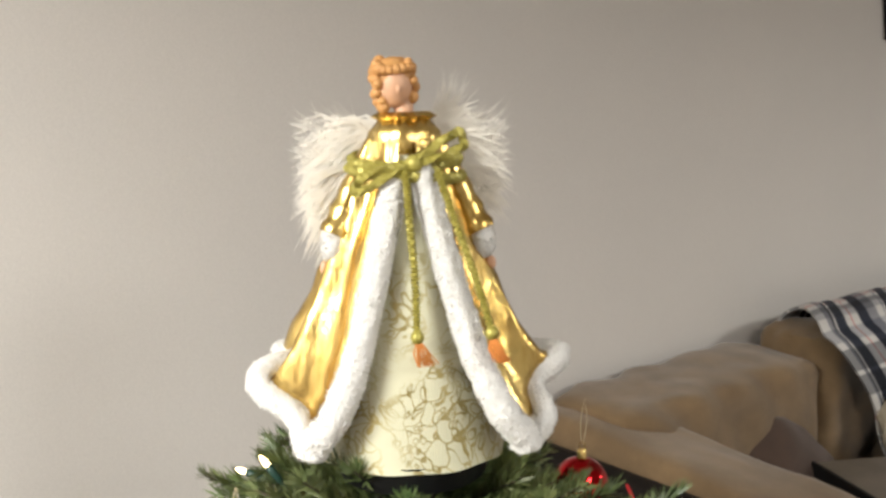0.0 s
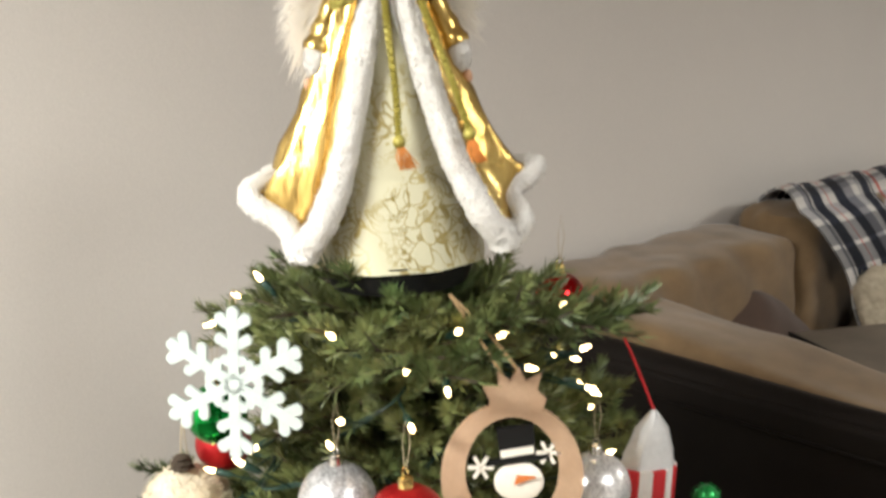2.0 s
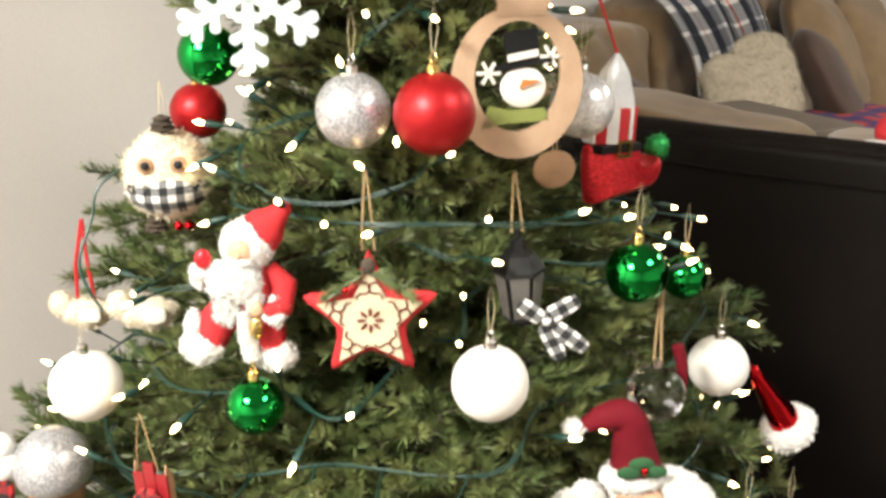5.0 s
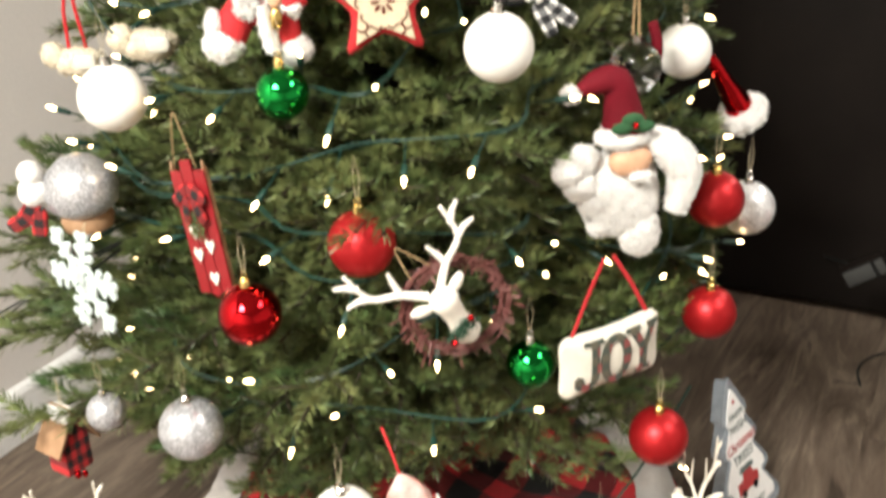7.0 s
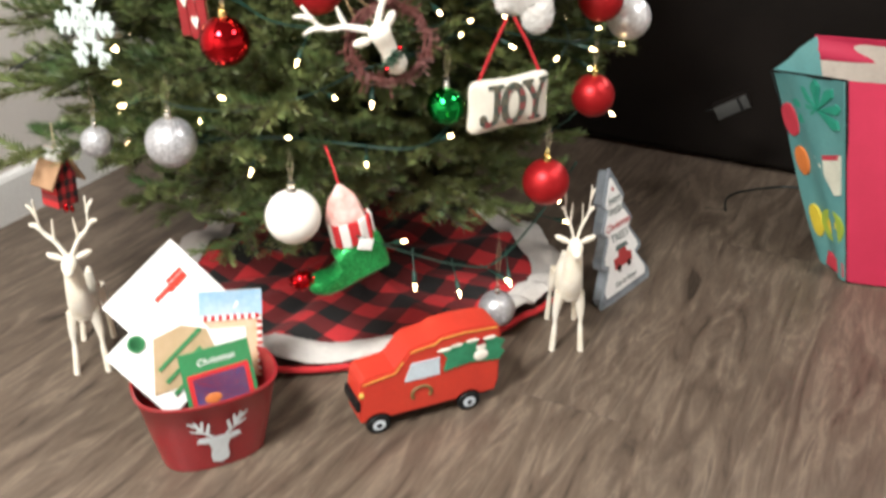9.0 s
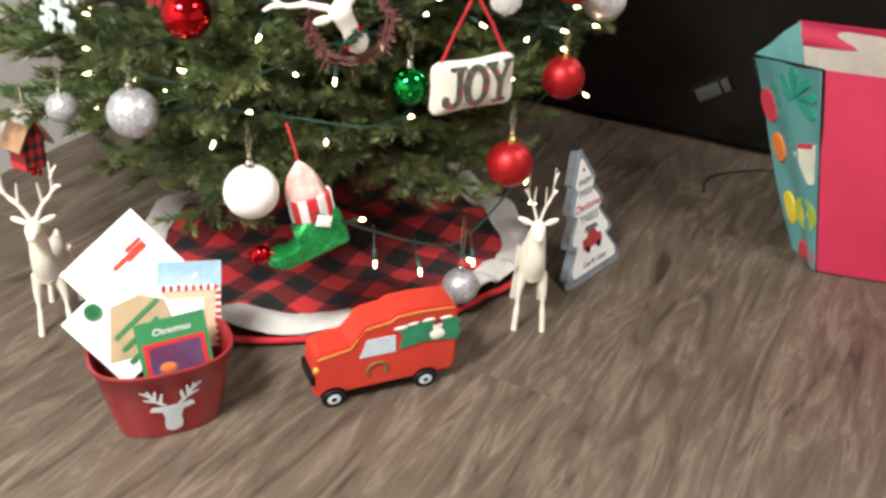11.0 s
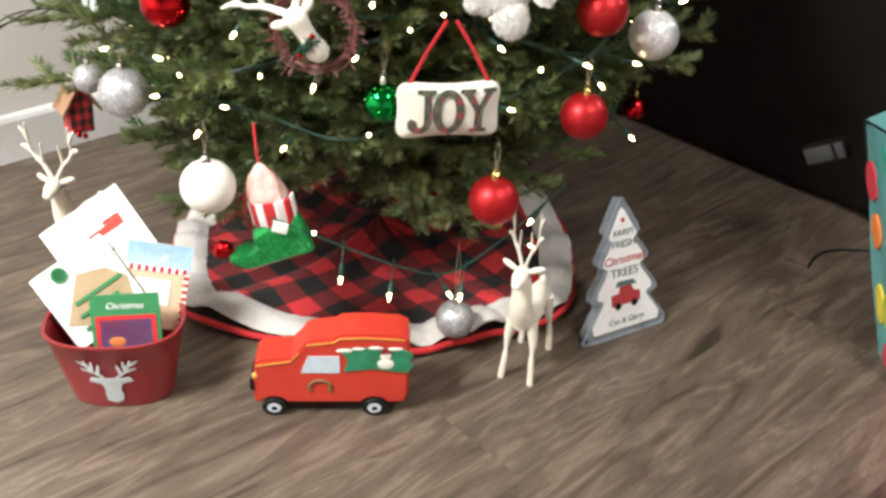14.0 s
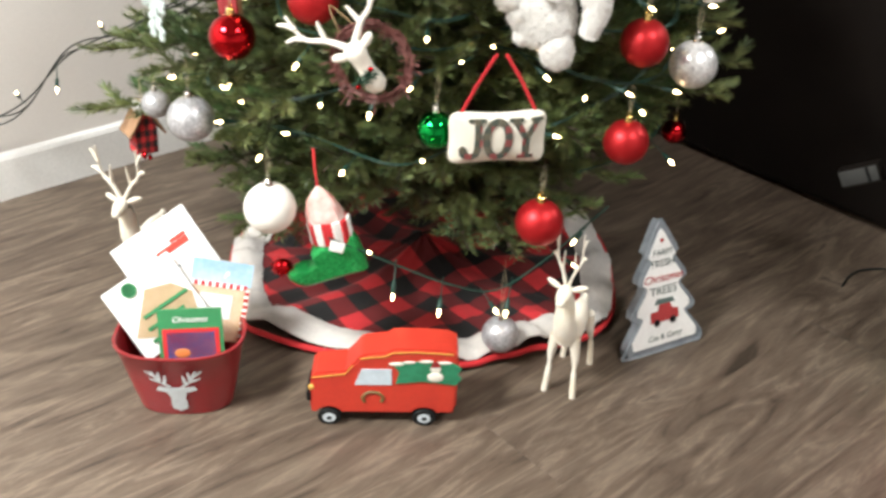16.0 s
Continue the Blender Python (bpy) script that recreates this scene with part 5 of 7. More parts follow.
def cabin():
    x, y, z = -1.061, 0.416, 0.255
    hang(x, y, z + 0.04, 0.05)
    o = thing("cabin_ornament", facing(x, y, z, -4, 4) @ Matrix.Diagonal((0.74, 0.8, 1.06, 1)), "little plaid cabin ornament with snowy brown roof", "house ornament")
    part("wall_block", box(0.058, 0.05, 0.052, 0.003, at=(0, 0, 0.030)), M_BUFFSMALL, o, "red and black checked walls")
    for sx in (-1, 1):
        roof = part("roof_side", box(0.072, 0.066, 0.005, 0.0015, at=(0, 0, 0)), M_WOOD, o, "brown roof panel")
        roof.matrix_basis = pose(sx * 0.0245, 0, 0.069, 0, sx * 50, 0)
        part("snow", cushion(0.022, 0.068, 0.007, 3, n=6, rough=0.004, seed=sx + 2), M_FUR, roof).matrix_basis = pose(-sx * 0.025, 0, 0.004)
    part("gable", slab([(-0.028, 0.056), (0.028, 0.056), (0, 0.088)], 0.05, (0, -0.025, 0)), M_BUFFSMALL, o)
    part("berry", ball(0.007, (-0.012, -0.028, 0.004), 12, 8), M_REDSHINE, o)
    part("berry", ball(0.006, (0.002, -0.030, 0.0), 12, 8), M_REDSHINE, o)
    loop_string(o, 0.092, 0.14, 0.003, M_STRING, 0.0007)


cabin()


def snow_globe():
    x, y, z = -0.970, 0.470, 0.628
    hang(x, y, z + 0.04, 0.05)
    o = thing("globe_ornament", facing(x, y, z, -60), "grey glitter globe ornament on a tan base with plaid bow", "globe ornament")
    part("base", lathe([(0.020, 0), (0.030, 0.004), (0.033, 0.016), (0.028, 0.026)], 24), M_WOOD, o)
    part("globe", lathe([(0.026, 0.022), (0.042, 0.036), (0.046, 0.056), (0.040, 0.078), (0.022, 0.094), (0, 0.099)], 28), M_SILVER, o)
    part("figure", join([(ball(0.016, (-0.052, -0.014, 0.084), 14, 10), 0, None), (ball(0.020, (-0.052, -0.014, 0.060), 14, 10), 0, None)]), M_FUR, o)
    for px, pz, ang in ((-0.060, 0.040, 40), (-0.072, 0.026, 65), (-0.052, 0.022, 10)):
        part("bow_loop", cushion(0.020, 0.010, 0.042, 3.5, n=5, rough=0.002, seed=6), M_BUFFSMALL, o).matrix_basis = pose(px, -0.022, pz, 0, ang, 0)


snow_globe()


def plush(x, y, z, yaw, ribbon, label):
    hang(x, y, z, 0.035)
    o = thing("plush_ornament", facing(x, y, z, yaw), label, "plush ornament", "plush ornaments")
    part("body", furry(ball(0.026, (0, 0, 0), 16, 12, (1.4, 0.9, 0.8)), 500, 0.006), M_SHAGW, o)
    part("head", furry(ball(0.018, (-0.034, 0, 0.012), 14, 10), 300, 0.005), M_SHAGW, o)
    part("bow", cushion(0.03, 0.012, 0.022, 3, n=5, at=(0.012, -0.022, 0.004), rough=0.003, seed=8), M_CREAM, o)
    if ribbon:
        for sx in (-1, 1):
            part("ribbon", tube([(sx * 0.012, 0, 0.014), (sx * 0.008, 0, 0.07), (0.006, 0.004, 0.13)], 0.0028, 5), M_RED, o, "red ribbon")


plush(-1.120, 0.640, 0.785, -55, True, "tan plush ornament hanging by a red ribbon")
plush(-0.960, 0.620, 0.826, -50, False, "tan plush ornament tucked between the twigs")


def glass_ball():
    x, y, z = -0.390, 0.860, 0.776
    hang(x, y, z, 0.034)
    o = thing("glass_ball_ornament", pose(x, y, z), "clear glass ball ornament with red ribbon beside it", "ball ornament")
    m, nt, p = nodes_of("clear_glass")
    p.inputs["Transmission Weight"].default_value, p.inputs["Roughness"].default_value, p.inputs["IOR"].default_value = 1.0, 0.06, 1.42
    part("ball", ball(0.033, (0, 0, 0), 28, 20), m, o)
    part("cap", lathe([(0.007, 0.031), (0.007, 0.040), (0, 0.041)], 12), M_CAPS, o)
    part("ribbon", tube(smooth_line([(0.012, 0.026, 0.05), (0.018, 0.03, 0.02), (0.014, 0.034, -0.02)], 4), 0.007, 8), M_WINE, o, "dark red ribbon")
    loop_string(o, 0.04, 0.13, 0.004, M_JUTE, 0.0018)


glass_ball()


def hat_ornament():
    x, y, z = -0.320, 1.120, 0.650
    hang(x, y, z, 0.04)
    o = thing("hat_ornament", facing(x, y, z, -38, -34), "shiny red cone hat ornament with fluffy white brim", "hat ornament")
    part("cone", lathe([(0.022, -0.012), (0.019, 0.015), (0.015, 0.035), (0.013, 0.055), (0.009, 0.085), (0.006, 0.10), (0, 0.105)], 18, lambda a, k: 1 + 0.08 * math.sin(3 * a + 2.3 * k)), M_REDSHINE, o)
    part("brim", furry(lathe([(0.020, -0.030), (0.034, -0.026), (0.038, -0.014), (0.032, -0.002), (0.020, 0.0)], 20), 1800, 0.006, 0.0014), M_FUR, o, "fluffy white brim")


hat_ornament()


def wood_disc():
    x, y, z = -0.520, 0.850, 1.018
    hang(x, y, z, 0.022)
    o = thing("wood_disc_ornament", facing(x, y, z, -40), "small plain wooden disc ornament below the wood ring", "wood ornament")
    part("disc", ball(0.022, (0, 0, 0), 24, 10, (1.15, 0.18, 1)), M_WOOD, o)
    loop_string(o, 0.02, 0.06, 0.003, M_JUTE, 0.0008)


wood_disc()


# ---- the angel on the tree top: one mesh ----
def brocade():
    m, nt, p = nodes_of("cream_brocade")
    v = coords(nt)
    warp = noise_tex(nt, v, 16.0, 2.0)
    add = nt.nodes.new("ShaderNodeMix")
    add.data_type, add.blend_type = "RGBA", "LINEAR_LIGHT"
    add.inputs[0].default_value = 0.045
    nt.links.new(v, add.inputs[6])
    nt.links.new(warp.outputs["Color"], add.inputs[7])
    vor = nt.nodes.new("ShaderNodeTexVoronoi")
    vor.feature = "DISTANCE_TO_EDGE"
    vor.inputs["Scale"].default_value = 46.0
    nt.links.new(add.outputs[2], vor.inputs["Vector"])
    ring = nt.nodes.new("ShaderNodeTexVoronoi")
    ring.inputs["Scale"].default_value = 60.0
    nt.links.new(add.outputs[2], ring.inputs["Vector"])
    rings = ramp(nt, ring.outputs["Distance"], [(0.26, (0, 0, 0)), (0.30, (1, 1, 1)), (0.36, (1, 1, 1)), (0.41, (0, 0, 0))])
    big = noise_tex(nt, v, 11.0, 2.0)
    where = ramp(nt, big.outputs[0], [(0.38, (0, 0, 0)), (0.48, (1, 1, 1))])
    line = ramp(nt, vor.outputs["Distance"], [(0.02, (1, 1, 1)), (0.06, (0, 0, 0))])
    mask = mixc(nt, 1.0, mixc(nt, 1.0, line, rings, "LIGHTEN"), where, "MULTIPLY")
    col = mixc(nt, mask, (0.50, 0.48, 0.34), (0.38, 0.31, 0.13))
    nt.links.new(col, p.inputs["Base Color"])
    nt.links.new(math_node(nt, "MULTIPLY", mask, 0.7), p.inputs["Metallic"])
    nt.links.new(ramp(nt, mask, [(0, (0.5, 0.5, 0.5)), (1, (0.28, 0.28, 0.28))]), p.inputs["Roughness"])
    fine = noise_tex(nt, v, 500.0, 2.0)
    bump(nt, p, fine.outputs[0], 0.25, 0.001)
    return m


def lame():
    m, nt, p = nodes_of("gold_lame")
    v = coords(nt)
    mp = nt.nodes.new("ShaderNodeMapping")
    mp.inputs["Scale"].default_value = (1.0, 1.0, 0.32)
    nt.links.new(v, mp.inputs[0])
    w, f = noise_tex(nt, mp.outputs[0], 26.0, 3.0), noise_tex(nt, v, 300.0, 2.0)
    nt.links.new(ramp(nt, w.outputs[0], [(0.35, (0.48, 0.31, 0.085)), (0.65, (0.74, 0.55, 0.20))]), p.inputs["Base Color"])
    p.inputs["Metallic"].default_value, p.inputs["Roughness"].default_value = 1.0, 0.27
    bump(nt, p, mixc(nt, 0.05, w.outputs["Color"], f.outputs["Color"]), 0.6, 0.010)
    return m


def feather_mat():
    m, nt, p = nodes_of("cream_feather")
    p.inputs["Base Color"].default_value = (0.86, 0.82, 0.75, 1)
    p.inputs["Roughness"].default_value = 0.9
    p.inputs["Transmission Weight"].default_value = 0.35
    return m


def cord(points, r, turns):
    """Two strands twisted round a line."""
    line = smooth_line(points, 14)
    bm = bmesh.new()
    for ph in (0.0, 2.094, 4.189):
        strand = []
        for k, p in enumerate(line):
            d = (line[min(k + 1, len(line) - 1)] - line[max(k - 1, 0)]).normalized()
            a = d.cross(Vector((0.3, 1, 0.2))).normalized()
            b = d.cross(a)
            an = ph + turns * 6.283 * k / len(line)
            strand.append(p + (a * math.cos(an) + b * math.sin(an)) * r * 0.55)
        tube(strand, r * 0.62, 5, bm)
    return bm


def angel():
    P = []
    # inner skirt and stand
    skirt = [(0.110, 0.0), (0.109, 0.004), (0.102, 0.05), (0.090, 0.12), (0.074, 0.20), (0.054, 0.27), (0.038, 0.325), (0.034, 0.34)]
    P.append((lathe(skirt, 72, lambda a, k: 1 + 0.018 * math.sin(9 * a + 0.6 * k) * max(0, 1 - k / 6), sy=0.92), 0, None))
    P.append((lathe([(0.080, -0.030), (0.086, -0.028), (0.100, 0.006)], 40), 6, None))
    # cloak: an open shell round the back
    zs = [0.045, 0.055, 0.09, 0.14, 0.19, 0.24, 0.29, 0.33, 0.352]
    rs = [0.148, 0.146, 0.136, 0.114, 0.094, 0.078, 0.061, 0.050, 0.043]
    opens = [55, 53, 43, 36, 32, 27, 21, 15, 12]
    N = 96

    def shell(u, k, grow=0.0):
        t = k / (len(zs) - 1)
        half = 180 - opens[k]
        a = radians(90 + (u * 2 - 1) * half)
        fold = 1 + (0.085 * (1 - t) + 0.075) * math.sin(u * 46 + 1.6 * math.sin(5 * u + t * 4)) * min(1, 8 * u, 8 * (1 - u)) + 0.05 * (1 - t) * math.sin(u * 17 + 2 * t)
        r = rs[k] * fold + grow
        dip = 0.035 * (1 - t) * (math.cos(a - radians(90)) * 0.5 + 0.5)
        front = max(0.0, -math.sin(a))
        return Vector((r * math.cos(a), r * 0.9 * math.sin(a), zs[k] + (1 - t) ** 2 * (0.055 - 0.135 * front)))

    bm = bmesh.new()
    g = [[bm.verts.new(shell(i / N, k)) for k in range(len(zs))] for i in range(N + 1)]
    for i in range(N):
        for k in range(len(zs) - 1):
            bm.faces.new((g[i][k], g[i + 1][k], g[i + 1][k + 1], g[i][k + 1]))
    bmesh.ops.subdivide_edges(bm, edges=bm.edges, cuts=1, use_grid_fill=True)
    bm.normal_update()
    for v in bm.verts:
        v.co += v.normal * (0.009 * noise.noise(Vector((v.co.x * 34, v.co.y * 34, v.co.z * 14))))
    bmesh.ops.recalc_face_normals(bm, faces=bm.faces)
    P.append((bm, 1, None))
    # fur along the front edges and the hem
    rnd = random.Random(5)
    for edge in (0.0, 1.0):
        line = smooth_line([shell(edge, k) + Vector((0, -0.008, 0)) for k in range(len(zs) - 1)], 4)
        rad = [0.0180 - 0.0035 * (k / len(line)) + rnd.uniform(-0.0008, 0.0008) for k in range(len(line))]
        t = tube(line, rad, 12)
        P.append((furry(t, 5200, 0.0034, 0.0011, 7), 2, None))
    hem = [shell(i / N, 0, 0.003) for i in range(0, N + 1, 1)]
    P.append((furry(tube(hem, 0.0150, 10), 8000, 0.0034, 0.0011, 8), 2, None))
    # sleeves, cuffs and palms
    for sx in (-1, 1):
        arm = smooth_line([(sx * 0.034, 0.0, 0.352), (sx * 0.053, -0.002, 0.318), (sx * 0.070, -0.008, 0.28), (sx * 0.084, -0.014, 0.250)], 5)
        bm = tube(arm, [0.010 + 0.008 * (k / len(arm)) * (1 + 0.25 * math.sin(k * 1.9)) for k in range(len(arm))], 16)
        P.append((bm, 1, None))
        P.append((furry(ball(0.017, (sx * 0.085, -0.014, 0.240), 16, 12, (0.85, 0.9, 1.35)), 1400, 0.0036, 0.0010), 2, None))
        P.append((ball(0.006, (sx * 0.095, -0.018, 0.214), 10, 8, (1, 0.6, 1.4)), 3, None))
    # bodice, ruffle, neck, plain head and curled hair
    P.append((lathe([(0.036, 0.325), (0.042, 0.345), (0.040, 0.362), (0.030, 0.374), (0.016, 0.378)], 30, lambda a, k: 1 + 0.05 * math.sin(8 * a + k), sy=0.8), 1, None))
    P.append((lathe([(0.022, 0.371), (0.034, 0.379), (0.026, 0.384), (0.014, 0.381)], 40, lambda a, k: 1 + 0.14 * math.sin(9 * a), sy=0.85), 1, None))
    P.append((lathe([(0.016, 0.372), (0.011, 0.384), (0.0105, 0.398)], 16), 3, None))
    head = pose(-0.010, -0.004, 0.413, 6, -4, 8)
    P.append((ball(0.0215, (0, 0, 0), 24, 18, (0.92, 0.95, 1.18)), 3, head))
    P.append((ball(0.0045, (0, -0.021, -0.003), 10, 8, (0.7, 0.8, 1.2)), 3, head))
    P.append((ball(0.0235, (0, 0.005, 0.006), 24, 16, (1.0, 0.98, 1.06)), 4, head))
    for k in range(46):
        a = rnd.uniform(-0.6, math.pi + 0.6)
        zz = rnd.uniform(-0.026, 0.024)
        rr = 0.0235 * math.sqrt(max(0.1, 1 - (zz / 0.034) ** 2))
        P.append((ball(rnd.uniform(0.005, 0.0075), (rr * math.cos(a), rr * math.sin(a) + 0.003, zz + 0.003), 8, 6), 4, head))
    for k in range(9):
        a = math.pi + (k + 0.5) / 9 * math.pi
        P.append((ball(0.0058, (0.021 * math.cos(a), 0.017 * math.sin(a), 0.0185), 8, 6), 4, head))
    # cord round the waist with a bow and two hanging ends
    for zc, rr in ((0.318, 0.057), (0.332, 0.054)):
        P.append((cord([(rr * 1.12 * math.sin(a), -rr * 1.16 * math.cos(a), zc + 0.006 * math.sin(a * 1.0 + zc * 90)) for a in np.linspace(0, 6.2, 12)], 0.0062, 30), 5, None))
    P.append((ball(0.010, (0.006, -0.066, 0.330), 12, 8), 5, None))
    P.append((cord([(0.006, -0.066, 0.332), (0.032, -0.070, 0.350), (0.054, -0.064, 0.362), (0.060, -0.062, 0.348), (0.038, -0.070, 0.338), (0.008, -0.066, 0.330)], 0.0054, 22), 5, None))
    P.append((cord([(0.004, -0.066, 0.330), (-0.030, -0.070, 0.324), (-0.056, -0.058, 0.312), (-0.056, -0.062, 0.300), (-0.026, -0.070, 0.316), (0.004, -0.066, 0.328)], 0.0054, 22), 5, None))
    for pts, tip in (
        ([(-0.004, -0.070, 0.322), (-0.002, -0.082, 0.27), (0.002, -0.088, 0.21), (0.002, -0.099, 0.152)], (0.002, -0.100, 0.15)),
        ([(0.030, -0.072, 0.324), (0.046, -0.092, 0.27), (0.066, -0.104, 0.21), (0.080, -0.118, 0.158)], (0.080, -0.119, 0.156)),
    ):
        P.append((cord(pts, 0.0050, 22), 5, None))
        P.append((ball(0.0075, tip, 12, 8), 5, None))
        for k in range(26):
            d = Vector((rnd.uniform(-0.3, 0.8), rnd.uniform(-0.5, 0.1), -1)).normalized()
            P.append((tube([Vector(tip), Vector(tip) + d * 0.018, Vector(tip) + d * 0.018 + Vector((rnd.uniform(0, 0.012), 0, -0.014))], [0.0012, 0.001, 0.0006], 4), 7, None))
    # wings of loose feathers
    for sx in (-1, 1):
        bm = bmesh.new()
        for k in range(2300):
            f = rnd.random()
            root = Vector((sx * rnd.uniform(0.012, 0.04), 0.045 + rnd.uniform(-0.01, 0.012), 0.335 + rnd.uniform(-0.03, 0.03)))
            ang = radians(rnd.uniform(-30, 36) if sx < 0 else rnd.uniform(-20, 46))
            ln = rnd.uniform(0.05, 0.112) * (1.0 if ang < 0.3 else 0.85)
            d = Vector((sx * math.cos(ang), rnd.uniform(-0.1, 0.3), math.sin(ang))).normalized()
            sag = Vector((-sx * 0.12 * ln, 0, -0.55 * ln if sx < 0 else -0.40 * ln)) * rnd.uniform(0.5, 1.2)
            side = Vector((-d.z * sx, 0, d.x * sx)).normalized() * rnd.uniform(0.0005, 0.0022)
            pts = [root + d * ln * t + sag * t * t + Vector((0, 0, 0.006 * math.sin(5 * t + k))) for t in (0, 0.35, 0.7, 1.0)]
            w = (0.3, 1.0, 0.8, 0.05)
            vs = [(bm.verts.new(p - side * q), bm.verts.new(p + side * q)) for p, q in zip(pts, w)]
            for a, b in zip(vs, vs[1:]):
                bm.faces.new((a[0], a[1], b[1], b[0]))
        for k in range(700):
            root = Vector((sx * rnd.uniform(0.05, 0.115), 0.05 + rnd.uniform(-0.01, 0.02), 0.335 + rnd.uniform(-0.05, 0.045)))
            d = Vector((sx * rnd.uniform(0.2, 1), rnd.uniform(-0.4, 0.4), rnd.uniform(-0.6, 0.9))).normalized()
            sd = d.orthogonal().normalized() * 0.0005
            bm.faces.new((bm.verts.new(root - sd), bm.verts.new(root + sd), bm.verts.new(root + d * rnd.uniform(0.012, 0.035))))
        if sx > 0:
            for k in range(70):
                root = Vector((rnd.uniform(0.03, 0.06), 0.05, rnd.uniform(0.36, 0.385)))
                tip = Vector((rnd.uniform(0.045, 0.085), 0.05, rnd.uniform(0.39, 0.435)))
                sd = Vector((0.0011, 0, 0.0004))
                bm.faces.new((bm.verts.new(root - sd), bm.verts.new(root + sd), bm.verts.new(tip)))
        P.append((bm, 8, None))
    ob = part("angel_tree_topper", join(P), [brocade(), lame(), M_FUR, M_SKIN, mat("blond_hair", (0.58, 0.30, 0.10), (0.48, 0.23, 0.07), 0.6, scale=60, fine=300, relief=0.5), mat("olive_gold_cord", (0.40, 0.35, 0.08), (0.30, 0.26, 0.05), 0.45, metal=0.35, scale=80), M_BLACK, mat("orange_tassel", (0.62, 0.22, 0.04), rough=0.7), feather_mat()])
    ob.matrix_basis = facing(-0.684, 0.774, 1.318, -36, -1.8) @ Matrix.Diagonal((0.83, 0.84, 0.85, 1))
    tagged(ob, "angel tree topper in gold cloak with white fur trim", "tree topper")


angel()


# ---- the string lights ----
def bulb_mesh():
    bm = lathe([(0.0022, 0), (0.0028, 0.003), (0.0028, 0.007), (0.0017, 0.0110), (0.0, 0.0145)], 8)
    me = bpy.data.meshes.new("bulb")
    bm.to_mesh(me)
    bm.free()
    me.shade_smooth()
    me.materials.append(M_BULB)
    return me


def socket_mesh():
    bm = lathe([(0.0011, -0.057), (0.0012, -0.021), (0.0018, -0.020), (0.0036, -0.017), (0.0042, -0.004), (0.0036, 0.001)], 8)
    me = bpy.data.meshes.new("socket")
    bm.to_mesh(me)
    bm.free()
    me.shade_smooth()
    me.materials.append(M_WIRE)
    return me


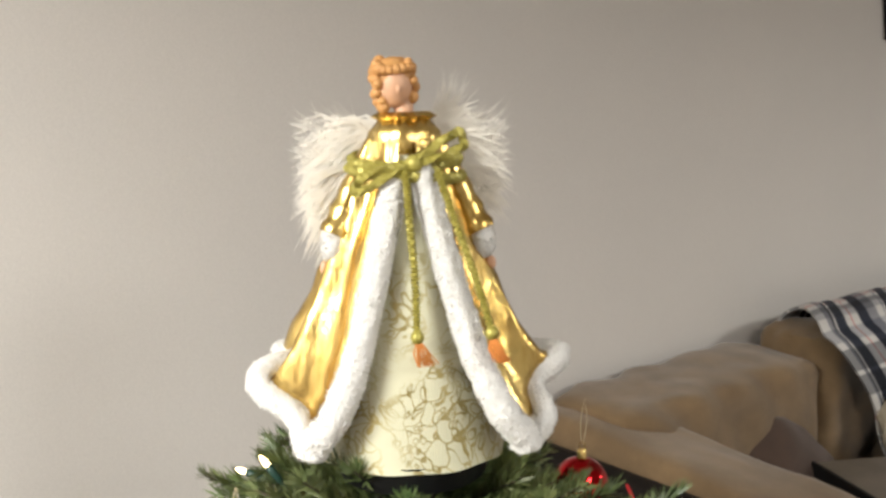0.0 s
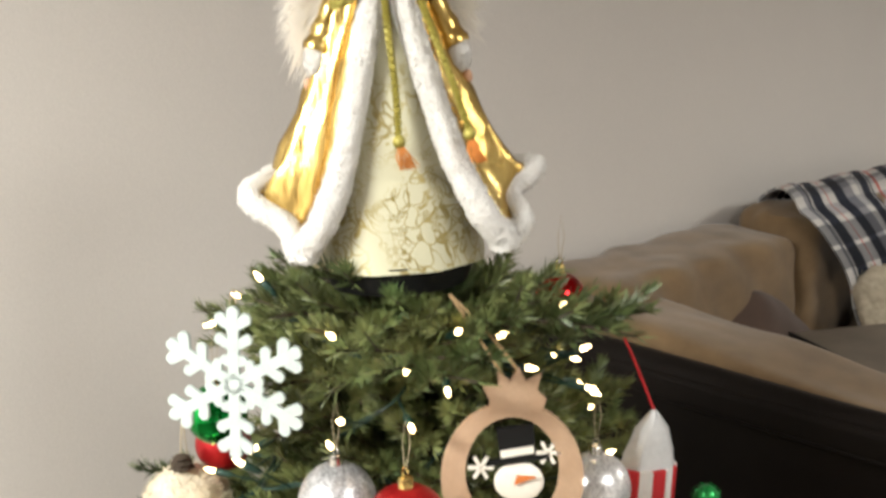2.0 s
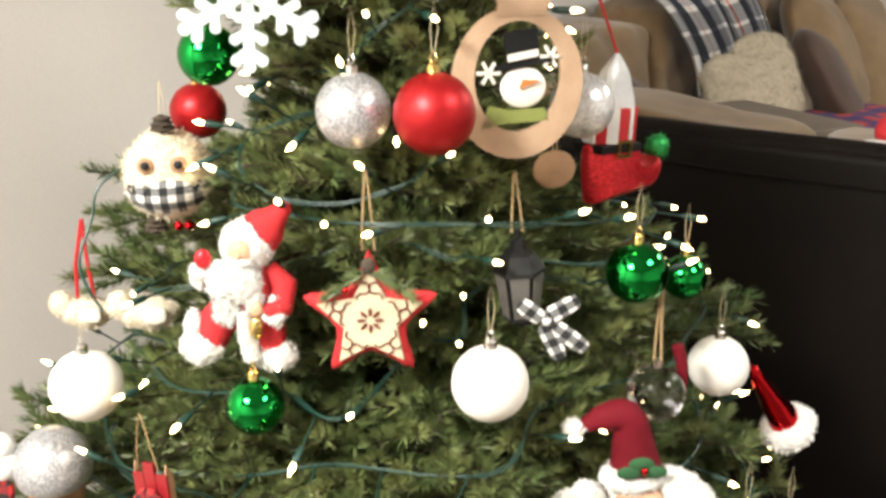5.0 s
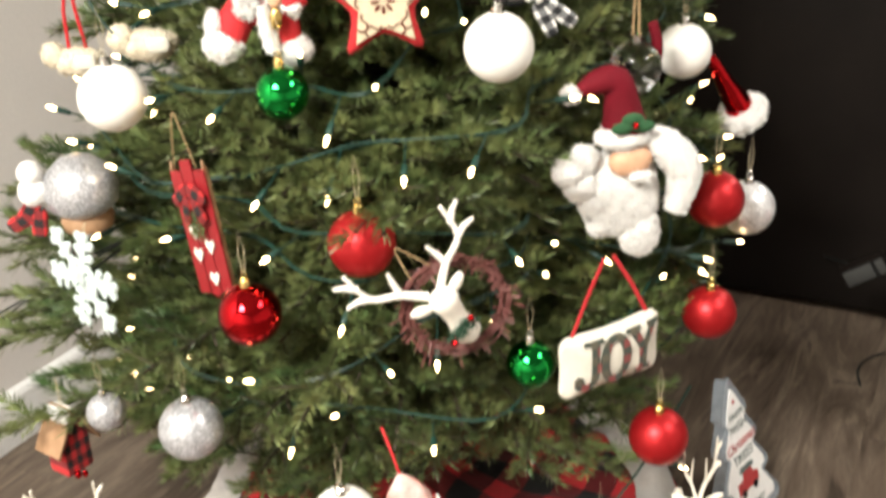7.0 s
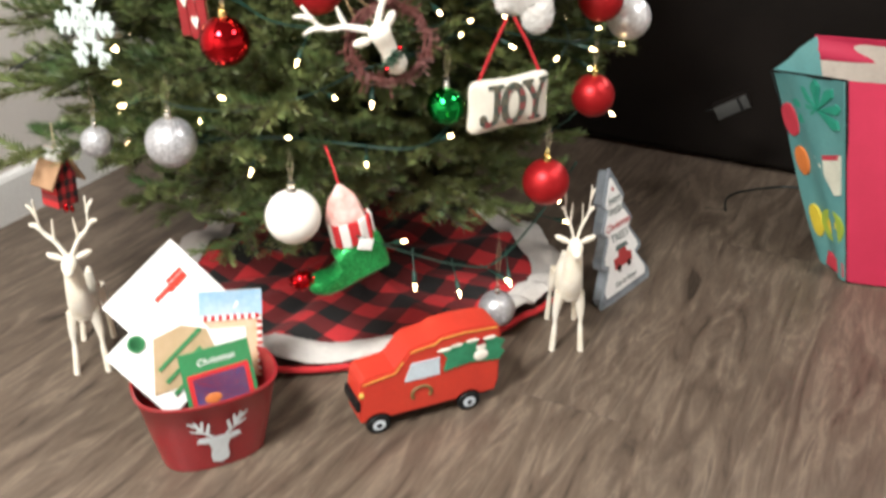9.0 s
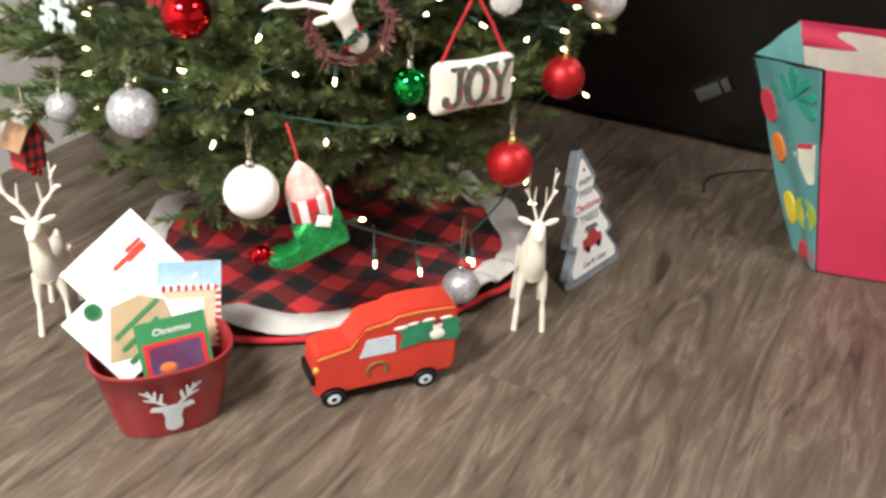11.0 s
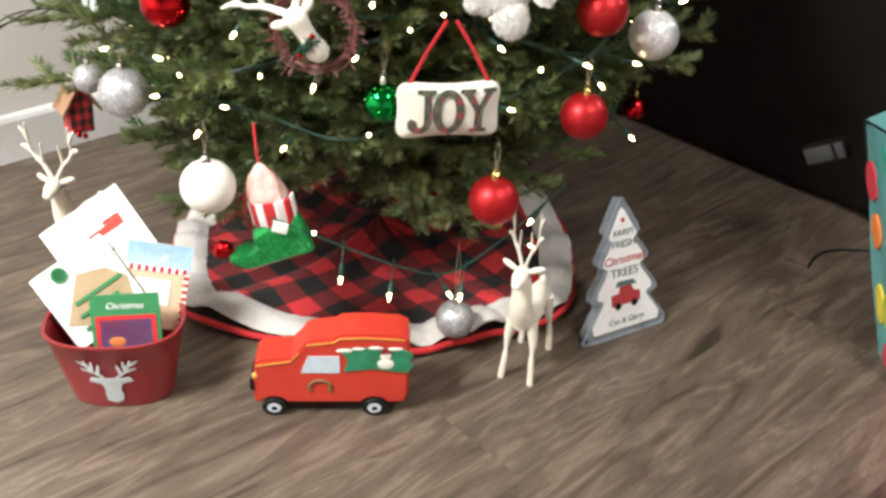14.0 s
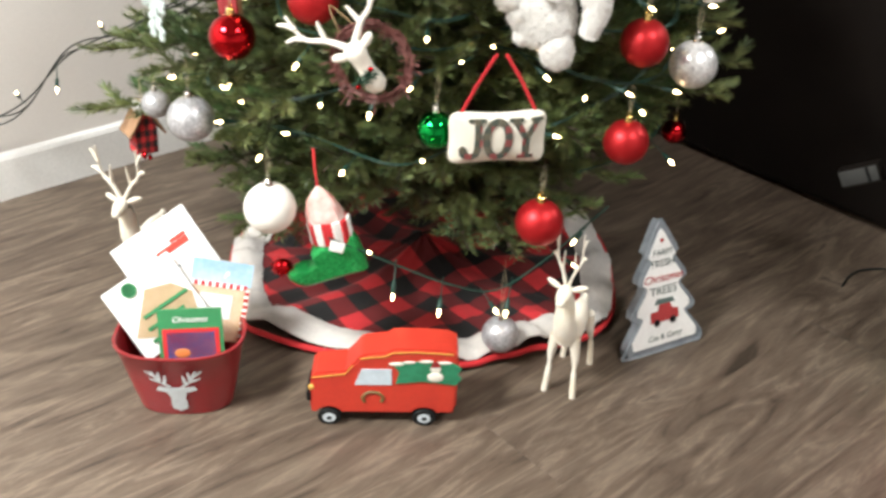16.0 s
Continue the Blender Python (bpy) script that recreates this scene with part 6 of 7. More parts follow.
def string_lights():
    rnd = random.Random(31)
    bulbs, sockets = bulb_mesh(), socket_mesh()
    s = thing("string_lights", pose(0, 0, 0), "string of warm white mini lights on green wire, lit", "string lights")
    turns, n = 12.5, 1250
    line = []
    for k in range(n):
        t = k / (n - 1)
        z = 0.33 + 0.92 * (1 - (1 - t) ** 1.25)
        a = turns * 2 * math.pi * t + 0.35 * math.sin(t * 60)
        z2 = z + 0.034 * math.sin(t * 95) + 0.02 * math.sin(t * 210 + 1)
        r = tip_radius(z) * (1 + 0.05 * math.cos(a - radians(40)) ** 2) * ((0.88 if z < 0.9 else 0.82) + 0.08 * math.sin(t * 190) + 0.05 * math.sin(t * 433)) - 0.035
        r *= 1.0 - 0.30 * min(1.0, max(0.0, (z - 0.95) / 0.12))
        ax, ay = axis(z2)
        p = Vector((ax + r * math.cos(a), ay + r * math.sin(a), z2))
        for hr, ha, hz, hs in HUNG:
            da = (a - ha + math.pi) % (2 * math.pi) - math.pi
            if abs(da) < 0.6 and abs(p.z - hz) < hs + (0.035 if hs > 0.07 else 0.014) and abs(math.sin(da)) * hr < hs + 0.014 and r > hr - hs - 0.02:
                r2 = max(0.05, hr - hs - 0.02)
                p.x, p.y = ax + r2 * math.cos(a), ay + r2 * math.sin(a)
        line.append(p)
    for _ in range(5):
        line = [line[0]] + [(a + b * 2 + c) / 4 for a, b, c in zip(line, line[1:], line[2:])] + [line[-1]]
    for q in (line[0:420], line[419:840], line[839:]):
        part("wire", tube(q, 0.0012, 5), M_WIRE, s)
        part("wire", tube([p + Vector((0.003 * math.sin(k), 0.003 * math.cos(k * 0.7), 0.003 * math.sin(k * 0.4))) for k, p in enumerate(q)], 0.0012, 5), M_WIRE, s)
    lit = []
    for k in range(5, n - 4, 4):
        p = line[k]
        out = Vector((p.x - axis(p.z)[0], p.y - axis(p.z)[1], 0))
        out.normalize()
        d = (out * 1.2 + Vector((rnd.uniform(-0.7, 0.7), rnd.uniform(-0.7, 0.7), rnd.uniform(-0.8, 0.9)))).normalized()
        base = p + d * 0.056
        if any((base - Vector((axis(hz)[0] + hr * math.cos(ha), axis(hz)[1] + hr * math.sin(ha), hz))).length < hs + 0.012 for hr, ha, hz, hs in HUNG):
            continue
        if any((base - q).length < 0.042 for q in lit):
            continue
        lit.append(base)
        m = Matrix.Translation(base) @ d.to_track_quat("Z", "Y").to_matrix().to_4x4()
        piece("bulb", bulbs, s, m)
        piece("socket", sockets, s, m)
    # loops that sag below the boughs over the skirt
    low = smooth_line([(-0.50, 0.46, 0.31), (-0.455, 0.57, 0.235), (-0.415, 0.645, 0.19), (-0.385, 0.72, 0.165), (-0.345, 0.80, 0.22), (-0.31, 0.90, 0.30)], 10)
    part("wire", tube(low, 0.0019, 5), M_WIRE, s)
    for k in (4, 9, 18, 27, 33, 41, 47):
        d = Vector((rnd.uniform(0.1, 0.8), rnd.uniform(-0.8, 0.1), rnd.uniform(-0.8, 0.3))).normalized()
        m = Matrix.Translation(low[k] + d * 0.047) @ d.to_track_quat("Z", "Y").to_matrix().to_4x4()
        piece("bulb", bulbs, s, m)
        piece("socket", sockets, s, m)
    # the lead towards the wall
    lead = [smooth_line([(-1.02, 0.60, 0.56), (-1.20, 0.48, 0.455), (-1.34, 0.40, 0.37), (-1.46, 0.33, 0.245), (-1.50, 0.22, 0.20), (-1.505, -0.05, 0.16)], 9)]
    lead.append([p + Vector((0.0, 0.01, -0.018 * math.sin(k * 0.25))) for k, p in enumerate(lead[0])])
    lead.append([p + Vector((0.006, 0.0, 0.010 * math.sin(k * 0.4))) for k, p in enumerate(lead[0])])
    for q in lead:
        part("lead_wire", tube(q, 0.0018, 5), M_BLACKWIRE, s)
    for k, dz in ((12, 1), (20, -1), (27, 1), (34, -1)):
        d = Vector((0.5, -0.3, 0.6 * dz)).normalized()
        m = Matrix.Translation(lead[0][k] + d * 0.047) @ d.to_track_quat("Z", "Y").to_matrix().to_4x4()
        piece("bulb", bulbs, s, m)
        piece("socket", sockets, s, m)
    side = smooth_line([(-0.93, 0.62, 1.03), (-0.95, 0.567, 1.003), (-0.952, 0.55, 0.964), (-0.953, 0.529, 0.922), (-0.943, 0.528, 0.89), (-0.928, 0.534, 0.864)], 8)
    part("wire", tube(side, 0.0018, 5), M_WIRE, s)


string_lights()


# ---- on the floor round the tree ----
def tree_skirt():
    cx, cy = -0.738, 0.847
    s = thing("tree_skirt", pose(cx, cy, 0), "red and black buffalo-check tree skirt with white fleece border", "tree skirt")

    def edge(a):
        return 0.392 + 0.022 * math.sin(3 * a + 0.6) + 0.012 * math.sin(7 * a)

    def rise(a, t):
        return 0.006 + 0.06 * max(0.0, 1 - t / 0.42) ** 2 + 0.022 * (math.sin(9 * a + 2 * t) * 0.5 + 0.5) * t + 0.016 * (math.sin(23 * a + 4 * math.sin(3 * a)) * 0.5 + 0.5) * t * t + 0.012 * (noise.noise(Vector((math.cos(a) * 3, math.sin(a) * 3, t * 2))) + 0.6)

    n = 120

    def band(r0, r1, rows, lift=0.0, puff=0.0):
        bm = bmesh.new()
        g = []
        for k in range(rows + 1):
            t = k / rows
            ring = []
            for i in range(n):
                a = 2 * math.pi * i / n
                r = edge(a) * (r0 + (r1 - r0) * t)
                ring.append(bm.verts.new((r * math.cos(a), r * math.sin(a), rise(a, r0 + (r1 - r0) * t) + lift + puff * math.sin(math.pi * t))))
            g.append(ring)
        for a, b in zip(g, g[1:]):
            for i in range(n):
                bm.faces.new((a[i], a[(i + 1) % n], b[(i + 1) % n], b[i]))
        bmesh.ops.recalc_face_normals(bm, faces=bm.faces)
        bmesh.ops.solidify(bm, geom=bm.faces, thickness=0.004)
        return bm

    part("cloth", band(0.02, 0.86, 16), M_BUFFALO, s, "red and black checked cloth")
    fl = band(0.83, 0.985, 6, 0.004, 0.009)
    part("border", furry(fl, 3500, 0.006, 0.001), mat("white_fleece", (0.60, 0.56, 0.52), (0.46, 0.43, 0.41), 1.0, scale=14, fine=220, relief=0.7, dist=0.003), s, "white fleece border")
    line = [Vector((edge(a) * 0.99 * math.cos(a), edge(a) * 0.99 * math.sin(a), 0.007 + rise(a, 1) * 0.3)) for a in np.linspace(0, 2 * math.pi, n + 1)]
    part("piping", tube(line, 0.006, 8), M_RED, s, "red piping round the edge")


tree_skirt()


def oval(a, rx, ry, p=2.6):
    c, sn = math.cos(a), math.sin(a)
    k = (abs(c) ** p + abs(sn) ** p) ** (-1 / p)
    return rx * k * c, ry * k * sn


def bucket():
    b = thing("bucket", pose(-0.652, 0.262, 0, 0, 0, 51) @ Matrix.Diagonal((0.97, 0.97, 0.92, 1)), "oval dark red tin bucket with white stag-head print", "bucket")
    bm = bmesh.new()
    n = 56
    rings = []
    for rx, ry, z in ((0.076, 0.050, 0.0), (0.080, 0.054, 0.002), (0.094, 0.066, 0.07), (0.107, 0.076, 0.138), (0.110, 0.079, 0.141), (0.110, 0.079, 0.145), (0.106, 0.075, 0.145), (0.104, 0.073, 0.138), (0.080, 0.052, 0.008), (0.04, 0.03, 0.006)):
        rings.append([bm.verts.new((*oval(2 * math.pi * i / n, rx, ry), z)) for i in range(n)])
    for a, c in zip(rings, rings[1:]):
        for i in range(n):
            bm.faces.new((a[i], a[(i + 1) % n], c[(i + 1) % n], c[i]))
    bm.faces.new(rings[0][::-1])
    bm.faces.new(rings[-1])
    bmesh.ops.recalc_face_normals(bm, faces=bm.faces)
    part("tub", bm, M_BUCKET, b)
    white = mat("white_print", (0.62, 0.66, 0.68), rough=0.5)

    def lay(bm):
        for v in bm.verts:
            z = v.co.z
            f = z / 0.141
            rx, ry = 0.078 + 0.031 * f, 0.052 + 0.026 * f
            x = v.co.x
            yy = -ry * (max(0.0, 1 - abs(x / rx) ** 2.6)) ** (1 / 2.6)
            v.co.y = yy - 0.0045 + v.co.y * 0.2
        return bm

    shapes = bmesh.new()
    for poly in ([(-0.012, 0.020), (0.0, 0.014), (0.012, 0.020), (0.014, 0.032), (-0.014, 0.032)], [(-0.014, 0.032), (0.014, 0.032), (0.012, 0.048), (-0.012, 0.048)], [(-0.012, 0.048), (0.012, 0.048), (0.016, 0.062), (0.011, 0.076), (-0.011, 0.076), (-0.016, 0.062)], [(0.014, 0.062), (0.034, 0.068), (0.030, 0.078), (0.011, 0.075)], [(-0.014, 0.062), (-0.011, 0.075), (-0.030, 0.078), (-0.034, 0.068)]):
        slab(poly, 0.004, bm=shapes)
    part("stag_head", lay(shapes), white, b)
    for sx in (-1, 1):
        prongs = [((0.010, 0.078), (0.026, 0.092)), ((0.026, 0.092), (0.036, 0.118)), ((0.018, 0.086), (0.014, 0.108)), ((0.026, 0.092), (0.024, 0.116)), ((0.031, 0.104), (0.046, 0.116)), ((0.024, 0.091), (0.042, 0.098))]
        pieces = bmesh.new()
        for (x0, z0), (x1, z1) in prongs:
            tube([(sx * x0, 0, z0), (sx * (x0 + x1) / 2, 0, (z0 + z1) / 2), (sx * x1, 0, z1)], [0.0034, 0.003, 0.0016], 5, pieces)
        for v in pieces.verts:
            v.co.y *= 0.2
        part("antler_print", lay(pieces), white, b)


bucket()


def card(w, h, m, face, label, trims=()):
    c = thing("greeting_card", m, label, "greeting card", "cards in the bucket")
    part("sheet", box(w, 0.003, h, 0.0008), face, c, smooth=False)
    for name, bw, bh, x, z, material in trims:
        part(name, box(bw, 0.0012, bh), material, c, smooth=False).matrix_basis = pose(x, -0.0024, z)
    return c


M_KRAFT = mat("kraft_print", (0.42, 0.30, 0.18), (0.36, 0.26, 0.14), 0.7, scale=40)
M_GREENP = mat("green_print", (0.03, 0.20, 0.07), (0.03, 0.17, 0.06), 0.5)
M_BLUEP = mat("blue_print", (0.05, 0.06, 0.22), (0.16, 0.10, 0.20), 0.45, scale=45)
M_SKYP = mat("sky_print", (0.22, 0.42, 0.62), (0.50, 0.60, 0.66), 0.5, scale=9)
M_PEACHP = mat("peach_print", (0.66, 0.48, 0.34), (0.60, 0.40, 0.24), 0.55, scale=22)
BK = pose(-0.652, 0.262, 0, 0, 0, 51)
card(0.142, 0.142, BK @ pose(-0.022, 0.078, 0.216, -30, 0, 2) @ pose(0, 0, 0, 0, -34, 0), M_CARD, "large white greeting card with small red motif", (("motif_bar", 0.060, 0.011, 0.018, 0.020, M_REDPAINT), ("motif_bar", 0.030, 0.006, 0.034, 0.030, M_REDPAINT), ("motif_bar", 0.056, 0.004, -0.016, -0.012, M_GREY)))
c2 = card(0.132, 0.132, BK @ pose(-0.040, 0.030, 0.162, -26, 0, 2) @ pose(0, 0, 0, 0, -34, 0), M_CARD, "white card with green and brown tree print")
tri = part("print", slab([(-0.050, -0.045), (0.060, -0.045), (0.048, 0.028), (0.014, 0.044), (-0.030, 0.036)], 0.001, (0.012, -0.0028, -0.006)), M_KRAFT, c2, smooth=False)
tri.matrix_basis = pose(0, 0, 0, 0, 30, 0)
for k in range(3):
    part("garland_bar", box(0.085 - 0.014 * k, 0.0012, 0.006), M_GREENP, c2, smooth=False).matrix_basis = pose(0, 0, 0, 0, 30, 0) @ pose(0.014, -0.0044, 0.004 - 0.024 * k, 0, -30, 0)
part("wreath_mark", lathe([(0.012, 0), (0.013, 0.001), (0.009, 0.001), (0.009, 0)], 20), M_GREENP, c2).matrix_basis = pose(-0.022, -0.0035, 0.048, 90, 0, 0)
c3 = card(0.100, 0.135, BK @ pose(0.056, 0.052, 0.160, -26, 12, 4), M_PEACHP, "bright card with blue sky and candy-cane edge", (("sky", 0.100, 0.040, 0, 0.047, M_SKYP), ("picture", 0.055, 0.040, -0.005, -0.010, M_CARD)))
for k in range(16):
    part("candy_stripe", box(0.008, 0.0012, 0.0042), M_RED if k % 2 else M_CARD, c3, smooth=False).matrix_basis = pose(0.045, -0.0026, 0.022 - 0.0055 * k)
    part("candy_stripe", box(0.0058, 0.0012, 0.008), M_RED if k % 2 else M_CARD, c3, smooth=False).matrix_basis = pose(-0.046 + 0.0058 * k, -0.0026, 0.026)
c4 = card(0.105, 0.105, BK @ pose(0.020, -0.012, 0.126, -20, -2, 2), M_GREENP, "small green Christmas book with a red-framed picture", (("frame", 0.092, 0.066, 0, -0.014, M_RED), ("picture", 0.078, 0.054, 0, -0.0145, M_BLUEP)))
part("title", text_mesh("Christmas", 0.014, 0.0003, 0.2), M_CARD, c4, "white script title", smooth=False).matrix_basis = pose(0, -0.0025, 0.034)
part("picture_glow", ball(0.010, (-0.015, -0.0035, -0.022), 12, 6, (1.3, 0.08, 0.8)), M_ORANGE, c4)
M_DEER = mat("cream_flocked", (0.76, 0.72, 0.64), (0.70, 0.62, 0.48), 0.8, scale=18, fine=260, relief=0.4)


def deer(x, y, yaw, s, spread, label):
    d = thing("deer_figurine", facing(x, y, 0, yaw), label, "deer figurine", "deer figurines")
    body = smooth_line([(0, -0.040, 0.118), (0, -0.020, 0.112), (0, 0.015, 0.112), (0, 0.050, 0.120), (0, 0.066, 0.122)], 4)
    part("body", tube([p * s for p in body], [s * (0.010 + 0.013 * math.sin(math.pi * min(1, 0.16 + k / len(body)))) for k in range(len(body))], 16), M_DEER, d)
    neck = smooth_line([(0, -0.030, 0.118), (0, -0.045, 0.150), (0, -0.048, 0.185), (0, -0.052, 0.210)], 4)
    part("neck", tube([p * s for p in neck], [s * (0.021 - 0.0095 * k / len(neck)) for k in range(len(neck))], 14), M_DEER, d)
    part("head", ball(0.0145 * s, (0, 0, 0), 18, 12, (0.85, 1.55, 0.85)), M_DEER, d).matrix_basis = pose(0, -0.064 * s, 0.216 * s, 16, 0, 0)
    part("muzzle", ball(0.008 * s, (0, -0.082 * s, 0.211 * s), 12, 8), M_DEER, d)
    for sx in (-1, 1):
        part("ear", ball(0.010 * s, (0, 0, 0), 12, 8, (1.4, 0.4, 0.55)), M_DEER, d).matrix_basis = pose(sx * 0.021 * s, -0.052 * s, 0.225 * s, 0, -sx * 18, sx * 15)
        part("antler", antler(sx, 1.35 * s), M_DEER, d).matrix_basis = pose(0, -0.052 * s, 0.226 * s) @ Matrix.Diagonal((spread, 1, 1.15, 1))
        for y0, lean in ((-0.030, -0.012), (0.052, 0.010)):
            leg = smooth_line([(sx * 0.015, y0, 0.112), (sx * 0.021, y0 + lean * 0.2, 0.075), (sx * 0.022, y0 + lean * 0.8 + 0.004, 0.045), (sx * 0.025, y0 + lean, 0.0)], 4)
            part("leg", tube([p * s for p in leg], [s * (0.0110 - 0.0078 * min(1, k / 7)) if k < 8 else s * (0.0032 + 0.00018 * k) for k in range(len(leg))], 10), M_DEER, d)
    part("tail", ball(0.008 * s, (0, 0.078 * s, 0.124 * s), 10, 8, (0.8, 0.7, 1.3)), M_DEER, d)
    return d


deer(-0.276, 0.796, -64, 1.02, 0.30, "cream deer figurine with thin antlers standing by the skirt")
deer(-0.984, 0.360, -52, 1.04, 0.55, "cream deer figurine with thin antlers behind the bucket")


def toy_truck():
    # placed by its middle; its length runs along x, the nose towards -x
    t = thing("toy_truck", facing(-0.4044, 0.4948, 0, -39.9) @ Matrix.Diagonal((1.03, 0.75, 0.87, 1)), "red tin toy truck carrying a painted Christmas tree", "toy truck")
    prof = [(-0.116, 0.030), (-0.118, 0.060), (-0.114, 0.112), (-0.106, 0.122), (-0.060, 0.128), (-0.046, 0.146), (-0.038, 0.160), (-0.028, 0.166), (0.004, 0.170), (0.014, 0.178), (0.050, 0.180), (0.100, 0.176), (0.113, 0.168), (0.116, 0.150), (0.114, 0.050), (0.108, 0.030), (0.090, 0.030)]
    arch = []
    for cx in (0.063, -0.088):
        arch += [(cx + 0.023 * math.cos(a), 0.018 + 0.023 * math.sin(a)) for a in np.linspace(0.5, math.pi - 0.5, 7)]
    outline = prof + arch + [(-0.112, 0.030)]
    bm = slab(outline, 0.082, (0, -0.041, 0), 0.004)
    part("body", bm, M_REDPAINT, t)
    trim = mat("yellow_line", (0.75, 0.42, 0.08), rough=0.4)
    for line in ([(-0.112, 0.113), (-0.060, 0.1225), (-0.048, 0.142)], [(-0.036, 0.158), (0.004, 0.164), (0.013, 0.172), (0.052, 0.174), (0.108, 0.170)]):
        part("painted_line", tube([(x, -0.0425, z) for x, z in line], 0.0012, 4), trim, t)
    part("window", slab([(-0.046, 0.098), (0.012, 0.098), (0.012, 0.134), (-0.034, 0.134)], 0.002, (0, -0.0428, 0)), mat("pale_window_paint", (0.52, 0.60, 0.66), rough=0.35), t)
    gp = mat("tree_paint", (0.02, 0.16, 0.075), (0.03, 0.22, 0.11), 0.5, scale=60)
    part("tree_print", slab([(0.018, 0.102), (0.060, 0.108), (0.112, 0.100), (0.121, 0.116), (0.114, 0.126), (0.121, 0.138), (0.108, 0.150), (0.060, 0.153), (0.012, 0.150), (0.024, 0.128)], 0.004, (0, -0.0445, 0)), gp, t, "painted green fir tree")
    for sx, sz, r in ((0.020, 0.148, 0.010), (0.040, 0.152, 0.008), (0.066, 0.154, 0.009), (0.094, 0.152, 0.009)):
        part("snow_print", ball(r, (sx, -0.0440, sz), 12, 6, (1.3, 0.18, 0.4)), M_WHITE, t)
    part("snow_figure", join([(ball(0.0115, (0.080, -0.0455, 0.120), 14, 8, (1.1, 0.2, 1)), 0, None), (ball(0.0085, (0.080, -0.0455, 0.138), 14, 8, (1, 0.2, 1)), 0, None)]), M_WHITE, t)
    part("figure_hat", slab([(0.073, 0.143), (0.088, 0.145), (0.082, 0.156), (0.076, 0.155)], 0.002, (0, -0.0480, 0)), M_BUCKET, t)
    wr = [(-0.018 + 0.016 * math.cos(a), -0.0425, 0.066 + 0.015 * math.sin(a)) for a in np.linspace(-0.6, math.pi + 0.6, 16)]
    part("wreath_print", tube(wr, 0.0030, 6), mat("dull_wreath_paint", (0.16, 0.10, 0.03), rough=0.6), t)
    part("headlight", ball(0.007, (-0.114, -0.040, 0.090), 12, 8, (0.7, 0.6, 1)), trim, t)
    part("bumper", box(0.008, 0.078, 0.022, 0.003, at=(-0.119, 0, 0.066)), M_BLACK, t)
    part("underside", box(0.20, 0.066, 0.014, 0.003, at=(0, 0, 0.030)), M_BLACK, t)
    for cx in (0.063, -0.088):
        for side in (-1, 1):
            w = part("wheel", lathe([(0.0115, -0.006), (0.0175, -0.0055), (0.019, -0.003), (0.019, 0.003), (0.0175, 0.0055), (0.0115, 0.006)], 24), M_BLACK, t, "black tyre")
            w.matrix_basis = pose(cx, side * 0.0375, 0.019, 90, 0, 0)
            part("hub", lathe([(0.0, -0.0072), (0.005, -0.0072), (0.0055, -0.0062), (0.0100, -0.0066), (0.0105, 0.0066), (0.0055, 0.0062), (0.005, 0.0072), (0, 0.0072)], 20), M_HUB, w, "pale blue-grey wheel hub")
            part("axle_cap", lathe([(0.0046, -0.0080), (0.0046, 0.0080)], 14), M_BLACK, w)


M_HUB = mat("pale_hub", (0.55, 0.60, 0.64), rough=0.4)
toy_truck()


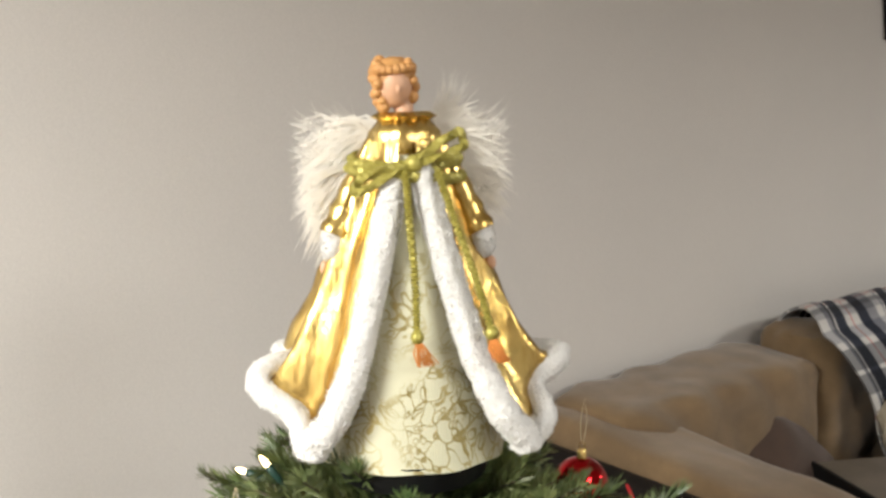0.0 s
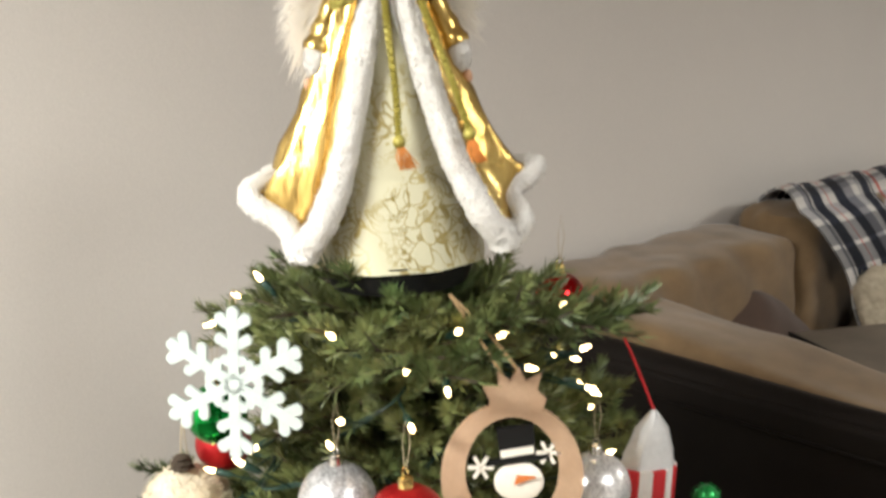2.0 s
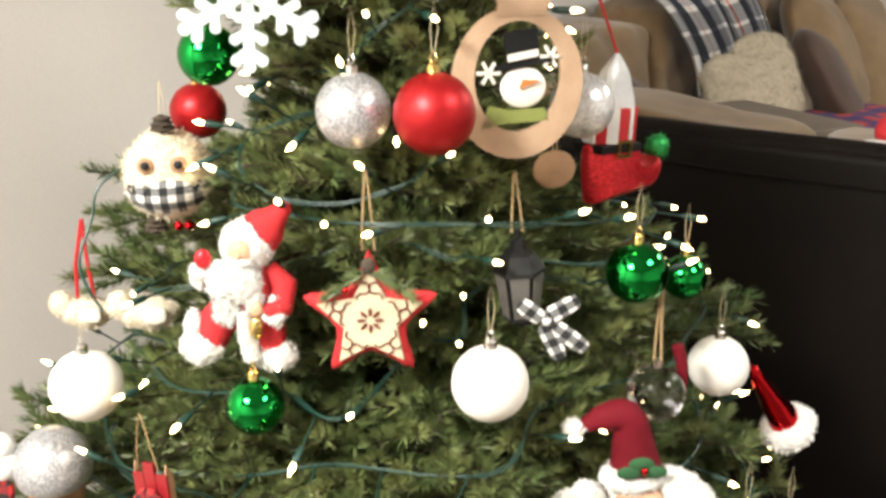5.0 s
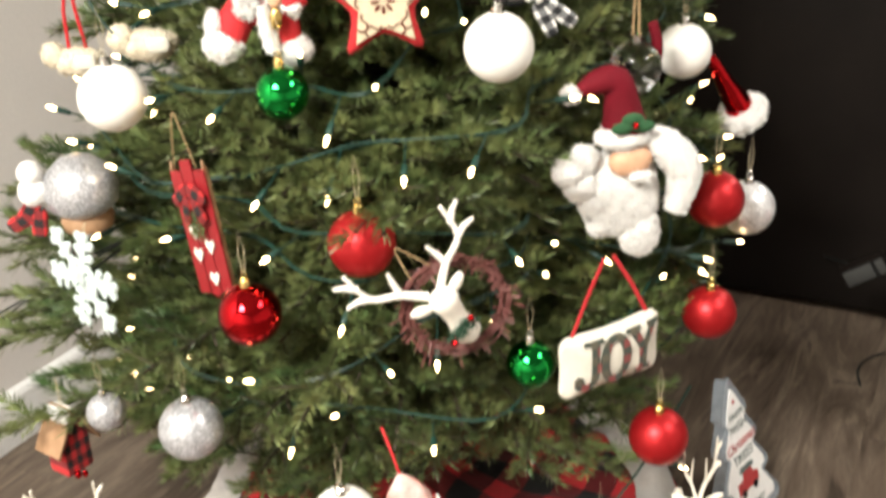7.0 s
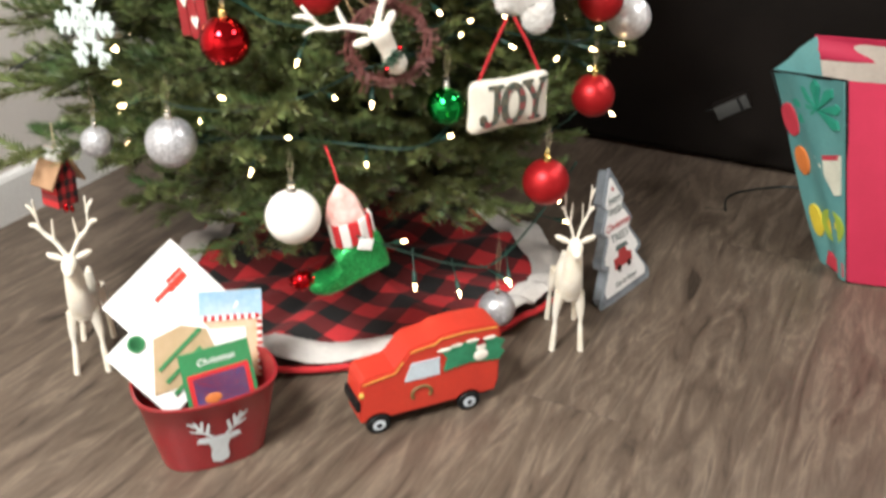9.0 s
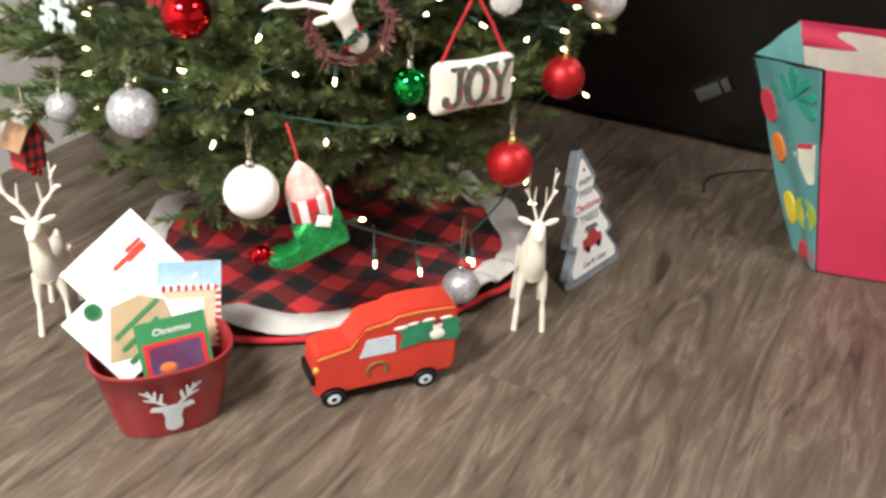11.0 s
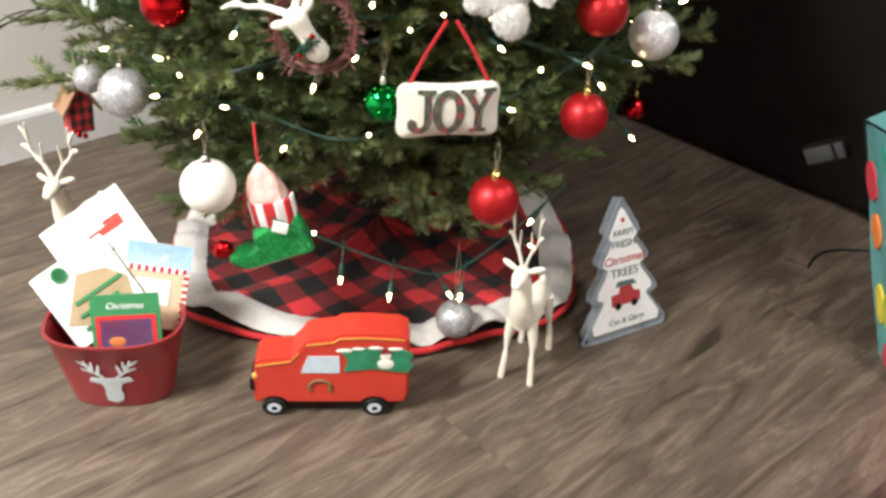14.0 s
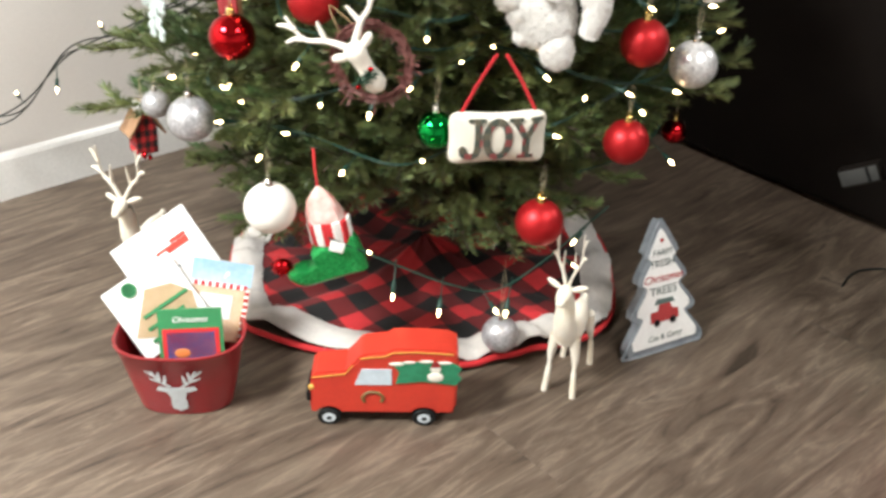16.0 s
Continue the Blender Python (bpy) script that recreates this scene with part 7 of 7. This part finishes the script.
def tree_sign():
    s = thing("tree_sign", facing(-0.222, 1.002, 0.002, -14, 0, -15) @ Matrix.Diagonal((0.93, 0.93, 0.93, 1)), "white tree-shaped sign with grey zinc edge, standing upright", "sign")
    H, W = 0.268, 0.086
    right = [(W, 0.0), (W + 0.004, 0.018), (0.060, 0.060), (0.056, 0.070), (0.072, 0.078), (0.070, 0.092), (0.044, 0.128), (0.042, 0.138), (0.054, 0.146), (0.052, 0.158), (0.030, 0.190), (0.028, 0.198), (0.037, 0.206), (0.006, 0.262), (0.0, H)]
    outline = right + [(-x, z) for x, z in right[-2::-1]]
    part("zinc_edge", slab(outline, 0.024, (0, 0, 0), 0.001), M_GREY, s, "grey galvanised metal edge")
    # crimped rim
    line = smooth_line([(x, 0.001, z) for x, z in outline + outline[:1]], 5)
    part("crimped_rim", tube(line, [0.0026 + 0.0012 * (k % 2) for k in range(len(line))], 6), M_GREY, s)
    inner = [(x * 0.86, 0.014 + z * 0.885) for x, z in outline]
    part("panel", slab(inner, 0.003, (0, -0.0025, 0)), M_CARD, s, smooth=False)
    red, dark = mat("sign_red", (0.42, 0.04, 0.04), rough=0.6), mat("sign_green_grey", (0.10, 0.14, 0.13), rough=0.6)
    for words, z, size, m, sh in (("FARM", 0.204, 0.018, dark, 0), ("FRESH", 0.182, 0.020, dark, 0), ("Christmas", 0.152, 0.023, red, 0.25), ("TREES", 0.126, 0.024, dark, 0), ("Cut & Carry", 0.030, 0.016, dark, 0.2)):
        part("lettering", text_mesh(words, size, 0.0003, sh), m, s, "printed words " + words, smooth=False).matrix_basis = pose(0, -0.0034, z)
    part("star_mark", ball(0.0045, (0, -0.003, 0.228), 10, 6, (1, 0.15, 1)), red, s)
    part("truck_print", slab([(-0.032, 0.062), (0.034, 0.062), (0.034, 0.082), (0.020, 0.086), (0.014, 0.098), (-0.012, 0.098), (-0.014, 0.086), (-0.032, 0.084)], 0.001, (0, -0.0034, 0)), red, s, "printed red truck", smooth=False)
    for wx in (-0.018, 0.020):
        part("wheel_print", lathe([(0.0075, 0), (0.007, 0.0008), (0, 0.0008)], 16), M_BLACK, s).matrix_basis = pose(wx, -0.0040, 0.061, 90, 0, 0)
    part("fir_print", slab([(-0.022, 0.099), (0.026, 0.098), (0.020, 0.108), (-0.016, 0.110)], 0.001, (0, -0.0036, 0)), dark, s, smooth=False)


tree_sign()


def shopping_bag():
    b = thing("shopping_bag", pose(0.045, 0.026, 0), "large reusable shopping bag, red front and teal fruit-print side", "bag")
    F0, F1 = Vector((0.114, 1.214, 0.004)), Vector((0.039, 1.214, 0.408))
    B0, B1 = Vector((0.090, 1.370, 0.004)), Vector((-0.053, 1.440, 0.422))
    C0, C1 = Vector((0.052, 1.290, 0.004)), Vector((-0.114, 1.360, 0.362))
    ax = Vector((0.47, 0.115, 0.0))
    teal = mat("teal_print", (0.085, 0.25, 0.25), (0.115, 0.29, 0.28), 0.55, scale=9, relief=0.1)
    hot = mat("hot_red_weave", (0.50, 0.022, 0.07), (0.44, 0.018, 0.058), 0.6, scale=8, fine=420, relief=0.4)
    lining = mat("pale_lining", (0.52, 0.45, 0.38), rough=0.8)

    def sheet4(p, q, r, s2, bulge, n=10):
        bm = bmesh.new()
        nrm = (q - p).cross(s2 - p).normalized()
        g = []
        for i in range(n + 1):
            row = []
            for j in range(n + 1):
                u, v = i / n, j / n
                pt = (p * (1 - u) + q * u) * (1 - v) + (s2 * (1 - u) + r * u) * v
                pt = pt + nrm * bulge * math.sin(math.pi * u) * math.sin(math.pi * v) + nrm * 0.004 * math.sin(9 * u + 5 * v)
                row.append(bm.verts.new(pt))
            g.append(row)
        for i in range(n):
            for j in range(n):
                bm.faces.new((g[i][j], g[i + 1][j], g[i + 1][j + 1], g[i][j + 1]))
        bmesh.ops.recalc_face_normals(bm, faces=bm.faces)
        bmesh.ops.solidify(bm, geom=bm.faces, thickness=0.003)
        return bm

    part("front_panel", sheet4(F0, F0 + ax, F1 + ax * 1.08, F1, 0.02), hot, b, "bright red front panel")
    part("back_panel", sheet4(B0, B0 + ax, B1 + ax * 1.08, B1, -0.01), lining, b, "back panel with pale lining")
    part("red_band", sheet4(B1 + Vector((0.002, -0.006, -0.045)), B1 + ax * 1.08 + Vector((0.002, -0.006, -0.045)), B1 + ax * 1.08 + Vector((0, -0.006, 0.003)), B1 + Vector((0, -0.006, 0.003)), 0.0), hot, b)
    part("side_front", sheet4(C0, F0, F1, C1, 0.0), teal, b, "teal side with fruit print")
    part("side_back", sheet4(C0, B0, B1, C1, 0.0), teal, b)
    part("far_side", sheet4(F0 + ax, B0 + ax, B1 + ax * 1.08, F1 + ax * 1.08, 0.01), teal, b)
    part("bottom", sheet4(F0, F0 + ax, B0 + ax, B0, 0.0), lining, b)
    for line in ([F0, F1], [C0, C1], [B0, B1], [F0, F0 + ax], [C1, F1]):
        part("piping", tube(line, 0.0032, 6), M_BLACK, b)
    nrm = (F0 - C0).cross(C1 - C0).normalized()
    if nrm.y > 0:
        nrm = -nrm

    def on_side(u, v):
        return (C0 * (1 - u) + F0 * u) * (1 - v) + (C1 * (1 - u) + F1 * u) * v

    def print_on(name, shape, material, label=""):
        bm = bmesh.new()
        vs = [bm.verts.new(on_side(u, v) + nrm * 0.006) for u, v in shape]
        vs2 = [bm.verts.new(on_side(u, v) + nrm * 0.001) for u, v in shape]
        bm.faces.new(vs)
        for k in range(len(vs)):
            bm.faces.new((vs[k], vs[(k + 1) % len(vs)], vs2[(k + 1) % len(vs)], vs2[k]))
        bmesh.ops.recalc_face_normals(bm, faces=bm.faces)
        part(name, bm, material, b, label, smooth=False)

    leaf = mat("leaf_print", (0.03, 0.30, 0.20), rough=0.5)
    melon, rind = mat("melon_print", (0.62, 0.05, 0.08), rough=0.5), mat("rind_print", (0.75, 0.75, 0.62), rough=0.5)
    kiwi, yellow, orange = mat("kiwi_print", (0.38, 0.50, 0.06), rough=0.5), mat("yellow_print", (0.80, 0.62, 0.05), rough=0.5), mat("orange_print", (0.75, 0.22, 0.05), rough=0.5)

    def disc(cu, cv, ru, rv, n=18):
        return [(cu + ru * math.cos(2 * math.pi * k / n), cv + rv * math.sin(2 * math.pi * k / n)) for k in range(n)]

    for k in range(7):
        a = radians(-30 + 40 * k)
        print_on("leaf_lobe", [(0.60, 0.84), (0.60 + 0.30 * math.cos(a - 0.2), 0.84 + 0.12 * math.sin(a - 0.2)), (0.60 + 0.36 * math.cos(a), 0.84 + 0.15 * math.sin(a)), (0.60 + 0.30 * math.cos(a + 0.2), 0.84 + 0.12 * math.sin(a + 0.2))], leaf)
    print_on("melon_rind", [(0.46, 0.60), (0.92, 0.64), (0.90, 0.44), (0.80, 0.43)], rind)
    print_on("melon_slice", [(0.47, 0.602), (0.90, 0.64), (0.86, 0.465), (0.80, 0.455)], melon)
    print_on("melon_slice", disc(0.14, 0.76, 0.12, 0.085), melon)
    print_on("orange_slice", disc(0.20, 0.55, 0.12, 0.075), orange)
    print_on("kiwi_slice", disc(0.70, 0.26, 0.26, 0.085), kiwi)
    print_on("kiwi_middle", [(u, v) for u, v in disc(0.70, 0.26, 0.12, 0.04)], yellow)
    print_on("pineapple", disc(0.26, 0.24, 0.16, 0.085), yellow)
    print_on("melon_slice", [(0.35, 0.02), (0.98, 0.02), (0.95, 0.09), (0.5, 0.10)], melon)


shopping_bag()
# Dark tube laid where faint looping shadows fall on the floor.
ob = part("cable", tube(smooth_line([(0.09, 1.66, 0.004), (-0.02, 1.652, 0.004), (-0.099, 1.593, 0.004), (-0.135, 1.545, 0.004), (-0.141, 1.50, 0.004), (-0.13, 1.455, 0.003)], 8), 0.0022, 6), M_BLACKWIRE)
tagged(ob, "thin dark tube in place of faint shadow loops by the bag", "cable")


fir_tree()


# ---- the floor ----
def floor():
    f = part("floor", box(EX_ - WX, NY - SY, 0.06, at=((EX_ + WX) / 2, (NY + SY) / 2, -0.034)), M_GAP, smooth=False)
    tagged(f, "brown wood-look plank floor", "floor", kind="structure")
    rnd = random.Random(8)
    w, l, g = 0.18, 1.22, 0.0001
    bm = box(w - g, l - g, 0.006, 0.0002, seg=1)
    me = bpy.data.meshes.new("plank")
    bm.to_mesh(me)
    bm.free()
    me.materials.append(M_PLANK)
    k = 0
    x = WX + w / 2
    while x < EX_:
        y = SY - rnd.uniform(0, l) + l / 2
        while y - l / 2 < NY:
            piece("plank", me, f, pose(x, y, -0.003))
            y += l
        x += w


floor()
